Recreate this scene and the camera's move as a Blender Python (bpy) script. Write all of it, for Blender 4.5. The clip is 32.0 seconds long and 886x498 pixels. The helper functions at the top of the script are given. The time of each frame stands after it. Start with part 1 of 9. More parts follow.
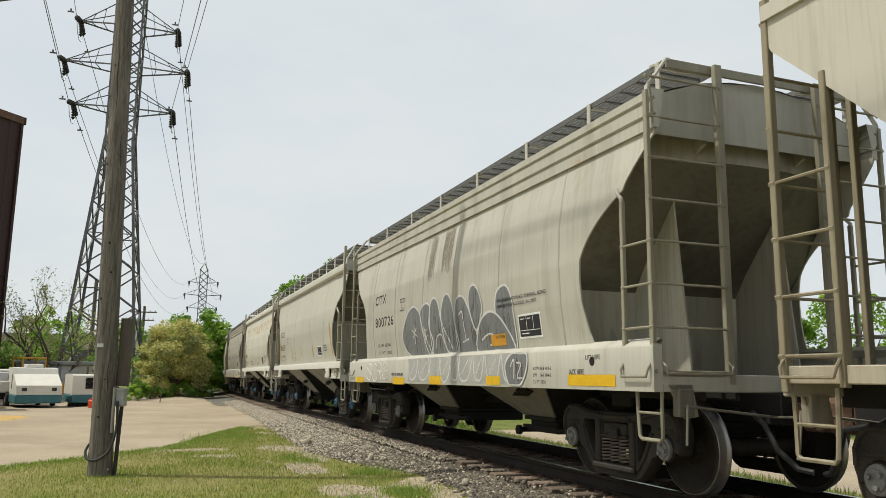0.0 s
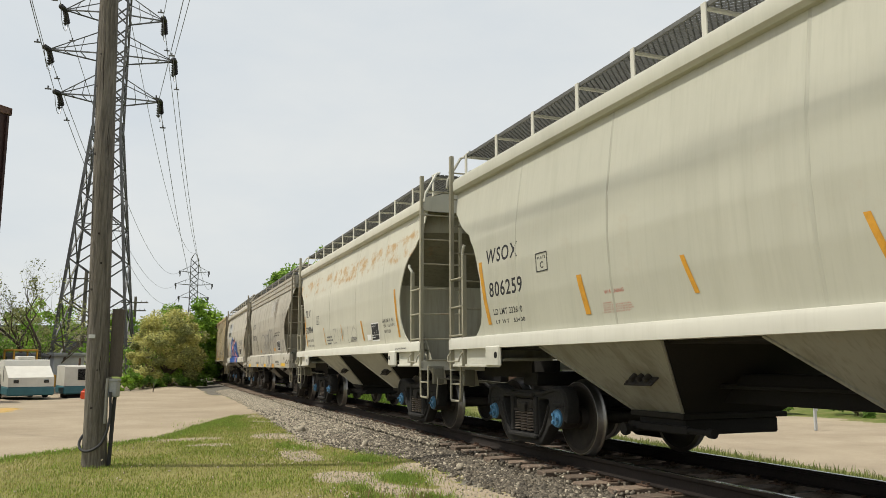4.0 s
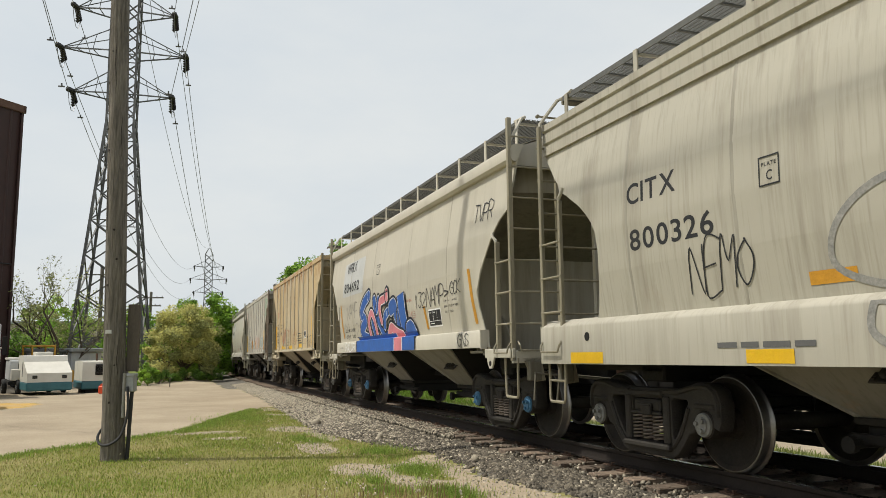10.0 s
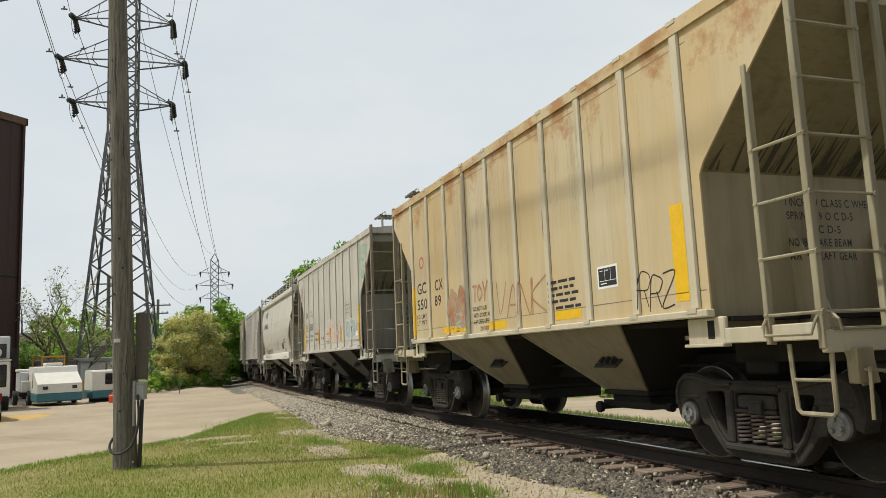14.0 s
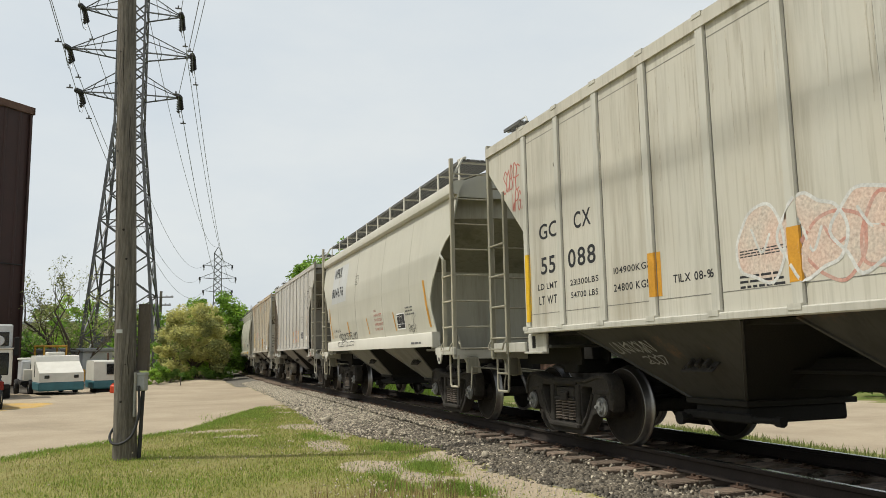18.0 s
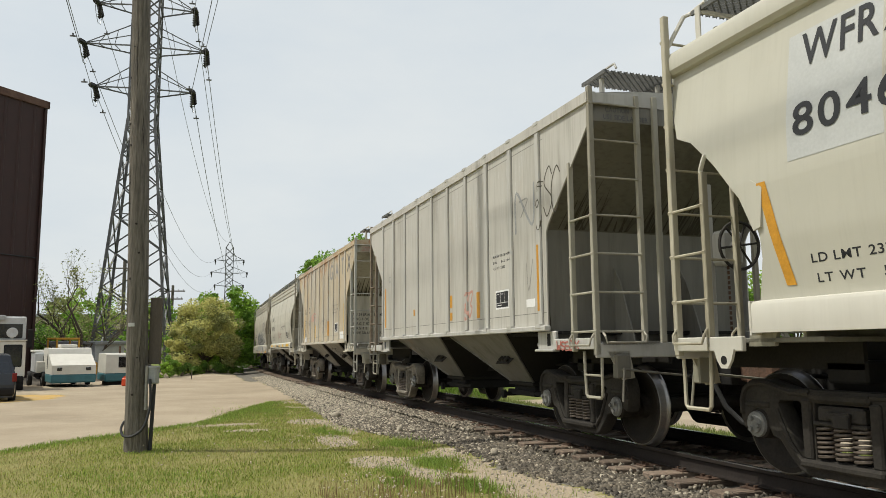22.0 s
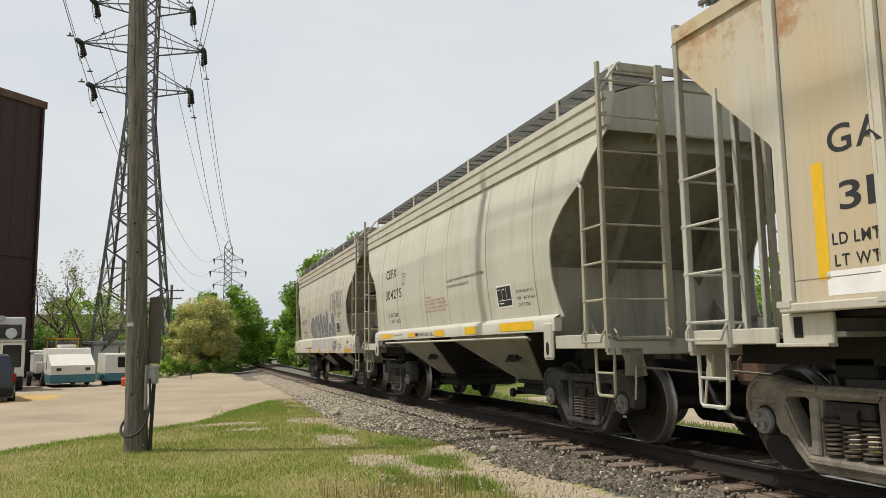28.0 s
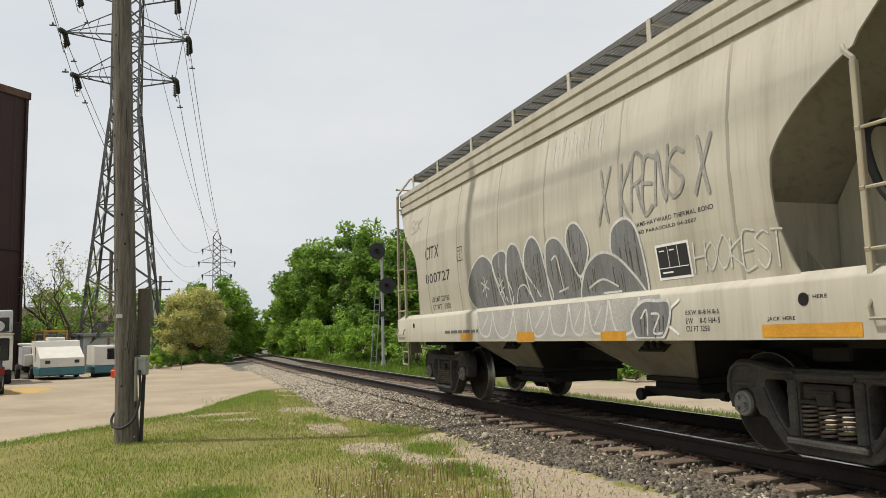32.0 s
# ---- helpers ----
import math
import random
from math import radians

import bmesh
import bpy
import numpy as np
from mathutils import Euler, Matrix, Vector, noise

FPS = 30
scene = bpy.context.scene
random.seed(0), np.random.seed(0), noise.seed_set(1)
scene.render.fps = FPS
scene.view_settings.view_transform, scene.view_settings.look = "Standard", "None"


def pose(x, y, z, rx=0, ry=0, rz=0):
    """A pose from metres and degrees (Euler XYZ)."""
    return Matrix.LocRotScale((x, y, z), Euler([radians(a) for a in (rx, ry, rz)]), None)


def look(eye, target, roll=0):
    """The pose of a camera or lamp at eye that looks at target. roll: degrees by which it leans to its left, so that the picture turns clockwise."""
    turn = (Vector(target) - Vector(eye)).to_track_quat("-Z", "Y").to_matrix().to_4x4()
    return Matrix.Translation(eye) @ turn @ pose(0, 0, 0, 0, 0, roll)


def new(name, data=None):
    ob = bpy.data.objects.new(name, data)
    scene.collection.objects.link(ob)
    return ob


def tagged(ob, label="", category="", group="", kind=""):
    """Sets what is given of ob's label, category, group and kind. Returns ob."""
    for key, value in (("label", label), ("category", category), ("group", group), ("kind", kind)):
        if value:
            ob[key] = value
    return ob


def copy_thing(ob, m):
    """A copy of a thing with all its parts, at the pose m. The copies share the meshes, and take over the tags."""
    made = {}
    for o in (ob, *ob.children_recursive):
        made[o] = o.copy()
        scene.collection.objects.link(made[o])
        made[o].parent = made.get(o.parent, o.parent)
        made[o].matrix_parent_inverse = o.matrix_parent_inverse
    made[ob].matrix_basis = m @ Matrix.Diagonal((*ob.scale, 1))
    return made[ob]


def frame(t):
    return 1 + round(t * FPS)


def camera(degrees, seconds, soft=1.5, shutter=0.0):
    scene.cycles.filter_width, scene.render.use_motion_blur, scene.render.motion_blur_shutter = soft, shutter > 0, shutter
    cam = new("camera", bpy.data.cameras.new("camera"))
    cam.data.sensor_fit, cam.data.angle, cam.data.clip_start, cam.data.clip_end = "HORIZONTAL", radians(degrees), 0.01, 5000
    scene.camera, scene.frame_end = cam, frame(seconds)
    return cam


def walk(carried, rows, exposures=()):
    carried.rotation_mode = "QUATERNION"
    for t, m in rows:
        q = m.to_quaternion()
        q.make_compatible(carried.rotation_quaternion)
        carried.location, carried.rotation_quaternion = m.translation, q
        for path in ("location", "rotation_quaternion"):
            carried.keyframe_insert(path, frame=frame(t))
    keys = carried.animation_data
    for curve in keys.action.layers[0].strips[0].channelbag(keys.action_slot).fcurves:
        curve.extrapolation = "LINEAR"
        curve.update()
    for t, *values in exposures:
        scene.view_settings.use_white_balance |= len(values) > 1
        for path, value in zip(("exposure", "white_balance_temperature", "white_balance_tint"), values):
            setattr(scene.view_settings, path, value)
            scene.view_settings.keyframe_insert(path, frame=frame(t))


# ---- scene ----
from functools import lru_cache

# ---- camera ----
VIEW = [
    (0, 98.81, -1.01, -2.04), (0.5, 99.04, -0.22, -2.22), (1, 98.84, -0.28, -2.34), (1.5, 98.43, -0.23, -2.18), (2, 98.20, -0.42, -2.20),
    (2.5, 97.45, -0.16, -2.24), (4.5, 97.85, -0.09, -2.69), (5, 97.61, 0.39, -2.57), (5.5, 97.39, 0.51, -2.68), (6, 97.26, 0.17, -2.82),
    (6.5, 97.24, 0.22, -2.86), (7, 97.26, 0.35, -2.11), (7.5, 97.28, 0.89, -0.99), (8, 97.25, 0.74, -0.65), (8.5, 97.14, 0.32, -0.95),
    (9, 97.13, -0.84, -1.36), (9.5, 97.22, 0.75, -1.53), (10, 97.22, 0.34, -1.54), (10.5, 97.29, 0.78, -1.41), (11, 97.30, 0.80, -1.36),
    (11.5, 97.32, 1.04, -1.36), (12, 97.36, 1.04, -1.42), (12.5, 97.39, 0.97, -1.38), (13, 97.29, 1.53, -1.14), (13.5, 97.17, 2.21, -1.02),
    (15.5, 96.86, 1.80, -0.66), (16, 96.71, 2.39, -0.38), (16.5, 96.80, 1.06, -0.32), (17, 96.97, 1.30, -0.36), (17.5, 97.04, 1.06, -0.76),
    (18, 96.98, 0.84, -0.86), (18.5, 96.95, 0.16, -0.86), (19, 96.88, 0.16, -0.49), (19.5, 96.82, 0.27, -0.33), (20, 96.78, 0.16, -0.28),
    (20.5, 96.77, 0.21, -0.27), (21, 96.82, 0.20, -0.27), (21.5, 96.77, 0.18, -0.24), (22, 96.75, 0.21, -0.13), (22.5, 96.69, 0.09, -0.04),
    (23, 96.69, -0.24, -0.03), (23.5, 96.65, -0.12, 0.07), (24, 96.62, 0.54, 0.13), (24.5, 96.63, 0.47, 0.16), (25, 96.69, 0.19, 0.20),
    (25.5, 96.73, 0.47, 0.28), (27.5, 96.73, 0.19, 0.28), (28, 96.60, 0.55, -0.18), (28.5, 96.54, 0.11, -0.70), (29, 95.95, 0.50, -0.91),
    (29.5, 95.87, 0.65, -0.86), (30, 95.86, 0.82, -0.81), (30.5, 95.83, 0.47, -0.97), (31, 95.81, 0.77, -0.95), (31.5, 95.80, 0.97, -0.74),
    (32, 95.70, 1.23, -0.90),
]
# metres that the train has gone, second by second
GONE = [
    0.07, 4.83, 9.59, 14.36, 19.14, 23.91, 28.67, 33.40, 38.10, 42.76, 47.37,
    51.94, 56.46, 60.95, 65.39, 69.81, 74.21, 78.59, 82.96, 87.32, 91.67, 96.01,
    100.34, 104.64, 108.91, 113.14, 117.33, 121.48, 125.58, 129.67, 133.77, 137.94, 142.26,
]
EYE_Z = 1.13
cam = camera(59.7, 32.0, 0.5, 0.0)
walk(cam, [(t, pose(0, 0, EYE_Z, a, b, c)) for t, a, b, c in VIEW], [(0.0, 0.0, 6580, 5.0), (2.0, 0.0, 6580, 5.0), (5.0, 0.0, 6700, 7.0), (9.0, 0.0, 6700, 7.0), (11.0, 0.0, 6540, 5.5),
     (25.0, 0.0, 6540, 5.5), (28.0, 0.0, 6650, 8.0), (32.0, 0.0, 6700, 8.5)])

# ---- light: bright haze with a soft sun ----
SUN_EL, SUN_AZ = radians(60), radians(269)      # azimuth counted clockwise from +y
world = bpy.data.worlds.new("sky")
scene.world = world
world.use_nodes = True
wn, wl = world.node_tree.nodes, world.node_tree.links
wn.clear()
w_out, w_bg, w_sky = wn.new("ShaderNodeOutputWorld"), wn.new("ShaderNodeBackground"), wn.new("ShaderNodeTexSky")
w_sky.sky_type, w_sky.sun_disc, w_sky.sun_elevation, w_sky.sun_rotation = "NISHITA", False, SUN_EL, SUN_AZ
w_sky.dust_density, w_sky.ozone_density = 4.0, 1.5
w_gain = wn.new("ShaderNodeMix")
w_gain.data_type, w_gain.blend_type = "RGBA", "MULTIPLY"
w_gain.inputs[0].default_value = 1.0
w_gain.inputs[7].default_value = (0.11, 0.11, 0.11, 1)
w_co, w_map, w_noise, w_ramp, w_mix = (wn.new("ShaderNodeTexCoord"), wn.new("ShaderNodeMapping"), wn.new("ShaderNodeTexNoise"),
                                       wn.new("ShaderNodeValToRGB"), wn.new("ShaderNodeMix"))
w_map.inputs["Scale"].default_value = (1.0, 1.0, 2.6)
w_noise.inputs["Scale"].default_value, w_noise.inputs["Detail"].default_value, w_noise.inputs["Roughness"].default_value = 2.2, 6.0, 0.55
w_ramp.color_ramp.elements[0].position, w_ramp.color_ramp.elements[0].color = 0.3, (0.70, 0.755, 0.83, 1)
w_ramp.color_ramp.elements[1].position, w_ramp.color_ramp.elements[1].color = 0.70, (0.85, 0.865, 0.885, 1)
w_mix.data_type = "RGBA"
# the haze thins overhead and lets the blue through
w_sep, w_haze = wn.new("ShaderNodeSeparateXYZ"), wn.new("ShaderNodeMapRange")
w_haze.interpolation_type = "SMOOTHSTEP"
w_haze.inputs["From Min"].default_value, w_haze.inputs["From Max"].default_value = 0.42, 0.95
w_haze.inputs["To Min"].default_value, w_haze.inputs["To Max"].default_value = 0.9, 0.25
wl.new(w_co.outputs["Generated"], w_sep.inputs["Vector"])
wl.new(w_sep.outputs["Z"], w_haze.inputs["Value"])
wl.new(w_haze.outputs["Result"], w_mix.inputs[0])
wl.new(w_co.outputs["Generated"], w_map.inputs["Vector"])
wl.new(w_map.outputs["Vector"], w_noise.inputs["Vector"])
wl.new(w_noise.outputs["Fac"], w_ramp.inputs["Fac"])
wl.new(w_sky.outputs["Color"], w_gain.inputs[6])
wl.new(w_gain.outputs[2], w_mix.inputs[6])
wl.new(w_ramp.outputs["Color"], w_mix.inputs[7])
wl.new(w_mix.outputs[2], w_bg.inputs["Color"])
w_bg.inputs["Strength"].default_value = 0.98
wl.new(w_bg.outputs["Background"], w_out.inputs["Surface"])
sun = new("sun", bpy.data.lights.new("sun", "SUN"))
sun.data.energy, sun.data.angle, sun.data.color = 3.5, radians(0.7), (1.0, 0.95, 0.87)
sun.matrix_world = look((0, 0, 50), Vector((0, 0, 50)) - Vector((math.sin(SUN_AZ) * math.cos(SUN_EL), math.cos(SUN_AZ) * math.cos(SUN_EL), math.sin(SUN_EL))))

# ---- plan: the track runs along u (the way the train goes), v across it away from the camera ----
PSI, OFF, BEND, GRADE = radians(19.19), 6.07, 0.00072, 0.0132
DIR, NOR = Vector((math.sin(PSI), -math.cos(PSI), 0)), Vector((math.cos(PSI), math.sin(PSI), 0))


def bow(u):
    """How far the track's line swings away from straight."""
    lat = BEND * u * u / 2 if u < 0 else 0.0
    if u < -72:
        lat += 0.5 * (u + 72) ** 2 / 170
    return lat


def rise(u):
    return GRADE * max(u, -120.0)


def trk(u, v, z=0.0):
    return DIR * u + NOR * (OFF + bow(u) + v) + Vector((0, 0, z + rise(u)))


def trk_pose(u):
    """Pose of a car whose middle is at u: x runs the way it travels, y away from the camera."""
    a, b = trk(u - 4.5, 0), trk(u + 4.5, 0)
    x = (b - a).normalized()
    y = Vector((0, 0, 1)).cross(x).normalized()
    z = x.cross(y)
    m = Matrix((x, y, z)).transposed().to_4x4()
    m.translation = (a + b) / 2
    return m


def uv_of(x, y):
    p = Vector((x, y, 0))
    u = p.dot(DIR)
    return u, p.dot(NOR) - OFF - bow(u)

# ---- outlines of the built-in font's letters, one by one ----
def glyph(c):
    cu = bpy.data.curves.new("glyph", "FONT")
    cu.body, cu.size, cu.resolution_u, cu.offset = c, 1.0, 4, 0.014
    tmp = bpy.data.objects.new("glyph", cu)
    me = bpy.data.meshes.new_from_object(tmp)
    pts = [(v.co.x, v.co.y) for v in me.vertices]
    faces = [tuple(f.vertices) for f in me.polygons]
    bpy.data.objects.remove(tmp)
    bpy.data.curves.remove(cu)
    bpy.data.meshes.remove(me)
    lo = min(p[0] for p in pts)
    return [(x - lo, y) for x, y in pts], faces, max(p[0] for p in pts) - lo


GLYPHS = {c: glyph(c) for c in "ABCDEFGHIJKLMNOPQRSTUVWXYZ0123456789-."}


# ---- small mesh builder ----
class Mesh:
    """Collects vertices and faces of one part."""

    def __init__(self):
        self.v, self.f, self.m, self.slot = [], [], [], 0

    def add(self, verts, faces):
        b = len(self.v)
        self.v += [tuple(p) for p in verts]
        self.f += [[b + i for i in q] for q in faces]
        self.m += [self.slot] * len(faces)

    def box(self, lo, hi, c=0.0):
        (x0, y0, z0), (x1, y1, z1) = lo, hi
        if c <= 0:
            self.add([(x, y, z) for x in (x0, x1) for y in (y0, y1) for z in (z0, z1)],
                     [(0, 1, 3, 2), (4, 6, 7, 5), (0, 4, 5, 1), (2, 3, 7, 6), (0, 2, 6, 4), (1, 5, 7, 3)])
            return
        bm = bmesh.new()
        bmesh.ops.create_cube(bm, size=1)
        for q in bm.verts:
            q.co = Vector(((x0 + x1) / 2 + q.co.x * (x1 - x0), (y0 + y1) / 2 + q.co.y * (y1 - y0), (z0 + z1) / 2 + q.co.z * (z1 - z0)))
        bmesh.ops.bevel(bm, geom=bm.edges[:], offset=c, segments=1, affect="EDGES")
        self.take(bm)

    def take(self, bm):
        bm.verts.index_update()
        self.add([q.co[:] for q in bm.verts], [[q.index for q in f.verts] for f in bm.faces])
        bm.free()

    def cyl(self, a, b, r, n=10, r2=None):
        a, b = Vector(a), Vector(b)
        r2 = r if r2 is None else r2
        w = (b - a).normalized()
        s = w.orthogonal().normalized()
        t = w.cross(s)
        ring = [s * math.cos(6.2832 * i / n) + t * math.sin(6.2832 * i / n) for i in range(n)]
        self.add([a + q * r for q in ring] + [b + q * r2 for q in ring],
                 [(i, (i + 1) % n, n + (i + 1) % n, n + i) for i in range(n)] + [tuple(range(n))[::-1], tuple(range(n, 2 * n))])

    def tube(self, pts, r, n=6):
        """A bent bar or cable through the points; r may vary along it."""
        pts = [Vector(p) for p in pts]
        rad = r if isinstance(r, (list, tuple)) else [r] * len(pts)
        verts, s = [], None
        for i, p in enumerate(pts):
            w = (pts[min(i + 1, len(pts) - 1)] - pts[max(i - 1, 0)]).normalized()
            s = w.orthogonal().normalized() if s is None else (s - w * s.dot(w)).normalized()
            t = w.cross(s)
            verts += [p + (s * math.cos(6.2832 * k / n) + t * math.sin(6.2832 * k / n)) * rad[i] for k in range(n)]
        L = len(pts)
        self.add(verts, [(i * n + k, i * n + (k + 1) % n, (i + 1) * n + (k + 1) % n, (i + 1) * n + k) for i in range(L - 1) for k in range(n)]
                 + [tuple(range(n))[::-1], tuple(range((L - 1) * n, L * n))])

    def lathe(self, prof, n=28, axis="y"):
        """Turns (radius, along) pairs round an axis."""
        verts = []
        for r, h in prof:
            for k in range(n):
                c, s = r * math.cos(6.2832 * k / n), r * math.sin(6.2832 * k / n)
                verts.append((c, h, s) if axis == "y" else (c, s, h) if axis == "z" else (h, c, s))
        L = len(prof)
        self.add(verts, [(i * n + k, i * n + (k + 1) % n, (i + 1) * n + (k + 1) % n, (i + 1) * n + k) for i in range(L - 1) for k in range(n)])

    def prism(self, poly, y0, y1):
        """An outline in x and z, made solid from y0 to y1."""
        n = len(poly)
        self.add([(x, y0, z) for x, z in poly] + [(x, y1, z) for x, z in poly],
                 [tuple(range(n)), tuple(range(n, 2 * n))[::-1]] + [(i, n + i, n + (i + 1) % n, (i + 1) % n) for i in range(n)])

    def grid(self, rows):
        """A sheet through rows of points."""
        n = len(rows[0])
        self.add([p for r in rows for p in r], [(i * n + k, i * n + k + 1, (i + 1) * n + k + 1, (i + 1) * n + k)
                                                for i in range(len(rows) - 1) for k in range(n - 1)])

    def data(self, name, mats, smooth=True, sharp=0.6):
        me = bpy.data.meshes.new(name)
        me.from_pydata(self.v, [], self.f)
        for q in (mats if isinstance(mats, (list, tuple)) else [mats]):
            me.materials.append(q)
        if any(self.m):
            me.polygons.foreach_set("material_index", self.m)
        bm = bmesh.new()
        bm.from_mesh(me)
        bmesh.ops.recalc_face_normals(bm, faces=bm.faces)
        bm.to_mesh(me)
        bm.free()
        if smooth:
            me.polygons.foreach_set("use_smooth", [True] * len(me.polygons))
            me.set_sharp_from_angle(angle=sharp)
        me.update()
        return me


def part(name, mesh, mats, parent=None, label="", m=None, smooth=True):
    """Links a built mesh (or ready mesh data) as one object under its thing or part."""
    ob = new(name, mesh.data(name, mats, smooth) if isinstance(mesh, Mesh) else mesh)
    ob.parent = parent
    if m is not None:
        ob.matrix_local = m
    return tagged(ob, label)


def smooth_path(pts, n=5):
    """Rounds a chain of points."""
    out, m = [], len(pts)
    for j in range(m - 1):
        p = [Vector(pts[max(0, min(m - 1, j + q))]) for q in (-1, 0, 1, 2)]
        for f in [q / n for q in range(n)]:
            out.append(p[1] + 0.5 * f * (p[2] - p[0] + f * (2 * p[0] - 5 * p[1] + 4 * p[2] - p[3] + f * (3 * (p[1] - p[2]) + p[3] - p[0]))))
    return out + [Vector(pts[-1])]


# ---- materials ----
def mat(name, base, rough=0.7, metal=0.0, var=0.18, scale=3.0, bump=0.15, bscale=40.0, spec=0.4, tint=None, stretch=(1, 1, 1), isle=0.0, rnd=0.0, coord="Object"):
    """A surface with stains at one scale and grain at another."""
    m = bpy.data.materials.new(name)
    m.use_nodes = True
    n, l = m.node_tree.nodes, m.node_tree.links
    p = n["Principled BSDF"]
    co, mp = n.new("ShaderNodeTexCoord"), n.new("ShaderNodeMapping")
    mp.inputs["Scale"].default_value = stretch
    l.new(co.outputs[coord], mp.inputs["Vector"])
    a, b = n.new("ShaderNodeTexNoise"), n.new("ShaderNodeTexNoise")
    a.inputs["Scale"].default_value, a.inputs["Detail"].default_value, a.inputs["Roughness"].default_value = scale, 6, 0.6
    b.inputs["Scale"].default_value, b.inputs["Detail"].default_value = bscale, 4
    for q in (a, b):
        l.new(mp.outputs["Vector"], q.inputs["Vector"])
    t = tint or tuple(c * 0.55 for c in base)
    ramp = n.new("ShaderNodeValToRGB")
    ramp.color_ramp.elements[0].position, ramp.color_ramp.elements[1].position = 0.5 - 0.28, 0.5 + 0.2
    ramp.color_ramp.elements[0].color = (*[c * (1 - min(1, var * 2.2)) + k * min(1, var * 2.2) for c, k in zip(base, t)], 1)
    ramp.color_ramp.elements[1].color = (*[min(1, c * (1 + var * 0.4)) for c in base], 1)
    l.new(a.outputs["Fac"], ramp.inputs["Fac"])
    mix = n.new("ShaderNodeMix")
    mix.data_type, mix.blend_type = "RGBA", "OVERLAY"
    mix.inputs[0].default_value = min(0.6, var)
    l.new(ramp.outputs["Color"], mix.inputs[6])
    l.new(b.outputs["Fac"], mix.inputs[7])
    col = mix.outputs[2]
    if isle or rnd:
        info = n.new("ShaderNodeObjectInfo" if rnd else "ShaderNodeNewGeometry")
        hsv, rng = n.new("ShaderNodeHueSaturation"), n.new("ShaderNodeMapRange")
        k = rnd or isle
        rng.inputs["To Min"].default_value, rng.inputs["To Max"].default_value = 1 - k, 1 + k
        l.new(info.outputs["Random" if rnd else "Random Per Island"], rng.inputs["Value"])
        l.new(rng.outputs["Result"], hsv.inputs["Value"])
        l.new(col, hsv.inputs["Color"])
        col = hsv.outputs["Color"]
    l.new(col, p.inputs["Base Color"])
    p.inputs["Roughness"].default_value, p.inputs["Metallic"].default_value = rough, metal
    p.inputs["Specular IOR Level"].default_value = spec
    if bump:
        bp = n.new("ShaderNodeBump")
        bp.inputs["Strength"].default_value, bp.inputs["Distance"].default_value = bump, 0.02
        l.new(b.outputs["Fac"], bp.inputs["Height"])
        l.new(bp.outputs["Normal"], p.inputs["Normal"])
    return m


def paint(name, base, rust=0.0, grime=0.3, seed=0.0, rust_col=(0.33, 0.15, 0.045), tan=0.0, high=0.0, band=False):
    """Weathered car paint: washed-down streaks, dusty mottling, rust bleeding in patches."""
    m = bpy.data.materials.new(name)
    m.use_nodes = True
    n, l = m.node_tree.nodes, m.node_tree.links
    p = n["Principled BSDF"]
    co = n.new("ShaderNodeTexCoord")

    def noise(scale, stretch, detail=5, rough=0.6, shift=0.0):
        mp, t = n.new("ShaderNodeMapping"), n.new("ShaderNodeTexNoise")
        mp.inputs["Scale"].default_value, mp.inputs["Location"].default_value = stretch, (seed * 3.7 + shift, shift, seed * 1.9)
        t.inputs["Scale"].default_value, t.inputs["Detail"].default_value, t.inputs["Roughness"].default_value = scale, detail, rough
        l.new(co.outputs["Object"], mp.inputs["Vector"])
        l.new(mp.outputs["Vector"], t.inputs["Vector"])
        return t.outputs["Fac"]

    def ramp(x, a, b):
        r = n.new("ShaderNodeMapRange")
        r.inputs["From Min"].default_value, r.inputs["From Max"].default_value = a, b
        l.new(x, r.inputs["Value"])
        return r.outputs["Result"]

    def math2(op, a, b):
        q = n.new("ShaderNodeMath")
        q.operation = op
        for i, x in enumerate((a, b)):
            if isinstance(x, (int, float)):
                q.inputs[i].default_value = x
            else:
                l.new(x, q.inputs[i])
        return q.outputs[0]

    def blend(fac, a, col, mode="MIX"):
        q = n.new("ShaderNodeMix")
        q.data_type, q.blend_type = "RGBA", mode
        if isinstance(fac, (int, float)):
            q.inputs[0].default_value = fac
        else:
            l.new(fac, q.inputs[0])
        if isinstance(a, tuple):
            q.inputs[6].default_value = (*a, 1)
        else:
            l.new(a, q.inputs[6])
        q.inputs[7].default_value = (*col, 1)
        return q.outputs[2]

    base = (base[0] * 0.99, base[1] * 0.99, base[2] * 0.985)
    streak = noise(2.2, (1.3, 1.0, 0.13), 6, 0.62)
    fine = noise(9.0, (3.0, 1.0, 0.12), 4, 0.6, 3.0)
    blot = noise(0.8, (1, 1, 1), 5, 0.65, 7.0)
    col = blend(math2("MULTIPLY", ramp(blot, 0.35, 0.7), 0.5), base, tuple(min(1, c * 1.18) for c in base))
    dirt = tuple(c * k for c, k in zip(base, (0.52, 0.49, 0.44)))
    col = blend(math2("MULTIPLY", ramp(streak, 0.5, 0.76), grime), col, dirt)
    col = blend(math2("MULTIPLY", ramp(fine, 0.50, 0.74), grime * 0.55), col, dirt)
    col = blend(math2("MULTIPLY", ramp(noise(5.0, (2.4, 1.0, 0.10), 5, 0.65, 31.0), 0.58, 0.74), grime * 0.5), col, tuple(min(1, c * 1.28) for c in base))
    if tan:
        col = blend(math2("MULTIPLY", ramp(noise(0.55, (1.6, 1, 0.5), 5, 0.6, 11.0), 0.32, 0.62), tan), col, (0.50, 0.36, 0.17))
    if rust:
        sep = n.new("ShaderNodeSeparateXYZ")
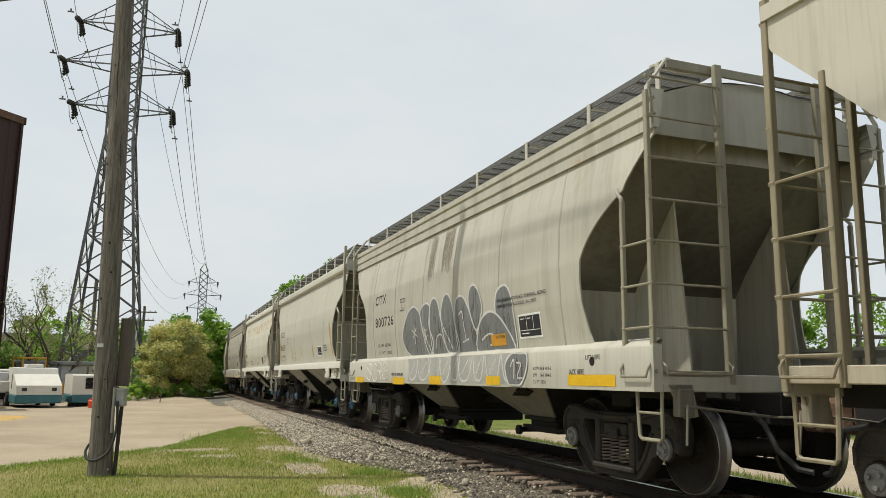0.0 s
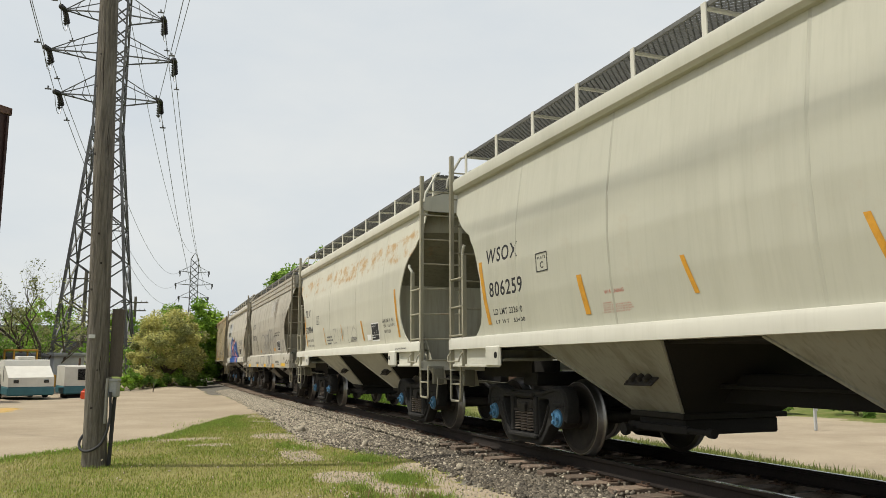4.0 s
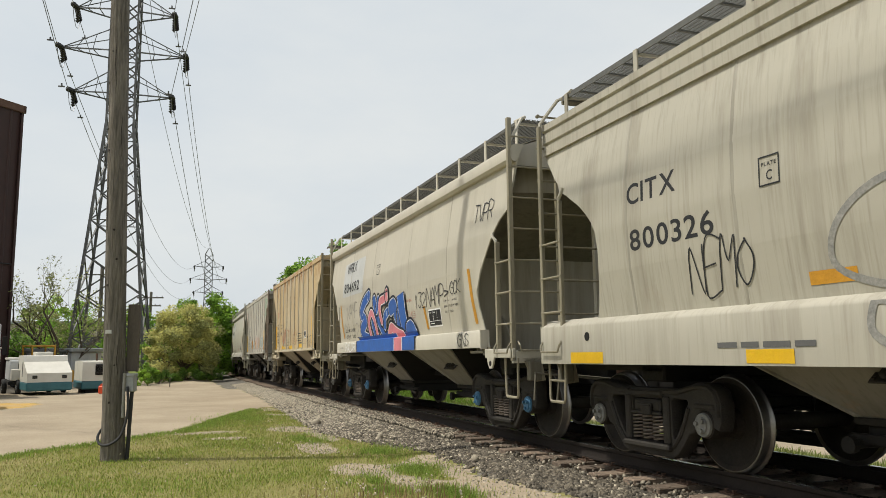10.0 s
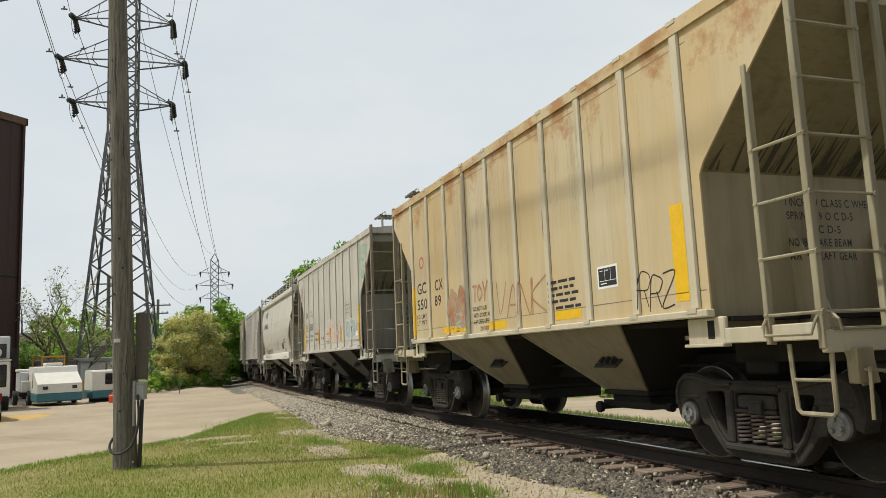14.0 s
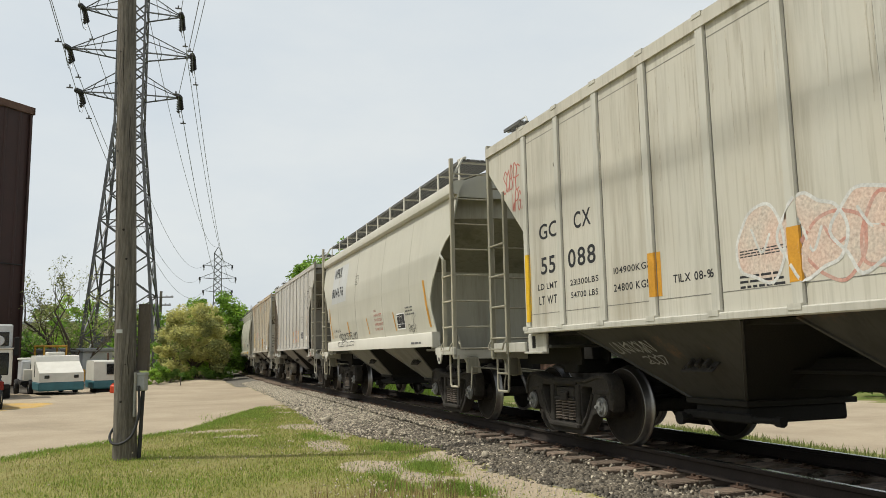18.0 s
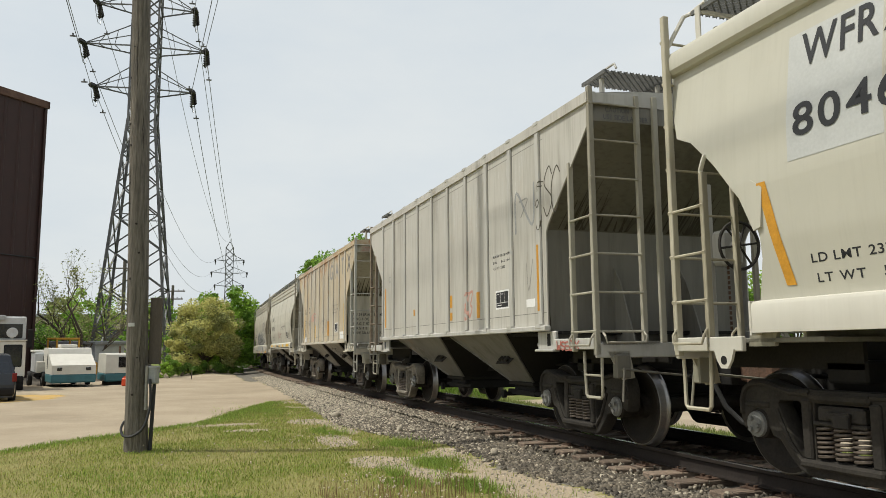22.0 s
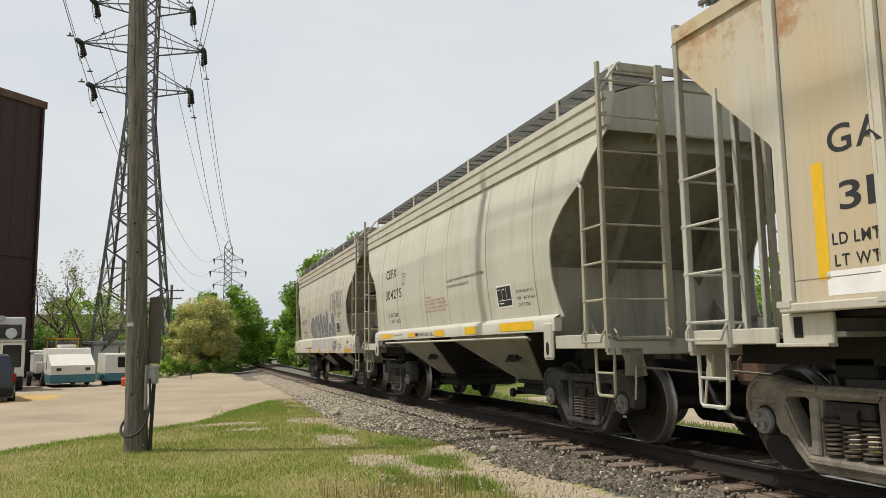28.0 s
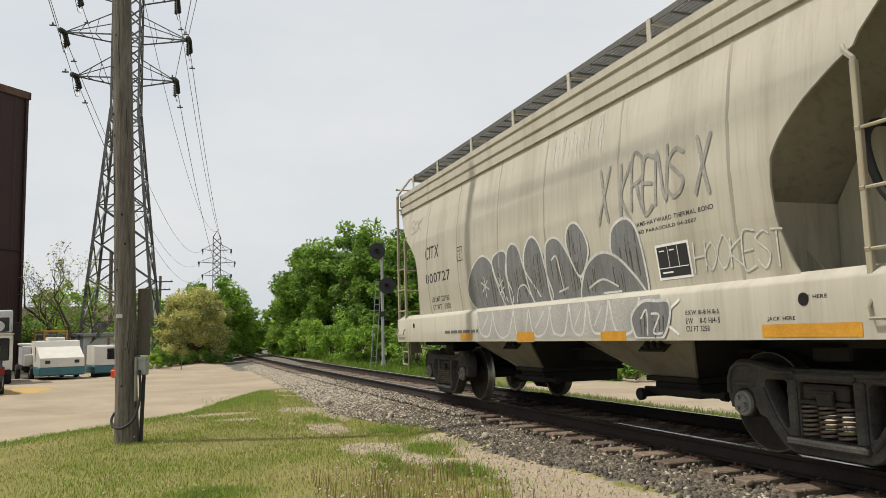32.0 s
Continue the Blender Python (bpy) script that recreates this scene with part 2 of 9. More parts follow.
        l.new(co.outputs["Object"], sep.inputs["Vector"])
        rn = noise(2.4 if band else 1.5, (0.6 if band else 0.8, 1.0, 0.9), 7, 0.74, 17.0)
        if band:
            rn = math2("ADD", rn, math2("MULTIPLY", math2("SUBTRACT", math2("MULTIPLY", ramp(sep.outputs["Z"], 2.75, 3.1), ramp(sep.outputs["Z"], 3.75, 3.45)), 0.72), 0.4))
        if high:
            up = ramp(sep.outputs["Z"], 1.9, 3.9)
            rn = math2("ADD", rn, math2("MULTIPLY", math2("SUBTRACT", up, 0.75), high))
        col = blend(math2("MULTIPLY", ramp(rn, 0.60, 0.72), rust), col, rust_col)
    l.new(col, p.inputs["Base Color"])
    p.inputs["Roughness"].default_value, p.inputs["Specular IOR Level"].default_value = 0.55, 0.35
    bp = n.new("ShaderNodeBump")
    bp.inputs["Strength"].default_value, bp.inputs["Distance"].default_value = 0.25, 0.03
    l.new(noise(0.9, (1.0, 1.0, 0.6), 3, 0.5, 23.0), bp.inputs["Height"])
    l.new(bp.outputs["Normal"], p.inputs["Normal"])
    return m


def flat(name, base, rough=0.6, metal=0.0):
    """Small plain marks: lettering, decals, spray paint."""
    return mat(name, base, rough, metal, var=0.12, scale=6.0, bump=0.0)


M_BLACK = flat("black_stencil_paint", (0.022, 0.023, 0.026))
M_GREYMARK = flat("faded_grey_lettering", (0.12, 0.12, 0.12))
M_REDMARK = flat("red_lettering", (0.42, 0.14, 0.11))
M_WHITE = flat("white_spray_paint", (0.75, 0.75, 0.74))
M_YELLOW = mat("yellow_reflective_tape", (0.72, 0.44, 0.02), 0.4, var=0.12, scale=9)
M_AMBER = mat("amber_reflective_tape", (0.55, 0.27, 0.03), 0.45, var=0.2, scale=9)
M_TRUCK = mat("dusty_black_cast_steel", (0.016, 0.0145, 0.013), 0.75, 0.0, var=0.45, scale=4, tint=(0.045, 0.038, 0.03), bump=0.4, bscale=60)
# black copy of the truck steel, holding the deep shade below the car
M_TRUCKBLACK = mat("shade_blackened_cast_steel", (0.011, 0.011, 0.011), 0.85, var=0.5, scale=4, tint=(0.022, 0.02, 0.018), bump=0.3)
M_TRUCKGREY = mat("charcoal_grey_cast_steel", (0.06, 0.058, 0.053), 0.85, var=0.6, scale=3, tint=(0.02, 0.019, 0.018), bump=0.35)
M_TRUCKBROWN = mat("dusty_brown_cast_steel", (0.036, 0.031, 0.025), 0.9, var=0.5, scale=4, tint=(0.017, 0.015, 0.013), bump=0.3)
M_TRUCKTAN = mat("sand_dusted_cast_steel", (0.23, 0.205, 0.165), 0.85, 0.0, var=0.5, scale=5, tint=(0.075, 0.066, 0.052), bump=0.4, bscale=60)
M_WHEEL = mat("oily_dark_wheel_steel", (0.010, 0.009, 0.008), 0.65, 0.0, var=0.4, scale=5, tint=(0.05, 0.04, 0.03), bump=0.15)
M_WHEELDUST = mat("dusty_wheel_steel", (0.015, 0.013, 0.011), 0.7, 0.0, var=0.5, scale=4, spec=0.2, tint=(0.036, 0.029, 0.023), bump=0.15)
M_TREAD = mat("polished_tread_steel", (0.26, 0.25, 0.24), 0.38, 1.0, var=0.15, scale=12, bump=0.05)
M_CAPBLUE = mat("blue_bearing_cap", (0.06, 0.17, 0.30), 0.5, var=0.4, scale=14, bump=0.1)
M_CAPGREY = mat("grey_bearing_cap", (0.19, 0.19, 0.18), 0.6, var=0.4, scale=14, bump=0.1)
M_SPRING = mat("spring_steel", (0.13, 0.105, 0.085), 0.6, 0.3, var=0.4, scale=20, bump=0.1)
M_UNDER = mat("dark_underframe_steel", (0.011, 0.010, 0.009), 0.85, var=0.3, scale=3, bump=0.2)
M_GRATE = mat("galvanised_grating", (0.14, 0.14, 0.13), 0.55, 0.4, var=0.2, scale=8, bump=0.0)
M_RUBBER = mat("black_rubber_hose", (0.02, 0.02, 0.02), 0.6, var=0.2, scale=20, bump=0.05)
# near-black: the shade under the hoppers is in this colour, with brake dust
M_SHADEDUST = mat("shade_and_brake_dust_black", (0.011, 0.010, 0.008), 0.9, var=0.4, scale=1.5, tint=(0.022, 0.019, 0.015), bump=0.2)
M_RUSTY = mat("rusty_coupler_steel", (0.12, 0.065, 0.04), 0.85, var=0.4, scale=8, tint=(0.04, 0.03, 0.025), bump=0.4)

# ---- ground ----
def ground_material(kinds):
    """Soils laid over one another, each with its own weight on the mesh and a ragged border."""
    m = bpy.data.materials.new("lawn_dirt_and_gravel")
    m.use_nodes = True
    n, l = m.node_tree.nodes, m.node_tree.links
    p = n["Principled BSDF"]
    co = n.new("ShaderNodeTexCoord")

    def noise_at(scale, detail=5, rough=0.6):
        t = n.new("ShaderNodeTexNoise")
        t.inputs["Scale"].default_value, t.inputs["Detail"].default_value, t.inputs["Roughness"].default_value = scale, detail, rough
        l.new(co.outputs["Object"], t.inputs["Vector"])
        return t.outputs["Fac"]

    def ranged(x, a, b, c=0.0, d=1.0):
        r = n.new("ShaderNodeMapRange")
        for key, v in (("From Min", a), ("From Max", b), ("To Min", c), ("To Max", d)):
            r.inputs[key].default_value = v
        l.new(x, r.inputs["Value"])
        return r.outputs["Result"]

    def mixed(fac, a, b):
        q = n.new("ShaderNodeMix")
        q.data_type = "RGBA"
        l.new(fac, q.inputs[0])
        for i, x in ((6, a), (7, b)):
            if isinstance(x, tuple):
                q.inputs[i].default_value = (*x, 1)
            else:
                l.new(x, q.inputs[i])
        return q.outputs[2]

    ragged, grain = noise_at(3.2, 8, 0.68), noise_at(34, 5, 0.7)
    col = None
    for key, base, tint, scale, fine in kinds:
        c = mixed(ranged(noise_at(scale, 7, 0.62), 0.36, 0.64), base, tint)
        speck = tuple(x * fine for x in base)
        c = mixed(ranged(grain, 0.50, 0.68, 0.0, 0.7), c, speck)
        if col is None:
            col = c
            continue
        at, add = n.new("ShaderNodeAttribute"), n.new("ShaderNodeMath")
        at.attribute_name, add.operation = key, "ADD"
        l.new(at.outputs["Fac"], add.inputs[0])
        l.new(ranged(ragged, 0.25, 0.75, -0.42, 0.42), add.inputs[1])
        col = mixed(ranged(add.outputs[0], 0.42, 0.58), col, c)
    l.new(col, p.inputs["Base Color"])
    p.inputs["Roughness"].default_value, p.inputs["Specular IOR Level"].default_value = 0.95, 0.1
    bp = n.new("ShaderNodeBump")
    bp.inputs["Strength"].default_value, bp.inputs["Distance"].default_value = 0.6, 0.03
    l.new(grain, bp.inputs["Height"])
    l.new(bp.outputs["Normal"], p.inputs["Normal"])
    return m


SOILS = (("turf", (0.20, 0.205, 0.062), (0.28, 0.25, 0.105), 1.3, 0.45), ("dirt", (0.41, 0.343, 0.25), (0.318, 0.262, 0.19), 0.45, 0.62),
         ("stain", (0.55, 0.35, 0.10), (0.44, 0.34, 0.21), 1.2, 0.8), ("gravel", (0.21, 0.195, 0.165), (0.12, 0.11, 0.095), 4.0, 0.35),
         ("verge", (0.10, 0.15, 0.03), (0.21, 0.20, 0.08), 1.0, 0.5))
M_GROUND = ground_material(SOILS)
# worn places in the lawn and fresh tufts at its edge: u, v and half sizes
WORN = ((-16.7, -5.2, 0.30, 0.75), (-15.4, -4.7, 0.22, 0.4), (-16.8, -3.3, 0.55, 0.45), (-13.1, -3.45, 0.8, 0.28), (-10.4, -3.35, 0.55, 0.40), (-9.2, -3.15, 0.35, 0.18),
        (-7.2, -2.40, 1.6, 0.34), (-5.2, -2.75, 1.3, 0.8), (-9.3, -2.30, 0.8, 0.18), (-8.6, -2.55, 0.4, 0.12), (-15.0, -2.95, 0.9, 0.16), (-3.0, -3.2, 1.6, 1.1))
LUSH = ((-20.0, -3.9, 1.8, 0.9), (-12.0, -2.65, 0.9, 0.42), (-9.9, -2.72, 0.55, 0.3), (-8.0, -2.90, 0.8, 0.30), (-8.9, -3.55, 0.9, 0.28), (-8.1, -5.6, 0.4, 0.4), (-14.6, -3.3, 0.8, 0.3))


def spot(u, v, places):
    """How deep a point lies in the nearest of the places: 1 at its middle, 0 at its rim."""
    return max(1 - math.hypot((u - a) / c, (v - b) / d) for a, b, c, d in places)


def lay(u, v):
    """Height of the land over the local rail level."""
    a = abs(v)
    if v < 0:
        z = -0.255 if a < 1.5 else -0.255 - min(1.0, (a - 1.5) / 1.1) * 0.11
        if a > 2.55:
            z += 0.05 * noise.noise((u * 0.35, v * 0.35, 0.0)) * min(1, (a - 2.55) / 2)
        if u < -45 and a > 3:
            z += 0.25 * min(1, (-45 - u) / 12) * max(0, 1 - abs(a - 4.5) / 2.0)
    else:
        z = -0.255 if a < 1.45 else -0.255 - min(1.0, (a - 1.45) / 2.6) * 0.66 - max(0, min(1, (a - 4) / 5)) * 0.5
        if u < -35:
            z *= max(0.35, 1 - (-35 - u) / 25)
        z += 0.05 * noise.noise((u * 0.3, v * 0.3, 4.0)) * min(1, max(0, a - 2))
    return z


def land(x, y):
    u, v = uv_of(x, y)
    return lay(u, v) + rise(u)


def grass_edge(u):
    """v of the border between the dirt yard and the lawn."""
    return float(np.interp(u, [-25, -24.2, -21.3, -17.2, -15.6, -13.7, -11, -6, 5], [-2.6, -3.2, -4.25, -5.65, -6.9, -8.6, -11, -16, -26]))


def stone_edge(u):
    """v of the foot of the ballast on the lawn side."""
    return float(np.interp(u, [-30, -15.7, -13.3, -11.3, -8.6, -6.7], [-2.35, -2.85, -2.45, -2.0, -2.15, -1.85]))


def soil(u, v):
    j = 0.35 * noise.noise((u * 1.1, v * 1.1, 7.0)) + 0.2 * noise.noise((u * 3.1, v * 3.1, 3.0))
    if stone_edge(u) + j * 0.6 < v < 2.3 + j:
        return 3
    if v > 0:
        w = v + j
        if u < -36:
            return 4 if w > 2 else 3
        return 4 if w < 9.5 else 1 if w < 24 else 4
    e = grass_edge(u)
    if u > -24.6 + j and v > e + j * 0.6:
        if spot(u, v, WORN) > -0.15 + 0.5 * j:
            return 1
        if v > -3.3 + 1.2 * j and spot(u, v, LUSH) < 0 and noise.noise((u * 0.8, v * 0.8, 11.0)) > 0.16 - (0.45 if u > -8.2 and v > -2.8 else 0):
            return 1
        return 0
    if u < -40 and -5.2 + j < v and u > -62:
        return 3 if v > -3.0 + j else 1
    if u < -62:
        return 4
    c = Vector((u + 29.5, (v + 11.2) * 2.0)).length
    if c < 2.6 + 2 * j:
        return 2
    return 1


def span(marks):
    out = []
    for a, b, s in marks:
        n = max(1, round((b - a) / s))
        out += [a + (b - a) * i / n for i in range(n)]
    return out + [marks[-1][1]]


us = span([(-600, -150, 45), (-150, -70, 5), (-70, -34, 1.2), (-34, -24, 0.4), (-24, -4, 0.2), (-4, 6, 0.25), (6, 8, 1.0), (8, 60, 8), (60, 400, 60)])
vs = span([(-500, -60, 55), (-60, -16, 3), (-16, -9, 0.5), (-9, -1.2, 0.2), (-1.2, 2.4, 0.6), (2.4, 9, 0.6), (9, 30, 1.5), (30, 90, 6), (90, 500, 55)])


def ground_point(u, v):
    far = max(0.0, (-u - 72) / 60)
    lat = bow(max(u, -72.0)) + (bow(u) - bow(max(u, -72.0))) * (1 if abs(v) < 8 else max(0.0, 1 - (abs(v) - 8) / 30)) if u > -150 else 0
    p = DIR * u + NOR * (OFF + lat + v)
    return (p.x, p.y, lay(u, v) + rise(u))


k = Mesh()
k.grid([[ground_point(u, v) for v in vs] for u in us])
gd = k.data("ground", M_GROUND)
_du, _dv = np.gradient(np.array(us)), np.gradient(np.array(vs))
_kinds = np.array([[[soil(u + a * min(du, 0.5), v + b * min(dv, 0.5)) for a, b in ((0, 0), (-0.4, -0.4), (0.4, -0.4), (-0.4, 0.4), (0.4, 0.4))]
                    for v, dv in zip(vs, _dv)] for u, du in zip(us, _du)]).reshape(-1, 5)
for _i, _name in enumerate(("dirt", "stain", "gravel", "verge")):
    gd.attributes.new(_name, "FLOAT", "POINT").data.foreach_set("value", (_kinds == _i + 1).mean(1).astype(np.float32))
ground = tagged(new("ground", gd), "lawn, sandy dirt yard and gravel verges along a railway", "ground", kind="structure")

# ---- track ----
M_RAILSIDE = mat("rust_brown_rail_steel", (0.022, 0.016, 0.013), 0.8, 0.2, var=0.4, scale=3, bump=0.2)
M_RAILTOP = mat("polished_rail_head", (0.45, 0.44, 0.43), 0.25, 1.0, var=0.1, scale=6, bump=0.02)
M_TIE = mat("weathered_timber_tie", (0.235, 0.175, 0.128), 0.9, var=0.45, scale=3, tint=(0.07, 0.055, 0.045), bump=0.7, bscale=25, stretch=(6, 1, 6), rnd=0.3)
M_PLATE = mat("rusted_tie_plate", (0.10, 0.06, 0.04), 0.85, 0.1, var=0.4, scale=9, bump=0.3)
track = tagged(new("track"), "single railway track on timber ties in gravel ballast", "railway track", kind="structure")
RAIL = [(-0.070, -0.172), (0.070, -0.172), (0.070, -0.160), (0.018, -0.148), (0.010, -0.130), (0.010, -0.055), (0.020, -0.045), (0.036, -0.040), (0.036, -0.008), (0.028, 0.0),
        (-0.028, 0.0), (-0.036, -0.008), (-0.036, -0.040), (-0.020, -0.045), (-0.010, -0.055), (-0.010, -0.130), (-0.018, -0.148), (-0.070, -0.160)]
ru = span([(-170, -70, 2.0), (-70, 0, 2.5), (0, 40, 10)])
for v in (-0.7525, 0.7525):
    k = Mesh()
    rows = [[trk(u, v + a, b) for a, b in RAIL + RAIL[:1]] for u in ru]
    k.grid(rows)
    me = k.data("rail", [M_RAILSIDE, M_RAILTOP])
    n = len(RAIL)
    me.polygons.foreach_set("material_index", [1 if (f % n) in (8, 9, 10) else 0 for f in range(len(me.polygons))])
    part("rail", me, None, track, "rail with a bright worn head")
k = Mesh()
k.box((-0.115, -1.28, -0.36), (0.115, 1.28, -0.185), 0.012)
TIE = k.data("tie", M_TIE)
k = Mesh()
k.box((-0.10, -0.17, -0.186), (0.10, 0.17, -0.170), 0.004)
for a, b in ((-0.06, -0.10), (0.06, 0.10), (0.06, -0.12), (-0.06, 0.12)):
    k.box((a - 0.013, b - 0.02, -0.17), (a + 0.013, b + 0.02, -0.145))
PLATE = k.data("tie_plate", M_PLATE)
rng = random.Random(5)
for i in range(170):
    u = 4.0 - 0.51 * i + rng.uniform(-0.04, 0.04)
    m = trk_pose(u)
    m.translation = trk(u, rng.uniform(-0.08, 0.08) - 0.02, rng.uniform(-0.012, 0.010))
    t = part("tie", TIE, None, track, "", m @ pose(0, 0, 0, 0, 0, rng.uniform(-2.2, 2.2)))
    if i < 75:
        for v in (-0.7525, 0.7525):
            part("tie_plate", PLATE, None, t, "", Matrix.Translation((0, v, 0)))


def rubble(name, spots, sizes, mats, label, seed):
    """Many small broken stones as one mesh."""
    g = np.random.default_rng(seed)
    n = len(spots)
    base = np.array([(-1, -1, -1), (1, -1, -1), (1, 1, -1), (-1, 1, -1), (-0.7, -0.7, 1), (0.8, -0.6, 1), (0.6, 0.8, 1), (-0.8, 0.6, 1)], float)
    v = base[None] * (1 + g.uniform(-0.35, 0.35, (n, 8, 3))) * sizes[:, None, None] * g.uniform(0.6, 1.2, (n, 1, 3)) * 0.5
    a, b = g.uniform(0, 6.28, n), g.uniform(-0.9, 0.9, n)
    ca, sa, cb, sb = np.cos(a), np.sin(a), np.cos(b), np.sin(b)
    y2, z2 = v[:, :, 1] * cb[:, None] - v[:, :, 2] * sb[:, None], v[:, :, 1] * sb[:, None] + v[:, :, 2] * cb[:, None]
    x3, y3 = v[:, :, 0] * ca[:, None] - y2 * sa[:, None], v[:, :, 0] * sa[:, None] + y2 * ca[:, None]
    v = np.stack([x3, y3, z2], 2) + spots[:, None, :]
    q = np.array([(0, 3, 2, 1), (4, 5, 6, 7), (0, 1, 5, 4), (1, 2, 6, 5), (2, 3, 7, 6), (3, 0, 4, 7)])
    return quads(name, v.reshape(-1, 3), (q[None] + 8 * np.arange(n)[:, None, None]).reshape(-1, 4), mats, label)


def quads(name, verts, faces, mats, label, parent=None, category=""):
    me = bpy.data.meshes.new(name)
    me.vertices.add(len(verts))
    me.vertices.foreach_set("co", np.ascontiguousarray(verts, np.float32).ravel())
    w = faces.shape[1]
    me.loops.add(len(faces) * w)
    me.loops.foreach_set("vertex_index", np.ascontiguousarray(faces, np.int32).ravel())
    me.polygons.add(len(faces))
    me.polygons.foreach_set("loop_start", np.arange(0, len(faces) * w, w, dtype=np.int32))
    me.update(calc_edges=True)
    me.materials.append(mats)
    ob = new(name, me)
    ob.parent = parent
    return tagged(ob, label, category, kind="stuff")


M_STONE = mat("broken_grey_ballast", (0.128, 0.108, 0.08), 0.9, var=0.3, scale=5, tint=(0.06, 0.056, 0.05), bump=0.3, bscale=60, isle=0.6)
M_STONEPALE = mat("pale_limestone_ballast", (0.355, 0.312, 0.24), 0.9, var=0.3, scale=5, tint=(0.2, 0.18, 0.14), bump=0.3, bscale=60, isle=0.5)
g = np.random.default_rng(3)


def scatter(n, u0, u1, v0, v1, lift, edge=None):
    out = []
    while len(out) < n:
        u, v = g.uniform(u0, u1), g.uniform(v0, v1)
        if edge and not edge(u, v):
            continue
        p = trk(u, v, lay(u, v) + lift)
        out.append((p.x, p.y, p.z))
    return np.array(out)


rubble("ballast", scatter(420, -26, -3, -1.40, -0.86, 0.05), g.uniform(0.02, 0.05, 420), M_STONE, "dark ballast stones strewn over the tie ends", 6)
rubble("ballast", scatter(320, -36, -6, -1.40, -0.86, 0.05), g.uniform(0.018, 0.045, 320), M_STONEPALE, "pale ballast stones strewn over the tie ends", 7)
rubble("ballast", scatter(5200, -30, -12.2, -1.42, -0.84, 0.055, lambda u, v: g.uniform() < min(1.0, (-12.2 - u) / 1.5)), g.uniform(0.02, 0.052, 5200), M_STONEPALE, "pale ballast heaped over the tie ends", 8)
rubble("ballast", scatter(3000, -24, -12.2, -1.42, -0.84, 0.055, lambda u, v: g.uniform() < min(1.0, (-12.2 - u) / 1.5)), g.uniform(0.02, 0.055, 3000), M_STONE, "dark ballast heaped over the tie ends", 9)
pale = lambda u: 0.22 + 0.70 * min(1, max(0, (-u - 9.0) / 9))
sh = lambda u, v: g.uniform() < (0.30 if v > -1.32 else 1.1 - max(0, (stone_edge(u) + 0.25 - v)) * 3.0)
rubble("ballast", scatter(17000, -26, -2.5, -2.9, -0.85, 0.0, lambda u, v: sh(u, v) and g.uniform() > pale(u)), g.uniform(0.018, 0.056, 17000), M_STONE, "dark grey crushed ballast stones beside the rail", 1)
rubble("ballast", scatter(22000, -46, -2.5, -3.1, -0.85, 0.0, lambda u, v: sh(u, v) and g.uniform() < pale(u)), g.uniform(0.018, 0.056, 22000), M_STONEPALE, "pale limestone ballast stones beside the rail", 2)
rubble("ballast", scatter(2600, -40, -3, -0.65, 0.65, 0.01), g.uniform(0.04, 0.09, 2600), M_STONE, "dark ballast stones between the rails", 3)
rubble("ballast", scatter(1800, -50, -8, 0.9, 2.6, 0.0), g.uniform(0.04, 0.09, 1800), M_STONEPALE, "pale ballast stones on the far shoulder", 4)
rubble("gravel", scatter(2600, -18, -3.5, -4.0, -1.9, 0.0, lambda u, v: soil(u, v) == 1), g.uniform(0.008, 0.026, 2600), M_STONEPALE, "small loose gravel on bare sandy ground", 5)
for i, (u, v, s) in enumerate(((-17.6, -2.55, 0.2), (-13.6, -2.2, 0.12), (-9.9, -1.9, 0.10), (-21.5, -2.6, 0.13))):
    p = trk(u, v, lay(u, v) + 0.04)
    o = rubble("rock", np.array([(p.x, p.y, p.z)]), np.array([s]), M_STONEPALE, "pale limestone rock lying at the foot of the ballast", 20 + i)
    o["kind"] = ""
    del o["kind"]
    tagged(o, category="rock", group="rocks by the track")

# ---- grass blades, dandelions and weeds ----
def leafy(name, base, isle=0.35, trans=0.35, rough=0.6):
    m = mat(name, base, rough, var=0.2, scale=2.0, bump=0.0, spec=0.25, isle=isle)
    n, l = m.node_tree.nodes, m.node_tree.links
    p, out = n["Principled BSDF"], n["Material Output"]
    t, mx = n.new("ShaderNodeBsdfTranslucent"), n.new("ShaderNodeMixShader")
    mx.inputs[0].default_value = trans
    l.new(p.inputs["Base Color"].links[0].from_socket, t.inputs["Color"])
    l.new(p.outputs[0], mx.inputs[1])
    l.new(t.outputs[0], mx.inputs[2])
    l.new(mx.outputs[0], out.inputs["Surface"])
    return m


M_BLADE = leafy("green_grass_blades", (0.30, 0.335, 0.075), 0.45)
M_FRESH = leafy("fresh_green_tufts", (0.26, 0.36, 0.075), 0.45)
M_STRAW = leafy("dry_straw_blades", (0.40, 0.35, 0.15), 0.35)
M_WEED = leafy("brown_dock_stems", (0.30, 0.21, 0.11), 0.35)
M_PUFF = mat("white_seed_heads", (0.56, 0.49, 0.37), 0.95, var=0.2, scale=30, bump=0.0)


def blades(name, spots, h, w, mats, label, seed, lean=0.5):
    g = np.random.default_rng(seed)
    n = len(spots)
    a, b = g.uniform(0, 6.283, n), g.uniform(0, 6.283, n)
    hh, ww = h * g.uniform(0.5, 1.3, n), w * g.uniform(0.7, 1.3, n)
    s = np.stack([np.cos(a), np.sin(a), 0 * a], 1) * ww[:, None] / 2
    d = np.stack([np.cos(b), np.sin(b), 0 * b], 1) * (hh * lean * g.uniform(0.1, 1, n))[:, None]
    up = np.stack([0 * a, 0 * a, hh], 1)
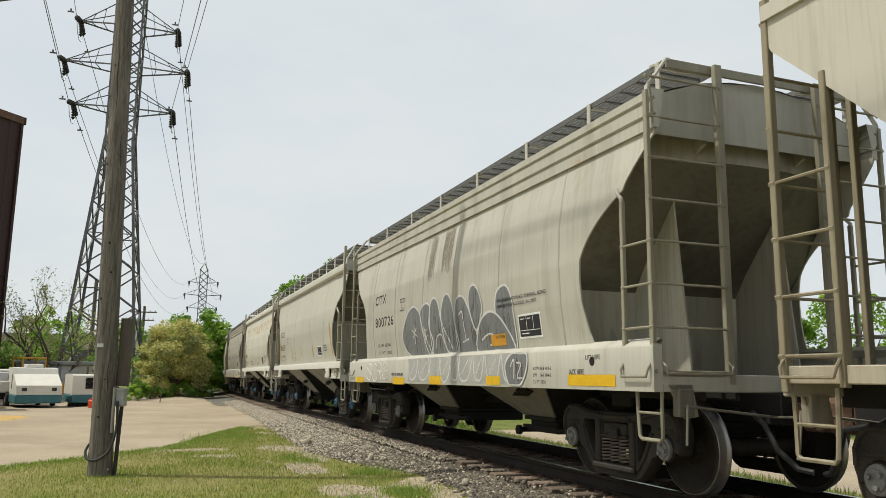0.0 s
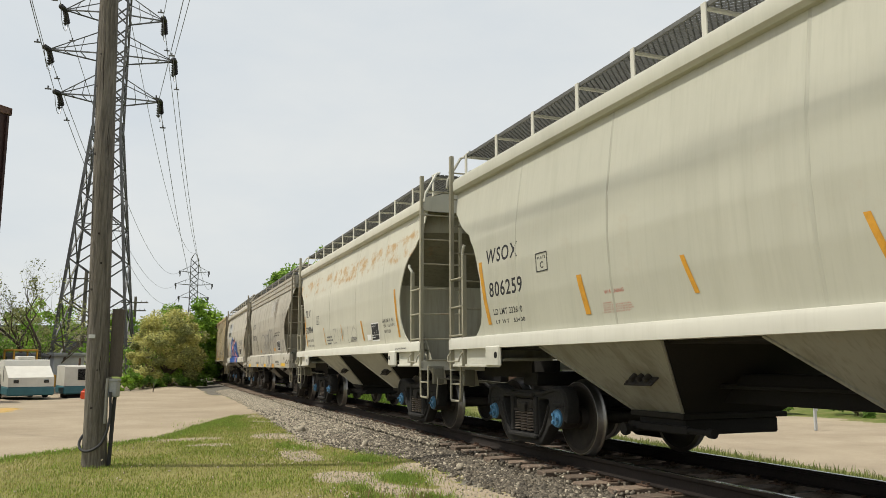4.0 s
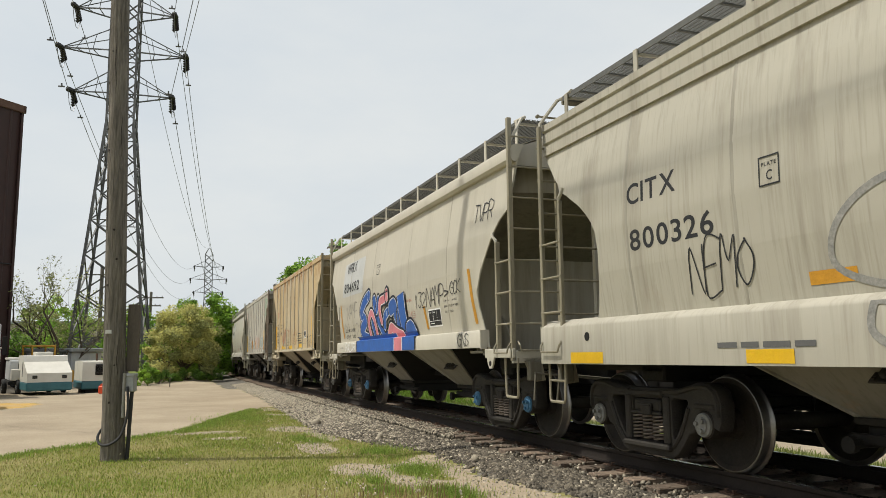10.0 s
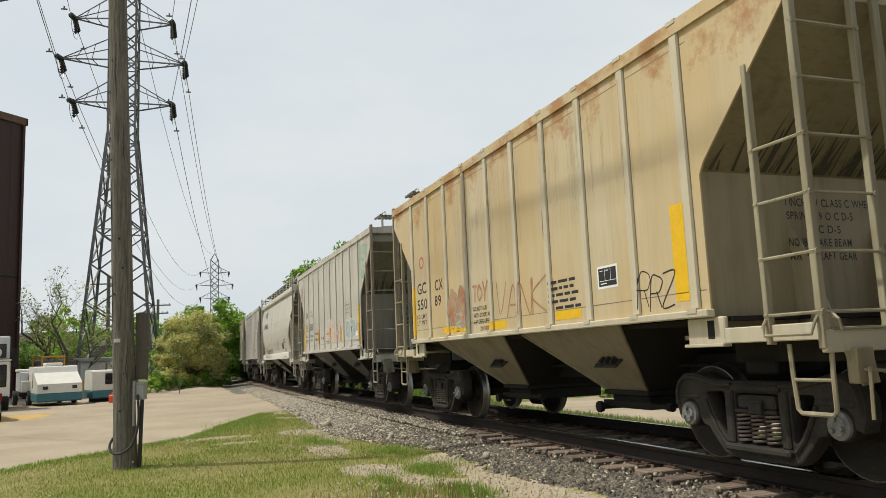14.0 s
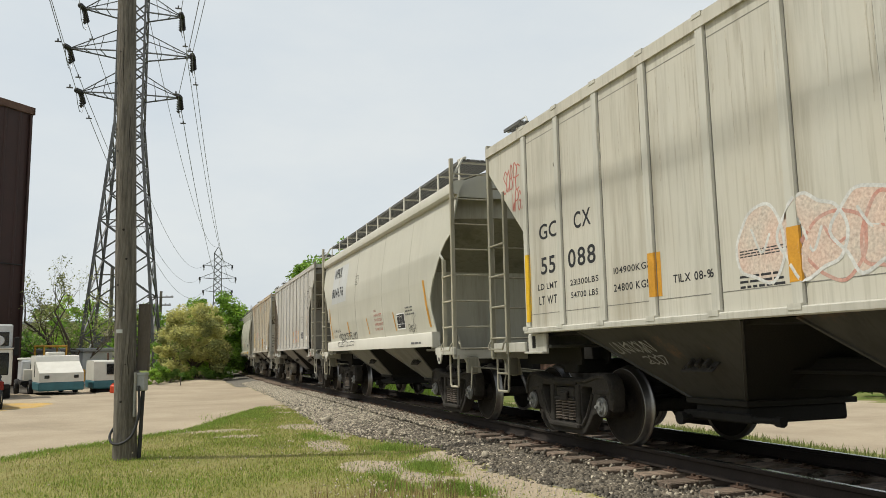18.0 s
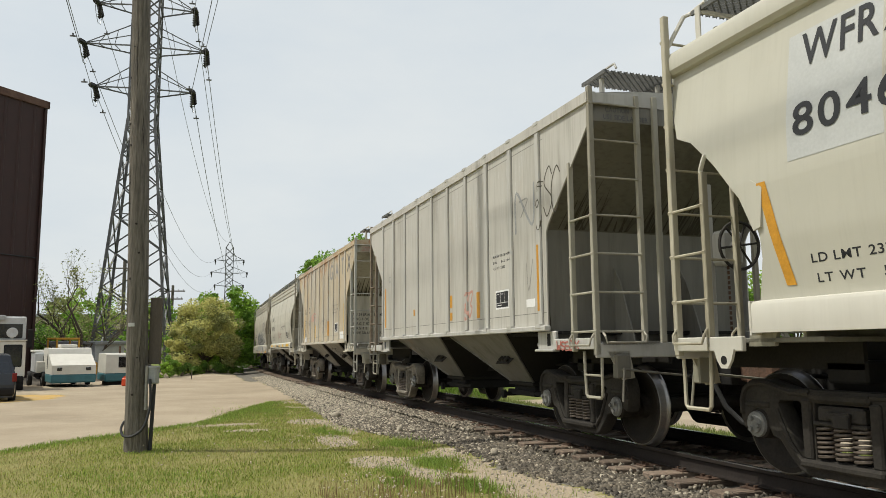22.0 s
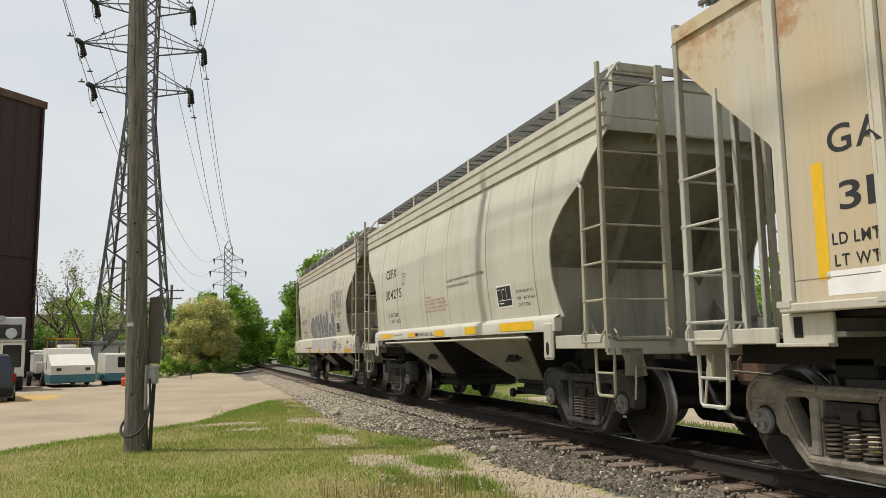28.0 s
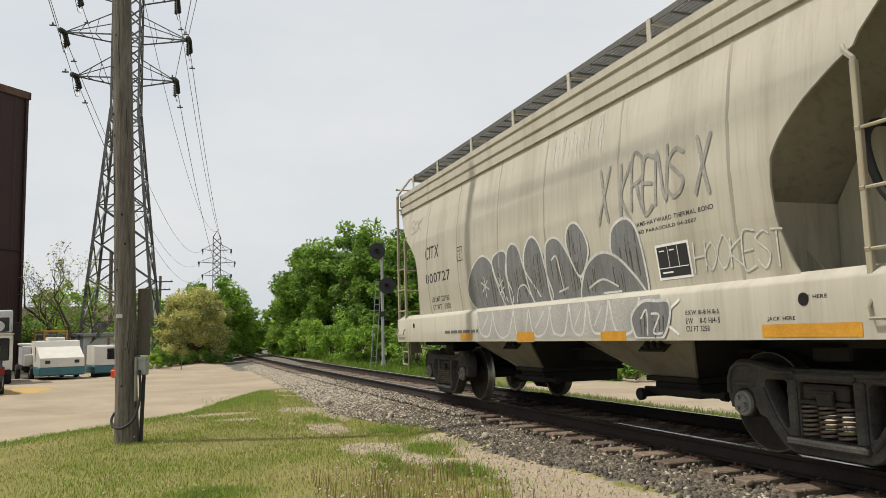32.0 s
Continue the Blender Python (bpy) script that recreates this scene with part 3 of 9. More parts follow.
    v = np.stack([spots - s, spots + s, spots + s * 0.7 + d * 0.4 + up * 0.6, spots - s * 0.7 + d * 0.4 + up * 0.6, spots + d + up * 0.95 + s * 0.1, spots + d + up * 0.95 - s * 0.1], 1)
    f = (np.array([(0, 1, 2, 3), (3, 2, 4, 5)])[None] + 6 * np.arange(n)[:, None, None]).reshape(-1, 4)
    return quads(name, v.reshape(-1, 3), f, mats, label)


def turf(n, seed, patch, u0=-24.5, u1=-1.5, v0=-13.5, v1=-2.2):
    g = np.random.default_rng(seed)
    out = []
    while len(out) < n:
        u, v = g.uniform(u0, u1), g.uniform(v0, v1)
        if soil(u, v) != 0 and g.uniform() > 0.28:
            continue
        if v < grass_edge(u) - 0.2 or v > stone_edge(u) - 0.05:
            continue
        k = noise.noise((u * 0.55, v * 0.55, 20.0)) + 0.5 * noise.noise((u * 1.9, v * 1.9, 9.0))
        if not patch(k, g.uniform()):
            continue
        p = trk(u, v, lay(u, v))
        out.append((p.x, p.y, p.z - 0.01))
    return np.array(out)


blades("grass", turf(105000, 31, lambda k, r: r < 0.75 + k), 0.045, 0.008, M_BLADE, "short green lawn grass", 41)
blades("grass", turf(34000, 32, lambda k, r: r < 0.42 - 1.2 * k), 0.045, 0.007, M_STRAW, "dry straw-coloured grass", 42)
blades("grass", turf(9000, 33, lambda k, r: r < 0.10 + 1.5 * k, -24, -5.5, -9.5, -1.9), 0.055, 0.009, M_FRESH, "longer green tufts by the ballast", 43)


def tufts(n, seed):
    """Spots inside the fresh tufts and along the border of the dirt yard."""
    g = np.random.default_rng(seed)
    out = []
    while len(out) < n:
        if g.uniform() < 0.62:
            a, b, c, d = LUSH[g.integers(len(LUSH))]
            q, w = g.uniform(0, 6.283), abs(g.normal(0, 0.62))
            u, v = a + c * 1.1 * w * math.cos(q), b + d * 1.1 * w * math.sin(q)
            if noise.noise((u * 2.3, v * 2.3, 40.0)) < -0.15:
                continue
        else:
            u = g.uniform(-23.5, -9.5)
            v = grass_edge(u) + abs(g.normal(0, 0.28)) + 0.1 * noise.noise((u * 2.0, 1.0, 0.0))
        p = trk(u, v, lay(u, v))
        out.append((p.x, p.y, p.z - 0.01))
    return np.array(out)


blades("grass", tufts(24000, 38), 0.075, 0.008, M_FRESH, "long fresh green grass in tufts and along the dirt yard", 49, 0.6)
blades("weeds", turf(520, 34, lambda k, r: True, -8.4, -6.3, -4.6, -2.9), 0.19, 0.008, M_WEED, "reddish brown dock stems among the grass", 44, 0.3)
blades("grass", scatter(26000, -45, -2, 1.9, 9.5, 0.0), 0.20, 0.024, leafy("verge_grass", (0.21, 0.24, 0.07), 0.4), "uncut grass on the far side of the track", 45)
blades("grass", scatter(9000, -75, -36, 2.6, 9.0, 0.0), 0.34, 0.05, leafy("bright_verge_grass", (0.16, 0.26, 0.035), 0.35), "bright green grass below the trees", 46)
_p = np.concatenate([turf(130, 35, lambda k, r: True, -20, -6), turf(130, 36, lambda k, r: True, -8.5, -6.3, -4.7, -2.9), turf(30, 37, lambda k, r: True, -13.2, -11.2, -4.4, -3.4)])
g = np.random.default_rng(8)
_h = g.uniform(0.07, 0.20, len(_p))
blades("dandelions", _p, 0.12, 0.006, M_BLADE, "dandelion stalks in the lawn", 47, 0.05)
_q = _p + np.stack([0 * _h, 0 * _h, _h], 1)
rubble("dandelions", np.repeat(_q, 2, 0) + g.uniform(-0.008, 0.008, (len(_q) * 2, 3)), g.uniform(0.009, 0.018, len(_q) * 2), M_PUFF, "white dandelion seed heads in the lawn", 48)

# ---- hopper cars; x the way they travel, y away from the camera, z over the rail ----
HALF = 5.85
STYLES = {
    # half width over height, end cut-out (x of the side sheet's end over height), sill, top chord, walkway (outer, inner, height),
    # end: height where the upright panel ends, height and lean of the slope sheet's foot
    "flow": dict(w=[(1.30, 1.50), (1.52, 1.51), (2.00, 1.575), (2.45, 1.60), (2.90, 1.585), (3.30, 1.53), (3.64, 1.46)],
                 cut=[(1.50, 4.70), (1.62, 4.63), (1.95, 4.54), (2.25, 4.52), (2.46, 4.55), (2.62, 4.66), (2.80, 4.87), (3.02, 5.24), (3.07, 5.36), (3.13, 5.38), (3.60, 5.84), (3.70, 5.86)],
                 sill=(1.03, 1.48), chord=(3.62, 4.02), board=(1.26, 0.62, 4.37), seams=(4.08, 2.40, 0.69, -0.76, -2.40, -3.95), end=(3.46, 2.15, 0.72),
                 posts=(-5.6, -4.1, -2.4, -0.75, 0.92, 2.65, 4.3, 5.65), rungs=(1.22, 0.418, 8), side=(1, 4, 2.96)),
    "sill": dict(w=[(1.30, 1.48), (1.52, 1.51), (2.00, 1.575), (2.45, 1.60), (2.90, 1.585), (3.30, 1.53), (3.78, 1.46)],
                 cut=[(1.52, 4.86), (1.60, 4.72), (1.72, 4.59), (1.95, 4.52), (2.30, 4.51), (2.55, 4.60), (2.78, 4.73), (3.07, 4.99), (3.13, 5.20), (3.46, 5.57), (3.70, 5.64)],
                 sill=(1.35, 1.52), chord=(3.78, 4.03), board=(1.30, 0.66, 4.42), seams=(3.4, 1.3, -1.3, -3.4), end=(3.46, 2.60, 1.08),
                 posts=tuple(-5.6 + 1.12 * q for q in range(11)), rungs=(1.557, 0.43, 7), side=(0, 3, 2.75)),
    "rib": dict(w=[(1.30, 1.57), (4.10, 1.57)],
                cut=[(1.42, 4.235), (2.65, 4.235), (2.69, 4.26), (3.76, 5.40), (3.82, 5.42), (4.16, 5.44)],
                sill=(1.36, 1.43), chord=(4.00, 4.13), board=(0.62, 0.10, 4.42), seams=(), end=(3.80, 2.68, 1.09), rungs=(1.326, 0.444, 7), side=(0, 4, 3.39)),
}
STYLES["ledge"] = dict(STYLES["flow"], sill=(1.32, 1.49), seams=(4.05, 2.40, 0.55, -0.77, -2.70, -3.95))
STYLES["wedge"] = dict(STYLES["sill"], sill=(1.25, 1.50), side=(0, 3, 2.72), end=(3.46, 2.62, 1.05),
                       cut=[(1.26, 4.84), (1.45, 4.79), (1.85, 4.67), (2.02, 4.66), (2.22, 4.72), (2.78, 5.20), (3.10, 5.58), (3.12, 5.71), (3.40, 5.80), (3.78, 5.86)])
FLOWS = ("flow", "ledge")
LONG = {"flow": 5.85, "ledge": 5.85, "sill": 5.68, "wedge": 5.85, "rib": 5.45}     # half length over the end sills
TRUCK_AT = {"flow": 4.43, "ledge": 4.43, "sill": 4.15, "wedge": 4.43, "rib": 4.15}
RIBS = [4.05 - 0.916 * i for i in range(10)]


def interp(tab, z):
    return float(np.interp(z, [a for a, b in tab], [b for a, b in tab]))


def skin(style, z):
    """Half width of the car's outside at a height, sill and chord included."""
    s = STYLES[style]
    if z < s["sill"][1] + 0.02 and style != "rib":
        return 1.60
    return interp(s["w"], z)


def chord_mesh(style, y):
    """The moulded beam along the top of a side."""
    z0, z1 = STYLES[style]["chord"]
    w = interp(STYLES[style]["w"], z0)
    k = Mesh()
    if style in FLOWS:
        prof = [(w - 0.02, z0), (w + 0.035, z0), (w + 0.035, z0 + 0.115), (w + 0.008, z0 + 0.13), (w + 0.008, z0 + 0.145), (w + 0.04, z0 + 0.16),
                (w + 0.04, z0 + 0.275), (w + 0.012, z0 + 0.29), (w + 0.012, z0 + 0.305), (w + 0.045, z0 + 0.32), (w + 0.045, z1), (w - 0.10, z1)]
    elif style != "rib":
        prof = [(w - 0.02, z0), (w + 0.05, z0 + 0.01), (w + 0.085, z0 + 0.05), (w + 0.09, z0 + 0.17), (w + 0.06, z0 + 0.23), (w, z1), (w - 0.12, z1)]
    else:
        prof = [(w - 0.02, z0), (w + 0.03, z0), (w + 0.03, z1), (w - 0.1, z1)]
    xe = LONG[style] if style != "rib" else 5.43
    k.grid([[(-xe, y * a, b), (xe, y * a, b)] for a, b in prof])
    for x in (-xe, xe):
        k.add([(x, y * a, b) for a, b in prof], [tuple(range(len(prof)))])
    return k


def side_mesh(style, y):
    s = STYLES[style]
    z0, z1 = s["cut"][0][0], s["chord"][0] + 0.03
    k = Mesh()
    n, rows, back = 24, [], []
    zs = sorted([z0 + (z1 - z0) * i / 26 for i in range(27)] + [q for q, _ in s["w"] if z0 < q < z1])
    for z in zs:
        e, w = interp(s["cut"], z), interp(s["w"], z)
        rows.append([(-e + 2 * e * i / n, y * w, z) for i in range(n + 1)])
        back.append([(-e + 2 * e * i / n, y * (w - 0.02), z) for i in range(n + 1)])
    k.grid(rows)
    k.grid(back)
    k.grid([[r[0] for r in rows], [r[0] for r in back]])
    k.grid([[r[-1] for r in rows], [r[-1] for r in back]])
    k.grid([rows[0], back[0]])
    return k


def end_mesh(style, e, upper):
    """Upright end panel (upper) or the slope sheet running down and in under it to the bulkhead."""
    s, k = STYLES[style], Mesh()
    zt, (zk, foot, lean) = s["chord"][0], s["end"]
    top, low = (zt + (0.12 if style == "rib" else 0.30), zk) if upper else (zk, foot)
    rows = []
    for i in range(13):
        f = i / 12
        row = []
        for j in range(13):
            q = -1 + j / 6
            z = top + (0.30 * (1 - q * q) if upper and style != "rib" else 0) * (1 - f) - (top - low) * f
            x = 5.36 - max(0, zk - z) * lean
            w = interp(s["w"], min(z, zt)) - 0.03
            bulge = (0.06 if style == "rib" else 0.26) * (1 - q * q) * (1 if upper else max(0.0, 1 - (zk - z) / (zk - foot)))
            row.append((e * (x - (0.0 if style == "rib" else 0.10) + bulge), q * w, z))
        rows.append(row)
    k.grid(rows)
    k.grid([[(p[0] - e * 0.025, p[1], p[2]) for p in r] for r in rows])
    return k


def roof_mesh(style):
    s, k = STYLES[style], Mesh()
    z1 = s["chord"][1]
    w = interp(s["w"], s["chord"][0])
    end = 5.42 if style == "rib" else 5.66
    arch = 0.12 if style == "rib" else 0.34
    for dz in (0.0, -0.03):
        k.grid([[(x, w * q, z1 - 0.02 + dz + arch * (1 - q * q)) for q in (-1, -0.75, -0.5, -0.25, 0, 0.25, 0.5, 0.75, 1)] for x in (-end, -2.8, 0, 2.8, end)])
    for x in (-end, end):
        k.add([(x, w * q, z1 - 0.02 + arch * (1 - q * q)) for q in (-1, -0.5, 0, 0.5, 1)] + [(x, w, s["chord"][0]), (x, -w, s["chord"][0])], [tuple(range(7))])
    return k


def bay_mesh(x0, x1, top):
    """One discharge bay: painted side sheets, end sheets blackened for shade and brake dust, an edge bead at the
    bottom.
    """
    k, xm = Mesh(), (x0 + x1) / 2
    zb, t, b = 0.60, [(x0, -1.48), (x1, -1.48), (x1, 1.48), (x0, 1.48)], [(xm - 0.42, -0.66), (xm + 0.42, -0.66), (xm + 0.42, 0.66), (xm - 0.42, 0.66)]
    h = [(x0, -1.48), (x1, -1.48), (x1, 1.48), (x0, 1.48)]
    for i in range(4):
        k.slot = i % 2
        k.add([(*h[i], top + 0.25), (*h[(i + 1) % 4], top + 0.25), (*t[(i + 1) % 4], top), (*t[i], top)], [(0, 1, 2, 3)])
        k.add([(*t[i], top), (*t[(i + 1) % 4], top), (*b[(i + 1) % 4], zb), (*b[i], zb)], [(0, 1, 2, 3)])
    k.slot = 0
    for x, xb in ((x0, xm - 0.42), (x1, xm + 0.42)):
        k.tube([(x, -1.49, top), (xb, -0.67, zb)], 0.018, 5)
    k.slot = 1
    k.box((xm - 0.47, -0.71, zb - 0.05), (xm + 0.47, 0.71, zb + 0.01), 0.01)
    return k


def gate_mesh(xm):
    k = Mesh()
    k.box((xm - 0.40, -0.64, 0.38), (xm + 0.40, 0.64, 0.55), 0.02)
    k.box((xm - 0.52, -0.71, 0.40), (xm + 0.52, -0.64, 0.48), 0.01)
    k.cyl((xm - 0.4, -0.84, 0.40), (xm - 0.4, 0.84, 0.40), 0.035, 8)
    for y in (-0.86, 0.80):
        k.cyl((xm - 0.4, y, 0.40), (xm - 0.4, y + 0.06, 0.40), 0.07, 8)
    k.cyl((xm + 0.50, -0.68, 0.44), (xm + 0.85, -0.68, 0.44), 0.03, 8)
    k.cyl((xm + 0.82, -0.68, 0.44), (xm + 0.9, -0.68, 0.44), 0.05, 8)
    return k


def vibrator_mesh(xm, slope):
    """The bolted bracket on a bay's side sheet."""
    k = Mesh()
    for x in (-0.12, 0.0, 0.12):
        k.box((xm + x - 0.025, -0.07, -0.09), (xm + x + 0.025, 0.0, 0.09), 0.01)
    k.box((xm - 0.24, -0.02, -0.13), (xm + 0.24, 0.0, 0.13), 0.01)
    for x in (-0.2, 0.2):
        for z in (-0.09, 0.09):
            k.cyl((xm + x, -0.035, z), (xm + x, 0, z), 0.015, 6)
    return k


def spring_mesh():
    k, turns = Mesh(), 7.0
    k.tube([(0.078 * math.cos(a), 0.078 * math.sin(a), 0.235 + 0.255 * a / (turns * 6.2832)) for a in [i * turns * 6.2832 / 84 for i in range(85)]], 0.0125, 6)
    return k


def cast_plate(loops, half, round_):
    """A flat casting with openings: closed outlines in x and z, the first the outside, the rest holes, with rounded edges."""
    cu = bpy.data.curves.new("casting", "CURVE")
    cu.dimensions, cu.fill_mode, cu.extrude, cu.bevel_depth, cu.bevel_resolution = "2D", "BOTH", half - round_, round_, 1
    for pts in loops:
        sp = cu.splines.new("POLY")
        sp.points.add(len(pts) - 1)
        for q, (x, z) in zip(sp.points, pts):
            q.co = (x, z, 0, 1)
        sp.use_cyclic_u = True
    tmp = bpy.data.objects.new("casting", cu)
    me = bpy.data.meshes.new_from_object(tmp)
    k = Mesh()
    k.add([(v.co.x, -v.co.z, v.co.y) for v in me.vertices], [tuple(f.vertices) for f in me.polygons])
    bpy.data.objects.remove(tmp)
    bpy.data.curves.remove(cu)
    bpy.data.meshes.remove(me)
    return k


def side_frame_mesh():
    """Cast side frame: humped ends over the bearings, triangular windows, spring opening with its seat."""
    arc = [(0.91 + 0.135 * math.cos(a), 0.475 + 0.135 * math.sin(a)) for a in [radians(d) for d in (-12, 12, 40, 65, 90, 115, 140, 168, 192)]]
    right = [(0.30, 0.765), (0.52, 0.765), (0.68, 0.80), (0.82, 0.835), (0.98, 0.83), (1.08, 0.77), (1.125, 0.66), (1.12, 0.52), (1.09, 0.43)] + arc
    right += [(0.735, 0.38), (0.66, 0.36), (0.56, 0.24), (0.46, 0.14), (0.38, 0.105)]
    outer = right + [(-x, z) for x, z in right[::-1]]
    window = [(0.685, 0.655), (0.65, 0.695), (0.44, 0.70), (0.39, 0.67), (0.385, 0.31), (0.41, 0.265), (0.45, 0.27), (0.56, 0.42)]
    k = cast_plate([outer, window, [(-x, z) for x, z in window], [(-0.285, 0.215), (0.285, 0.215), (0.285, 0.69), (-0.285, 0.69)]], 0.085, 0.018)
    for s in (-1, 1):                       # flange over the hump, bearing adapter, column guide
        k.tube([(s * x, -0.09, z) for x, z in [(0.30, 0.75), (0.52, 0.75), (0.68, 0.785), (0.82, 0.815), (0.98, 0.81), (1.06, 0.755), (1.10, 0.66), (1.10, 0.54)]], 0.026, 6)
        k.tube([(s * x, -0.09, z) for x, z in [(0.68, 0.60), (0.62, 0.47), (0.54, 0.33), (0.42, 0.20)]], 0.022, 6)
        k.box((s * 0.91 - 0.15, -0.10, 0.60), (s * 0.91 + 0.15, 0.10, 0.655), 0.015)
        k.box((s * 0.335 - 0.05, -0.115, 0.22), (s * 0.335 + 0.05, 0.08, 0.70), 0.015)
    k.box((-0.40, -0.15, 0.155), (0.40, 0.13, 0.225), 0.02)
    k.box((-0.30, -0.125, 0.69), (0.30, 0.10, 0.76), 0.02)
    return k


def wheelset_mesh():
    k = Mesh()
    for s in (-1, 1):
        k.slot = 0
        web = [(0.07, 0.66), (0.13, 0.66), (0.14, 0.70), (0.30, 0.735), (0.375, 0.72), (0.395, 0.705), (0.43, 0.702)]
        out = [(0.43, 0.822), (0.395, 0.82), (0.375, 0.80), (0.30, 0.775), (0.15, 0.755), (0.13, 0.84), (0.07, 0.84)]
        k.lathe([(r, s * y) for r, y in web], 36)
        k.lathe([(r, s * y) for r, y in out], 36)
        k.slot = 1
        k.lathe([(r, s * y) for r, y in [(0.43, 0.702), (0.482, 0.706), (0.486, 0.722), (0.470, 0.738), (0.459, 0.752), (0.454, 0.815), (0.450, 0.822), (0.440, 0.824)]], 36)
        k.slot = 0
        k.lathe([(r, s * y) for r, y in [(0.440, 0.824), (0.43, 0.822)]], 36)
        k.slot = 0
        k.cyl((0, s * 0.82, 0), (0, s * 0.98, 0), 0.085, 14)
        k.lathe([(0.05, s * 0.90), (0.125, s * 0.90), (0.13, s * 0.92), (0.13, s * 1.10), (0.115, s * 1.115)], 18)
        k.slot = 2
        k.lathe([(0.115, s * 1.115), (0.11, s * 1.14), (0.08, s * 1.145), (0.075, s * 1.16), (0.0, s * 1.16)], 18)
        for i in range(3):
            q = 2.094 * i
            k.cyl((0.055 * math.cos(q), s * 1.15, 0.055 * math.sin(q)), (0.055 * math.cos(q), s * 1.185, 0.055 * math.sin(q)), 0.022, 6)
    k.slot = 0
    k.cyl((0, -0.72, 0), (0, 0.72, 0), 0.085, 14)
    return k


WHEELSET = {c: wheelset_mesh().data("wheelset", [M_WHEEL if c == "blue" else M_WHEELDUST, M_TREAD, q]) for c, q in (("blue", M_CAPBLUE), ("grey", M_CAPGREY))}
FRAME = {c: side_frame_mesh().data("side_frame", q) for c, q in (("dark", M_TRUCK), ("black", M_TRUCKBLACK), ("grey", M_TRUCKGREY), ("brown", M_TRUCKBROWN), ("tan", M_TRUCKTAN))}
SPRING = spring_mesh().data("spring", M_SPRING)
_k = Mesh()
_k.box((-0.26, -1.14, 0.50), (0.26, 1.14, 0.535), 0.01)
_k.box((-0.23, -1.12, 0.53), (0.23, 1.12, 0.66), 0.02)
_k.box((-0.12, -1.16, 0.56), (0.12, -1.12, 0.62), 0.01)
_k.box((-0.17, -0.75, 0.45), (0.17, 0.75, 0.74), 0.03)
_k.cyl((0, 0, 0.7), (0, 0, 0.86), 0.2, 16)
BOLSTER = _k.data("truck", M_TRUCK)
_k = Mesh()
for _s in (-1, 1):
    _k.box((_s * 0.46 - 0.05, -0.72, 0.36), (_s * 0.46 + 0.05, 0.72, 0.46), 0.01)
    for _y in (-0.75, 0.75):
        _k.box((_s * 0.455 - 0.04, _y - 0.05, 0.30), (_s * 0.455 + 0.02, _y + 0.05, 0.60), 0.01)
_k.box((-0.04, -1.17, 0.50), (0.12, -1.13, 0.60), 0.008)
BRAKE = _k.data("brake_beam", M_TRUCK)
WHEELS = []          # (wheelset, car number, place along the car, place on its truck)


def truck(car, number, x, cap, tone):
    """A two-axle truck under a car."""
    t = part("truck", BOLSTER, None, car, "two-axle freight truck with coil springs", Matrix.Translation((x, 0, 0)))
    part("brake_beam", BRAKE, None, t)
    for y in (-1.02, 1.02):
        part("side_frame", FRAME[tone], None, t, "", pose(0, y, 0, 0, 0, 0 if y < 0 else 180))
        for dx in (-0.175, 0.0, 0.175):
            part("spring", SPRING, None, t, "", Matrix.Translation((dx, y + (-0.045 if y < 0 else 0.045), 0)))
    for dx in (-0.91, 0.91):
        w = part("wheelset", WHEELSET[cap], None, t, "%s bearing caps, worn bright treads" % cap, Matrix.Translation((dx, 0, 0.457)))
        WHEELS.append((w, number, x + dx, dx))
    return t


def ladder(car, name, mats, stiles, rungs, r=0.014):
    """Stiles as flat bars or pipes, with a part for each rung."""
    k = Mesh()
    lo, hi = stiles[0]
    k.box(lo, hi, 0.006)
    head = part(name, k, mats, car)
    for lo, hi in stiles[1:]:
        k = Mesh()
        k.box(lo, hi, 0.006)
        part("stile", k, mats, head)
    for a, b in rungs:
        k = Mesh()
        k.cyl(a, b, r, 6)
        for p in (a, b):
            k.cyl(Vector(p) - Vector((0.02, 0, 0)), Vector(p) + Vector((0.02, 0, 0)), r * 1.7, 6)
        part("rung", k, mats, head)
    return head


def grating_mesh(x0, x1, y0, y1, z, fine=0.09):
    """Open-mesh walkway panel."""
    k = Mesh()
    lo, hi = min(y0, y1), max(y0, y1)
    n = int((x1 - x0) / fine)
    d = hi - lo
    for i in range(-int(d / fine), n + 1):
        for s in (1, -1):
            a = x0 + i * fine
            pa, pb = (a, lo), (a + d, hi)
            if pa[0] < x0:
                pa = (x0, lo + (x0 - a))
            if pb[0] > x1:
                pb = (x1, lo + (x1 - a))
            if pa[0] >= x1 or pb[0] <= x0 or pa[0] >= pb[0]:
                continue
            ya, yb = (pa[1], pb[1]) if s > 0 else (lo + hi - pa[1], lo + hi - pb[1])
            w = 0.0065
            k.add([(pa[0] - w, ya, z), (pa[0] + w, ya, z), (pb[0] + w, yb, z), (pb[0] - w, yb, z),
                   (pa[0] - w, ya, z + 0.022), (pa[0] + w, ya, z + 0.022), (pb[0] + w, yb, z + 0.022), (pb[0] - w, yb, z + 0.022)],
                  [(0, 1, 2, 3), (7, 6, 5, 4), (0, 3, 7, 4), (1, 5, 6, 2)])
    for y in (lo, hi):
        k.box((x0, y - 0.012, z - 0.015), (x1, y + 0.012, z + 0.03))
    return k


def bar_grating_mesh(x0, x1, y0, y1, z):
    """Walkway of close bars along the car on cross strips."""
    k = Mesh()
    lo, hi = min(y0, y1), max(y0, y1)
    n = round((hi - lo) / 0.055)
    for i in range(n + 1):
        y = lo + (hi - lo) * i / n
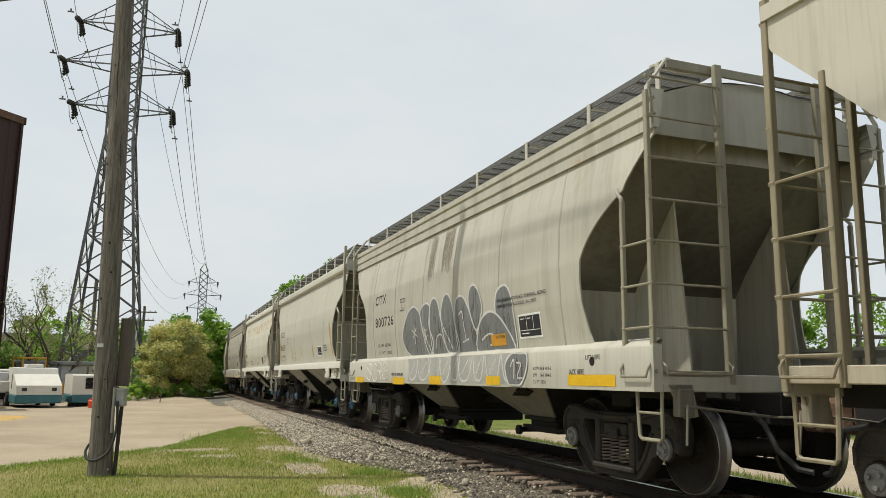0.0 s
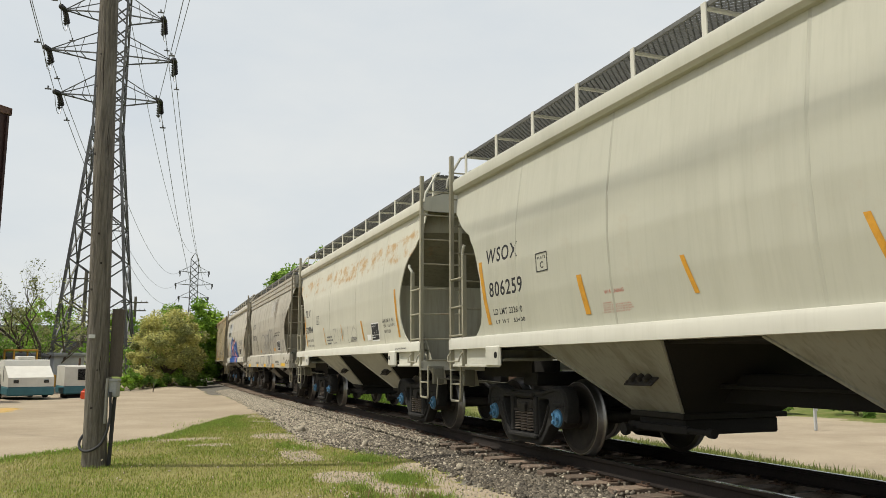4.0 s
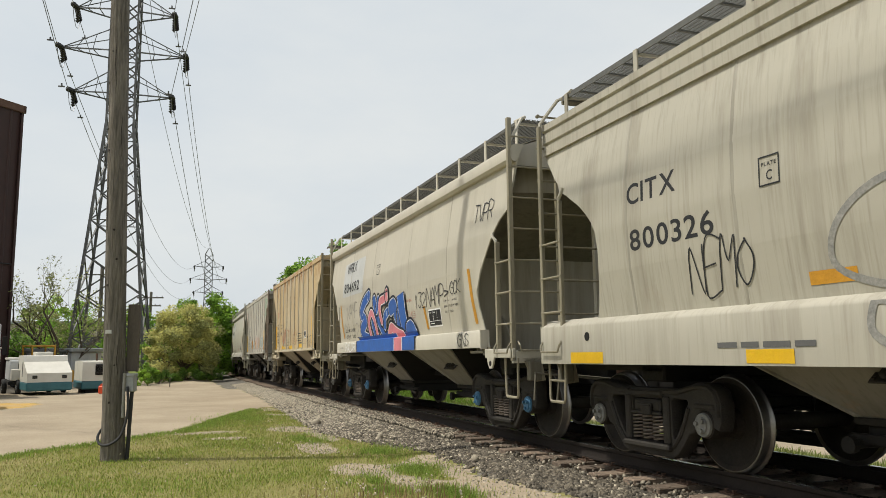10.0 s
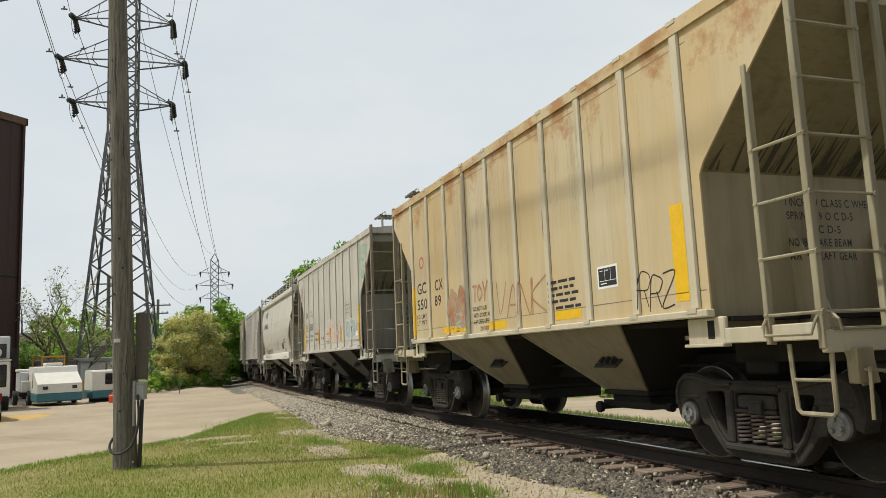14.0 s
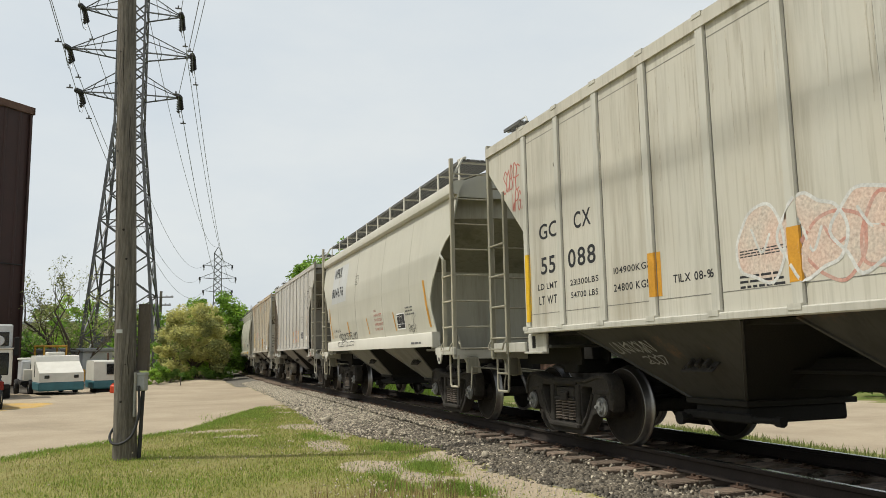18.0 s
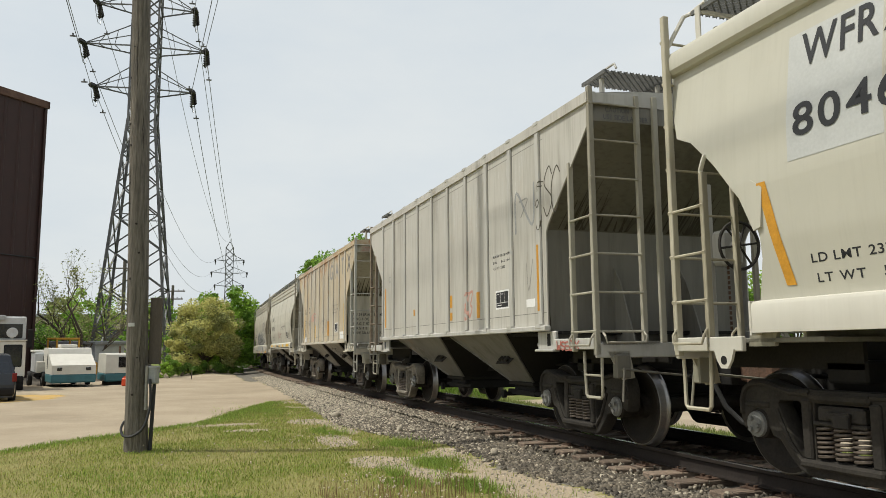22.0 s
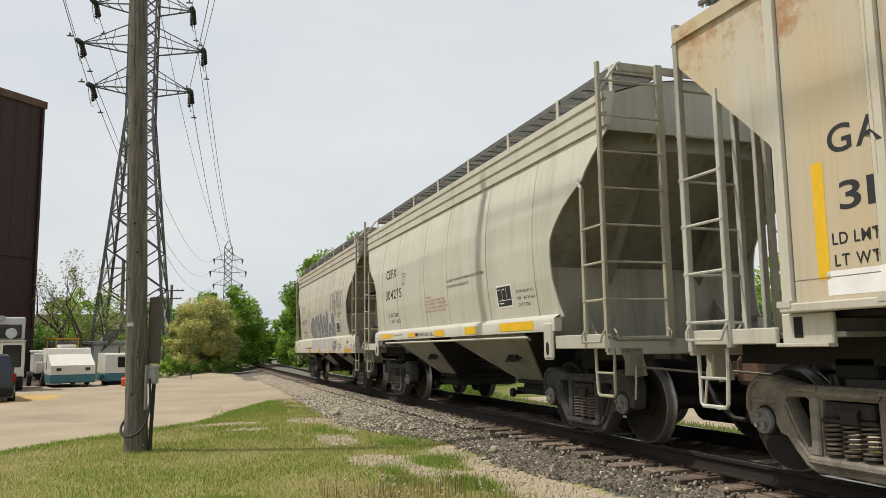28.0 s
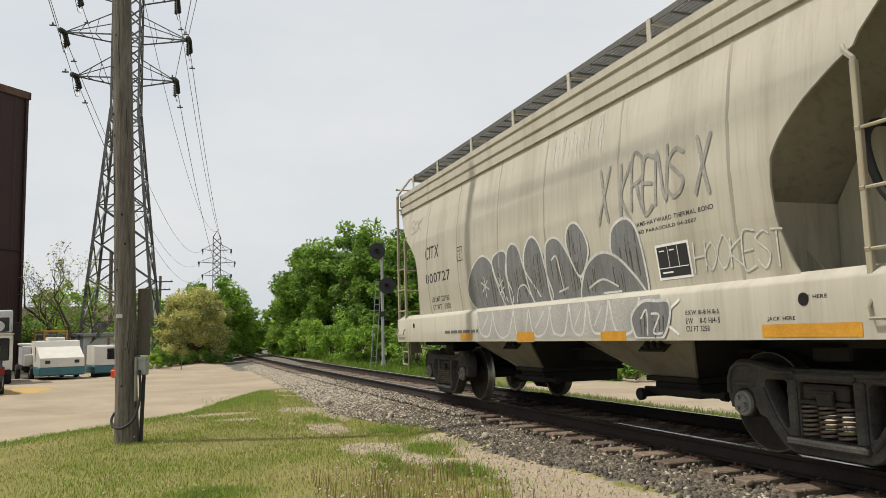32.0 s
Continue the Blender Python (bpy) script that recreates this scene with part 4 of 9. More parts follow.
        k.box((x0, y - 0.005, z), (x1, y + 0.005, z + 0.028))
    for i in range(int((x1 - x0) / 0.32) + 1):
        k.box((x0 + 0.32 * i, lo, z - 0.012), (x0 + 0.32 * i + 0.03, hi, z + 0.006))
    for y in (lo, hi):
        k.box((x0, y - 0.008, z - 0.03), (x1, y + 0.008, z + 0.035))
    return k


def prototype(style):
    """One complete car without its trucks and lettering."""
    s = STYLES[style]
    car = new("hopper_car")
    P, D = "PAINT", "PALE"
    pm = M_GREYMARK
    zc0, zc1 = s["chord"]
    zs0, zs1 = s["sill"]
    wt = interp(s["w"], zc0)
    for y in (-1, 1):
        part("side_wall", side_mesh(style, y), pm, car)["look"] = P
        part("top_chord", chord_mesh(style, y), pm, car)["look"] = P
        k = Mesh()
        if style in FLOWS:
            xs = HALF if style == "flow" else 4.62
            prof = [(1.585, zs0 + 0.03), (1.60, zs0), (1.60, zs1 - 0.03), (1.585, zs1), (1.49, zs1 + 0.06), (1.47, zs1 + 0.02), (1.56, zs1 - 0.06), (1.56, zs0 + 0.03), (1.50, zs0 + 0.03), (1.50, zs0)]
            k.grid([[(-xs, y * a, b), (xs, y * a, b)] for a, b in prof + [(1.60, zs0)]])
            for x in (-xs, xs):
                k.box((x - 0.01, min(y * 1.5, y * 1.6), zs0), (x + 0.01, max(y * 1.5, y * 1.6), zs1))
        elif style == "wedge":
            prof = [(1.60, zs0), (1.60, zs1 - 0.03), (1.585, zs1), (1.50, zs1 + 0.015), (1.50, zs1 - 0.03), (1.56, zs1 - 0.05), (1.56, zs0 + 0.02), (1.46, zs0 + 0.02), (1.46, zs0)]
            k.grid([[(-4.80, y * a, b), (4.80, y * a, b)] for a, b in prof + [(1.60, zs0)]])
            for x in (-4.80, 4.80):
                k.box((x - 0.012, min(y * 1.46, y * 1.604), zs0 - 0.02), (x + 0.012, max(y * 1.46, y * 1.604), zs1 + 0.01))
        elif style == "sill":
            prof = [(1.60, zs0), (1.60, zs1 - 0.04), (1.585, zs1), (1.50, zs1 + 0.01), (1.50, zs1 - 0.03), (1.56, zs1 - 0.05), (1.56, zs0 + 0.02), (1.42, zs0 + 0.02), (1.42, zs0)]
            k.grid([[(-LONG[style], y * a, b), (LONG[style], y * a, b)] for a, b in prof + [(1.60, zs0)]])
        else:
            k.box((-4.25, min(y * 1.54, y * 1.63), zs0), (4.25, max(y * 1.54, y * 1.63), zs1), 0.01)
        part("side_sill", k, pm, car)["look"] = D
        for x in s["seams"]:
            k = Mesh()
            rows = []
            for i in range(15):
                z = s["cut"][0][0] + (zc0 - s["cut"][0][0]) * i / 14
                w = interp(s["w"], z)
                rows.append([(x - 0.022, y * w, z), (x - 0.009, y * (w + 0.006), z), (x + 0.009, y * (w + 0.006), z), (x + 0.022, y * w, z)])
            k.grid(rows)
            part("weld_seam", k, pm, car)["look"] = "SEAM"
        if style == "rib":
            for z in (1.60, 3.88):                # thin joints where the side sheets are lapped
                k = Mesh()
                k.box((-4.2, min(y * 1.566, y * 1.5715), z - 0.004), (4.2, max(y * 1.566, y * 1.5715), z + 0.004))
                part("weld_seam", k, pm, car)["look"] = "SEAM"
            for x in RIBS:
                k = Mesh()
                o, i_ = y * 1.594, y * 1.568
                k.add([(x + a, b, z) for z in (zs1 - 0.03, zc1 - 0.02) for a, b in ((-0.062, i_), (-0.05, o), (0.05, o), (0.062, i_))],
                      [(0, 1, 5, 4), (1, 2, 6, 5), (2, 3, 7, 6), (0, 3, 2, 1), (4, 5, 6, 7)])
                k.box((x - 0.068, min(y * 1.56, y * 1.636), zs1 - 0.03), (x + 0.068, max(y * 1.56, y * 1.636), zs1 + 0.02))
                k.box((x - 0.066, min(y * 1.56, y * 1.606), zc1 - 0.03), (x + 0.066, max(y * 1.56, y * 1.606), zc1 + 0.012))
                part("side_post", k, pm, car, smooth=False)["look"] = D
                # dark strips draw the shadow line along both edges of the post
                for d in (-1, 1):
                    k = Mesh()
                    k.box((x + d * 0.063 - (0.004 if d < 0 else 0), min(y * 1.566, y * 1.577), zs1 + 0.02), (x + d * 0.063 + (0.008 if d > 0 else 0), max(y * 1.566, y * 1.577), zc0 + 0.02))
                    part("weld_seam", k, pm, car)["look"] = "SEAM"
        # jacking pads and corner brackets on the sill
        for e in (-1, 1):
            k = Mesh()
            if style == "sill":
                k.box((min(e * 3.88, e * 4.33), min(y * 1.56, y * 1.615), 1.09), (max(e * 3.88, e * 4.33), max(y * 1.56, y * 1.615), 1.39), 0.03)
                part("jacking_pad", k, pm, car)["look"] = D
                k = Mesh()
                k.cyl((e * 3.98, y * 1.60, 1.25), (e * 3.98, y * 1.619, 1.25), 0.045, 12)
                part("lifting_hole", k, M_UNDER, car)
                k = Mesh()
                k.box((min(e * 4.33, e * 5.65), min(y * 1.50, y * 1.56), 1.09), (max(e * 4.33, e * 5.65), max(y * 1.50, y * 1.56), 1.13), 0.006)
                k.box((min(e * 4.33, e * 5.65), min(y * 1.50, y * 1.53), 1.13), (max(e * 4.33, e * 5.65), max(y * 1.50, y * 1.53), 1.36), 0.006)
                part("corner_sill", k, pm, car)["look"] = D
            elif style == "wedge":
                k.box((min(e * 4.93, e * 5.86), min(y * 1.54, y * 1.59), 1.10), (max(e * 4.93, e * 5.86), max(y * 1.54, y * 1.59), 1.225), 0.008)
                part("corner_sill", k, pm, car)["look"] = D
                k = Mesh()
                k.prism([(e * 5.02, 1.12), (e * 5.28, 1.12), (e * 5.24, 1.02), (e * 5.19, 0.955), (e * 5.11, 0.955), (e * 5.06, 1.02)], y * 1.60, y * 1.575)
                part("pull_lug", k, pm, car)["look"] = D
                k = Mesh()
                k.cyl((e * 5.15, y * 1.59, 1.025), (e * 5.15, y * 1.604, 1.025), 0.038, 12)
                part("lug_hole", k, M_UNDER, car)
                k = Mesh()
                k.prism([(e * 4.62, 1.26), (e * 4.93, 1.26), (e * 4.95, 1.14), (e * 4.66, 1.14)], y * 1.50, y * 1.46)
                part("sill_bracket", k, pm, car)["look"] = "END"
                k = Mesh()
                k.prism([(e * 4.58, 2.42), (e * 4.70, 2.50), (e * 4.88, 2.50), (e * 4.86, 2.40), (e * 4.70, 2.08), (e * 4.62, 2.10)], y * (skin(style, 2.3) + 0.012), y * (skin(style, 2.3) - 0.01))
                part("doubler_plate", k, pm, car)["look"] = P
            elif style == "flow":
                k.cyl((e * 4.78, y * 1.59, 1.33), (e * 4.78, y * 1.6045, 1.33), 0.05, 12)
                part("lifting_hole", k, M_UNDER, car)
            elif style == "ledge":
                k.box((min(e * 4.32, e * 4.58), min(y * 1.57, y * 1.615), 0.965), (max(e * 4.32, e * 4.58), max(y * 1.57, y * 1.615), 1.44), 0.03)
                part("lifting_bracket", k, pm, car)["look"] = D
                k = Mesh()
                k.prism([(e * 4.45 + 0.042 * math.cos(a), 1.105 + 0.085 * math.sin(a)) for a in [6.2832 * q / 14 for q in range(14)]], y * 1.619, y * 1.60)
                part("slot", k, M_UNDER, car)
                k = Mesh()
                k.box((min(e * 4.60, e * 5.86), min(y * 1.53, y * 1.58), 1.10), (max(e * 4.60, e * 5.86), max(y * 1.53, y * 1.58), 1.26), 0.008)
                part("corner_sill", k, pm, car)["look"] = D
                k = Mesh()
                k.tube([(e * 3.7, y * 1.5, 1.22), (e * 3.75, y * 1.56, 1.26), (e * 3.7, y * 1.58, 1.255), (0.0, y * 1.58, 1.255)], 0.02, 6)
                part("vent_pipe", k, pm, car)["look"] = D
            else:
                x0 = e * 3.84
                k.box((min(x0, x0 + e * 0.50), min(y * 1.48, y * 1.53), 1.12), (max(x0, x0 + e * 0.50), max(y * 1.48, y * 1.53), 1.36), 0.012)
                k.box((min(x0, x0 + e * 0.52), min(y * 1.48, y * 1.58), 1.10), (max(x0, x0 + e * 0.52), max(y * 1.48, y * 1.58), 1.13), 0.006)
                part("lifting_bracket", k, pm, car)["look"] = D
                k = Mesh()
                k.box((min(x0 + e * 0.28, x0 + e * 0.37), min(y * 1.52, y * 1.534), 1.17), (max(x0 + e * 0.28, x0 + e * 0.37), max(y * 1.52, y * 1.534), 1.33), 0.003)
                part("slot", k, M_UNDER, car)
                k = Mesh()
                k.box((min(e * 4.37, e * 5.40), min(y * 1.52, y * 1.565), 1.125), (max(e * 4.37, e * 5.40), max(y * 1.52, y * 1.565), 1.255), 0.008)
                part("corner_sill", k, pm, car)["look"] = D
    part("roof", roof_mesh(style), pm, car)["look"] = P
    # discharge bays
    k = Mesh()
    # plate across the gaps, its colour standing for the shade between bays
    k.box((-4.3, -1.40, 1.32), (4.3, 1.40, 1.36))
    part("floor_sheet", k, M_SHADEDUST, car)
    for x0, x1 in {"flow": ((-3.1, -0.35), (0.45, 3.3)), "ledge": ((-3.2, -0.75), (0.45, 3.5)), "sill": ((-3.0, -0.62), (0.65, 3.0)), "wedge": ((-2.83, -0.45), (0.82, 3.17)), "rib": ((-3.1, -0.35), (0.26, 2.65))}[style]:
        top = zs0 if style not in FLOWS else 1.30
        b = part("hopper_bay", bay_mesh(x0, x1, max(top, 1.30)), [pm, M_SHADEDUST], car)
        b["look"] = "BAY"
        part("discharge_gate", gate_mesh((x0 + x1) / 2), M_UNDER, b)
        v = part("vibrator_bracket", vibrator_mesh(0, 0), M_TRUCK, b)
        v.matrix_local = Matrix.Translation(((x0 + x1) / 2 + 0.35, -1.085, 0.98)) @ Euler((radians(-50), 0, 0)).to_matrix().to_4x4()
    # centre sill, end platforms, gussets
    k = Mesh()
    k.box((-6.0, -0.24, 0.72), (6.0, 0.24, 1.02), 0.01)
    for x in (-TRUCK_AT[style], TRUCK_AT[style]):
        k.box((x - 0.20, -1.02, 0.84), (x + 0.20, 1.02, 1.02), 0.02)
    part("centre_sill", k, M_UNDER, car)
    for e in (-1, 1):
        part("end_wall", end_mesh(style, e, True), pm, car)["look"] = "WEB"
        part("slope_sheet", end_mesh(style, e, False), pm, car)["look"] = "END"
        k = Mesh()
        xc = e * HALF
        xe = e * LONG[style]
        k.box((min(xe, xe - e * 0.05), -1.58, 1.03), (max(xe, xe - e * 0.05), 1.58, 1.20), 0.01)
        part("end_sill", k, pm, car)["look"] = D
        for ya, yb in ((-1.50, -0.75), (0.75, 1.50)):
            k = Mesh()
            k.box((min(xe, xe - e * 1.7), ya, 1.17), (max(xe, xe - e * 1.7), yb, 1.21), 0.005)
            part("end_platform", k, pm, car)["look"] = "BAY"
        # gussets blackened to paint in the shade below the platforms
        for y in (-1.0, -0.6, 0.6, 1.0):
            k = Mesh()
            k.box((min(xe - e * 0.03, xe - e * 1.6), y - 0.02, 0.95), (max(xe - e * 0.03, xe - e * 1.6), y + 0.02, 1.18))
            part("gusset", k, M_SHADEDUST, car)
        for y in (-0.62, 0.62):
            k = Mesh()
            if style == "rib":
                y = y * 1.10
                k.box((min(xe, xe - e * 0.05), y - 0.035, 1.2), (max(xe, xe - e * 0.05), y + 0.035, 4.14), 0.006)
                part("end_post", k, pm, car)["look"] = "RAIL"
                continue
            zk, foot, lean = s["end"]
            xf = 5.26 - (zk - foot) * lean
            if style == "flow":
                k.prism([(e * (xf + 0.03), 1.2), (e * 5.32, 1.2), (e * 5.12, 3.05), (e * 5.20, zk - 0.1), (e * (xf + 0.05), foot)], y * 1.18 - 0.012, y * 1.18 + 0.012)
                part("end_brace", k, pm, car)["look"] = "WEB"
            elif style == "ledge":
                k.prism([(e * (xf + 0.02), foot - 0.05), (e * (xf + 0.16), foot - 0.22), (e * 5.44, zk - 0.12), (e * 5.36, zk)], y * 1.12 - 0.02, y * 1.12 + 0.02)
                part("end_brace", k, pm, car)["look"] = "END"
            if style in FLOWS:
                k = Mesh()
                k.prism([(e * 5.42, zk + 0.06), (e * 5.60, zk + 0.14), (e * 5.64, zc1 + 0.2), (e * 5.42, zc1 + 0.2)], y * 1.10 - 0.02, y * 1.10 + 0.02)
                part("end_plate", k, pm, car)["look"] = "WEB"
        zk, foot, lean = s["end"]
        xf = (5.36 if style == "rib" else 5.26) - (zk - foot) * lean
        k = Mesh()
        k.prism([(-1.47, 1.2), (1.47, 1.2), (interp(s["w"], foot) - 0.03, foot + 0.01), (0.03 - interp(s["w"], foot), foot + 0.01)], min(e * xf, e * (xf - 0.03)), max(e * xf, e * (xf - 0.03)))
        k.v = [(y_, x_, z_) for x_, y_, z_ in k.v]
        part("bulkhead", k, pm, car)["look"] = "WEB"
        for y in (-0.52, 0.52) if style == "rib" else (-1.05, 1.05):
            k = Mesh()
            k.prism([(e * xf, 1.2), (e * xf, 2.2 if style == "rib" else 1.75), (e * (xf + 0.14), 2.0 if style == "rib" else 1.6), (e * (xf + 0.45), 1.2)], y - 0.012, y + 0.012)
            part("bulkhead_gusset", k, pm, car)["look"] = "WEB"
        # ladders on both corners of the end
        for y in (-1, 1):
            r0, step, count = s["rungs"]
            ya, yb = sorted((y * 1.59, y * (1.545 if style in FLOWS else 1.525)))
            yin = {"flow": (0.72, 0.63), "ledge": (0.80, 0.71), "sill": (0.86, 0.81), "wedge": (0.86, 0.81), "rib": (0.96, 0.90)}[style]
            yc, yd = sorted((y * yin[0], y * yin[1]))
            zo = {"flow": 4.0, "ledge": 4.36, "sill": 4.40, "wedge": 4.40, "rib": 4.19}[style]
            zi = {"flow": 4.40, "ledge": 4.40, "sill": 4.42, "wedge": 4.42, "rib": 4.13}[style]
            x0, x1 = sorted((xe - e * 0.06, xe))
            zr = [r0 + step * q for q in range(count)]
            ladder(car, "end_ladder", pm, [((x0, ya, 1.06), (x1, yb, zo)), ((x0, yc, 1.10), (x1, yd, zi))],
                   [((xe - e * 0.01, y * 1.57, z), (xe - e * 0.01, y * sum(yin) / 2, z)) for z in zr])
            xl = {"rib": 4.90, "sill": 5.17}.get(style, 5.36)
            x2, x3 = sorted((e * (xl - 0.025), e * (xl + 0.025)))
            q0, q1, top2 = s["side"]
            ladder(car, "side_ladder", pm, [((x2, ya, 1.10), (x3, yb, top2))], [((e * xl, y * 1.575, z), (xe - e * 0.03, y * 1.575, z)) for z in zr[q0:q1]])
            if style != "rib":
                k = Mesh()
                wy = interp(s["w"], top2 + 0.1)
                k.tube([(e * xl, y * 1.567, top2 - 0.04), (e * xl, y * 1.575, top2 + 0.02), (e * (xl - 0.07), y * (wy + 0.01), top2 + 0.09), (e * (xl - 0.09), y * wy, top2 + 0.14)], 0.022, 6)
                part("ladder_hook", k, pm, car)["look"] = D
            # bent grab irons on the corner, one on the side and one on the end
            k = Mesh()
            k.tube([(e * xl, y * 1.59, 1.30), (e * xl, y * 1.63, 1.24), (e * (xl + 0.02), y * 1.64, 1.17), (xe - e * 0.06, y * 1.64, 1.17), (xe - e * 0.04, y * 1.63, 1.24), (xe - e * 0.04, y * 1.59, 1.30)], 0.013, 6)
            part("grab_iron", k, pm, car)["look"] = "RAIL"
            k = Mesh()
            k.tube([(xe, y * 1.50, 1.32), (xe + e * 0.06, y * 1.50, 1.27), (xe + e * 0.06, y * 1.48, 1.20), (xe + e * 0.06, y * (yin[0] + 0.02), 1.20), (xe + e * 0.06, y * yin[0], 1.27), (xe, y * yin[0], 1.32)], 0.013, 6)
            part("grab_iron", k, pm, car)["look"] = "RAIL"
            # corner step below the platform
            k = Mesh()
            yy, xs, zb_ = y * 1.50, (5.02 if style == "rib" else 5.44), 0.58
            k.tube([(e * xs, yy, 1.10), (e * (xs + 0.01), yy, 0.86), (e * (xs + 0.03), yy, zb_ + 0.03), (e * (xs + 0.06), yy, zb_), (e * (xs + 0.36), yy, zb_), (e * (xs + 0.39), yy, zb_ + 0.03),
                    (e * (xs + 0.39), yy, 0.86), (e * (xs + 0.40), yy, 1.10)], 0.019, 6)
            if style != "wedge":
                k.tube([(e * xs, yy, 0.83), (e * (xs + 0.39), yy, 0.83)], 0.014, 6)
            part("sill_step", k, pm, car)["look"] = "RAIL"
            # bracket that carries the uncoupling lever
            k = Mesh()
            k.prism([(-y * 1.44, 1.10), (-y * 1.16, 1.10), (-y * 1.10, 0.80), (-y * 1.26, 0.78)], min(xe, xe - e * 0.02), max(xe, xe - e * 0.02))
            k.v = [(y_, -x_, z_) for x_, y_, z_ in k.v]
            part("lever_bracket", k, pm, car)["look"] = "RAIL"
        # coupler and hose
        k = Mesh()
        k.box((min(xe - e * 0.1, xc + e * 0.34), -0.10, 0.76), (max(xe - e * 0.1, xc + e * 0.34), 0.10, 0.94), 0.02)
        k.box((min(xc + e * 0.28, xc + e * 0.56), -0.17, 0.68), (max(xc + e * 0.28, xc + e * 0.56), 0.15, 1.0), 0.05)
        part("coupler", k, M_RUSTY, car)
        k = Mesh()
        k.tube([(xe - e * 0.05, -0.42, 0.84), (xc + e * 0.10, -0.42, 0.74), (xc + e * 0.22, -0.38, 0.50), (xc + e * 0.38, -0.30, 0.34), (xc + e * 0.50, -0.24, 0.32)], 0.028, 7)
        part("air_hose", k, M_RUBBER, car)
        k = Mesh()
        k.tube([(xe - e * 0.02, -1.30, 0.90), (xe + e * 0.10, -1.30, 0.90), (xe + e * 0.10, -0.30, 0.80), (xe + e * 0.28, -0.12, 0.80)], 0.013, 6)
        k.tube([(xe + e * 0.10, -1.30, 0.92), (xe + e * 0.12, -1.34, 0.55)], 0.014, 6)
        k.box((xe - 0.05, -1.36, 0.80), (xe + 0.05, -1.18, 1.06), 0.01)
        part("uncoupling_lever", k, pm, car)["look"] = "END"
    # roof walkways
    yo, yi, zb = s["board"]
    if style == "rib":
        k = grating_mesh(-5.2, 5.2, -0.45, 0.45, zb + 0.06, 0.12)
        w = part("roof_walkway", k, M_GRATE, car)
        for e in (-1, 1):
            g_ = tagged(part("end_walkway", grating_mesh(e * 5.10 - 0.28, e * 5.10 + 0.28, -1.30, 1.30, zb, 0.085), M_GRATE, car), kind="stuff")
            for yy in (-1.2, 0.6):
                k = Mesh()
                k.tube([(e * 4.8, yy, zb + 0.02), (e * 4.84, yy, zb + 0.09), (e * 5.42, yy, zb + 0.09), (e * 5.46, yy, zb + 0.02)], 0.015, 6)
                part("handhold", k, pm, g_)["look"] = D
            for yy in (-1.2, -0.4, 0.4, 1.2):
                k = Mesh()
                k.box((e * 5.12 - 0.03, yy - 0.02, zc1 - 0.03), (e * 5.12 + 0.03, yy + 0.02, zb))
                part("walkway_post", k, pm, g_)["look"] = D
    else:
        for y in (-1, 1):
            w = part("roof_walkway", bar_grating_mesh(-5.72, 5.72, y * yo, y * yi, zb) if style in FLOWS else grating_mesh(-5.72, 5.72, y * yo, y * yi, zb, 0.085), M_GRATE, car)
            for x in s["posts"]:
                k = Mesh()
                yl, yh = sorted((y * (yo + 0.035), y * (yo + 0.015)))
                k.box((x - 0.035, yl, zc1 - 0.02), (x + 0.035, yh, zb + 0.03), 0.004)
                k.box((x - 0.02, min(y * yo, y * yi), zb - 0.035), (x + 0.02, max(y * yo, y * yi), zb - 0.005))
                part("walkway_bracket", k, pm, w)["look"] = D
            for e in (-1, 1):
                k = Mesh()
                k.tube([(e * 5.82, y * 1.567, zc1 - 0.12), (e * 5.82, y * 1.55, zc1 + 0.02), (e * 5.80, y * (yo + 0.04), zb), (e * 5.76, y * (yo - 0.03), zb + 0.035), (e * 5.5, y * yo, zb + 0.04)], 0.024, 6)
                part("corner_rail", k, pm, car)["look"] = D
        for e in (-1, 1):
            if style in FLOWS:
                k = Mesh()
                k.box((min(e * 5.74, e * 5.77), -1.26, zb - 0.06), (max(e * 5.74, e * 5.77), 1.26, zb + 0.04), 0.006)
                part("end_bar", k, pm, car)["look"] = "RAIL"
            else:
                tagged(part("end_walkway", grating_mesh(e * 5.5 - 0.22, e * 5.5 + 0.22, -0.64, 0.64, zb, 0.085), M_GRATE, car), kind="stuff")
    k = Mesh()
    k.lathe([(0.0, 0.12), (0.30, 0.10), (0.36, 0.04), (0.36, -0.05)], 18, "z")
    hatch = k.data("roof_hatch", pm)
    for x in (-4.0, -2.0, 0.0, 2.0, 4.0):
        part("roof_hatch", hatch, None, car, "", Matrix.Translation((x, 0, zc1 + 0.08)))["look"] = P
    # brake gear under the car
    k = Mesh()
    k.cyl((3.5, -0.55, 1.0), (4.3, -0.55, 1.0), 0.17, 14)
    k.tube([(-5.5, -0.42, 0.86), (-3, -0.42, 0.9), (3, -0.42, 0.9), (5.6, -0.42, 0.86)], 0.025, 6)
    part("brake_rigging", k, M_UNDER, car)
    return car


def brake_wheel(car, paintmat):
    """Hand brake: housing, spoked wheel and chain on the leading end."""
    k = Mesh()
    k.box((5.44, 0.02, 2.10), (5.66, 0.34, 2.52), 0.04)
    k.cyl((5.6, 0.18, 2.32), (5.76, 0.18, 2.32), 0.06, 12)
    k.box((5.40, -0.05, 1.2), (5.48, 0.05, 3.1), 0.01)
    h = part("hand_brake", k, paintmat, car, "hand brake housing with spoked wheel")
    k = Mesh()
    k.tube([(5.76, 0.18 + 0.28 * math.cos(a), 2.32 + 0.28 * math.sin(a)) for a in [i * 6.2832 / 28 for i in range(29)]], 0.02, 6)
    part("wheel", k, M_TRUCK, h)
    for i in range(6):
        k = Mesh()
        a = i * 1.0472
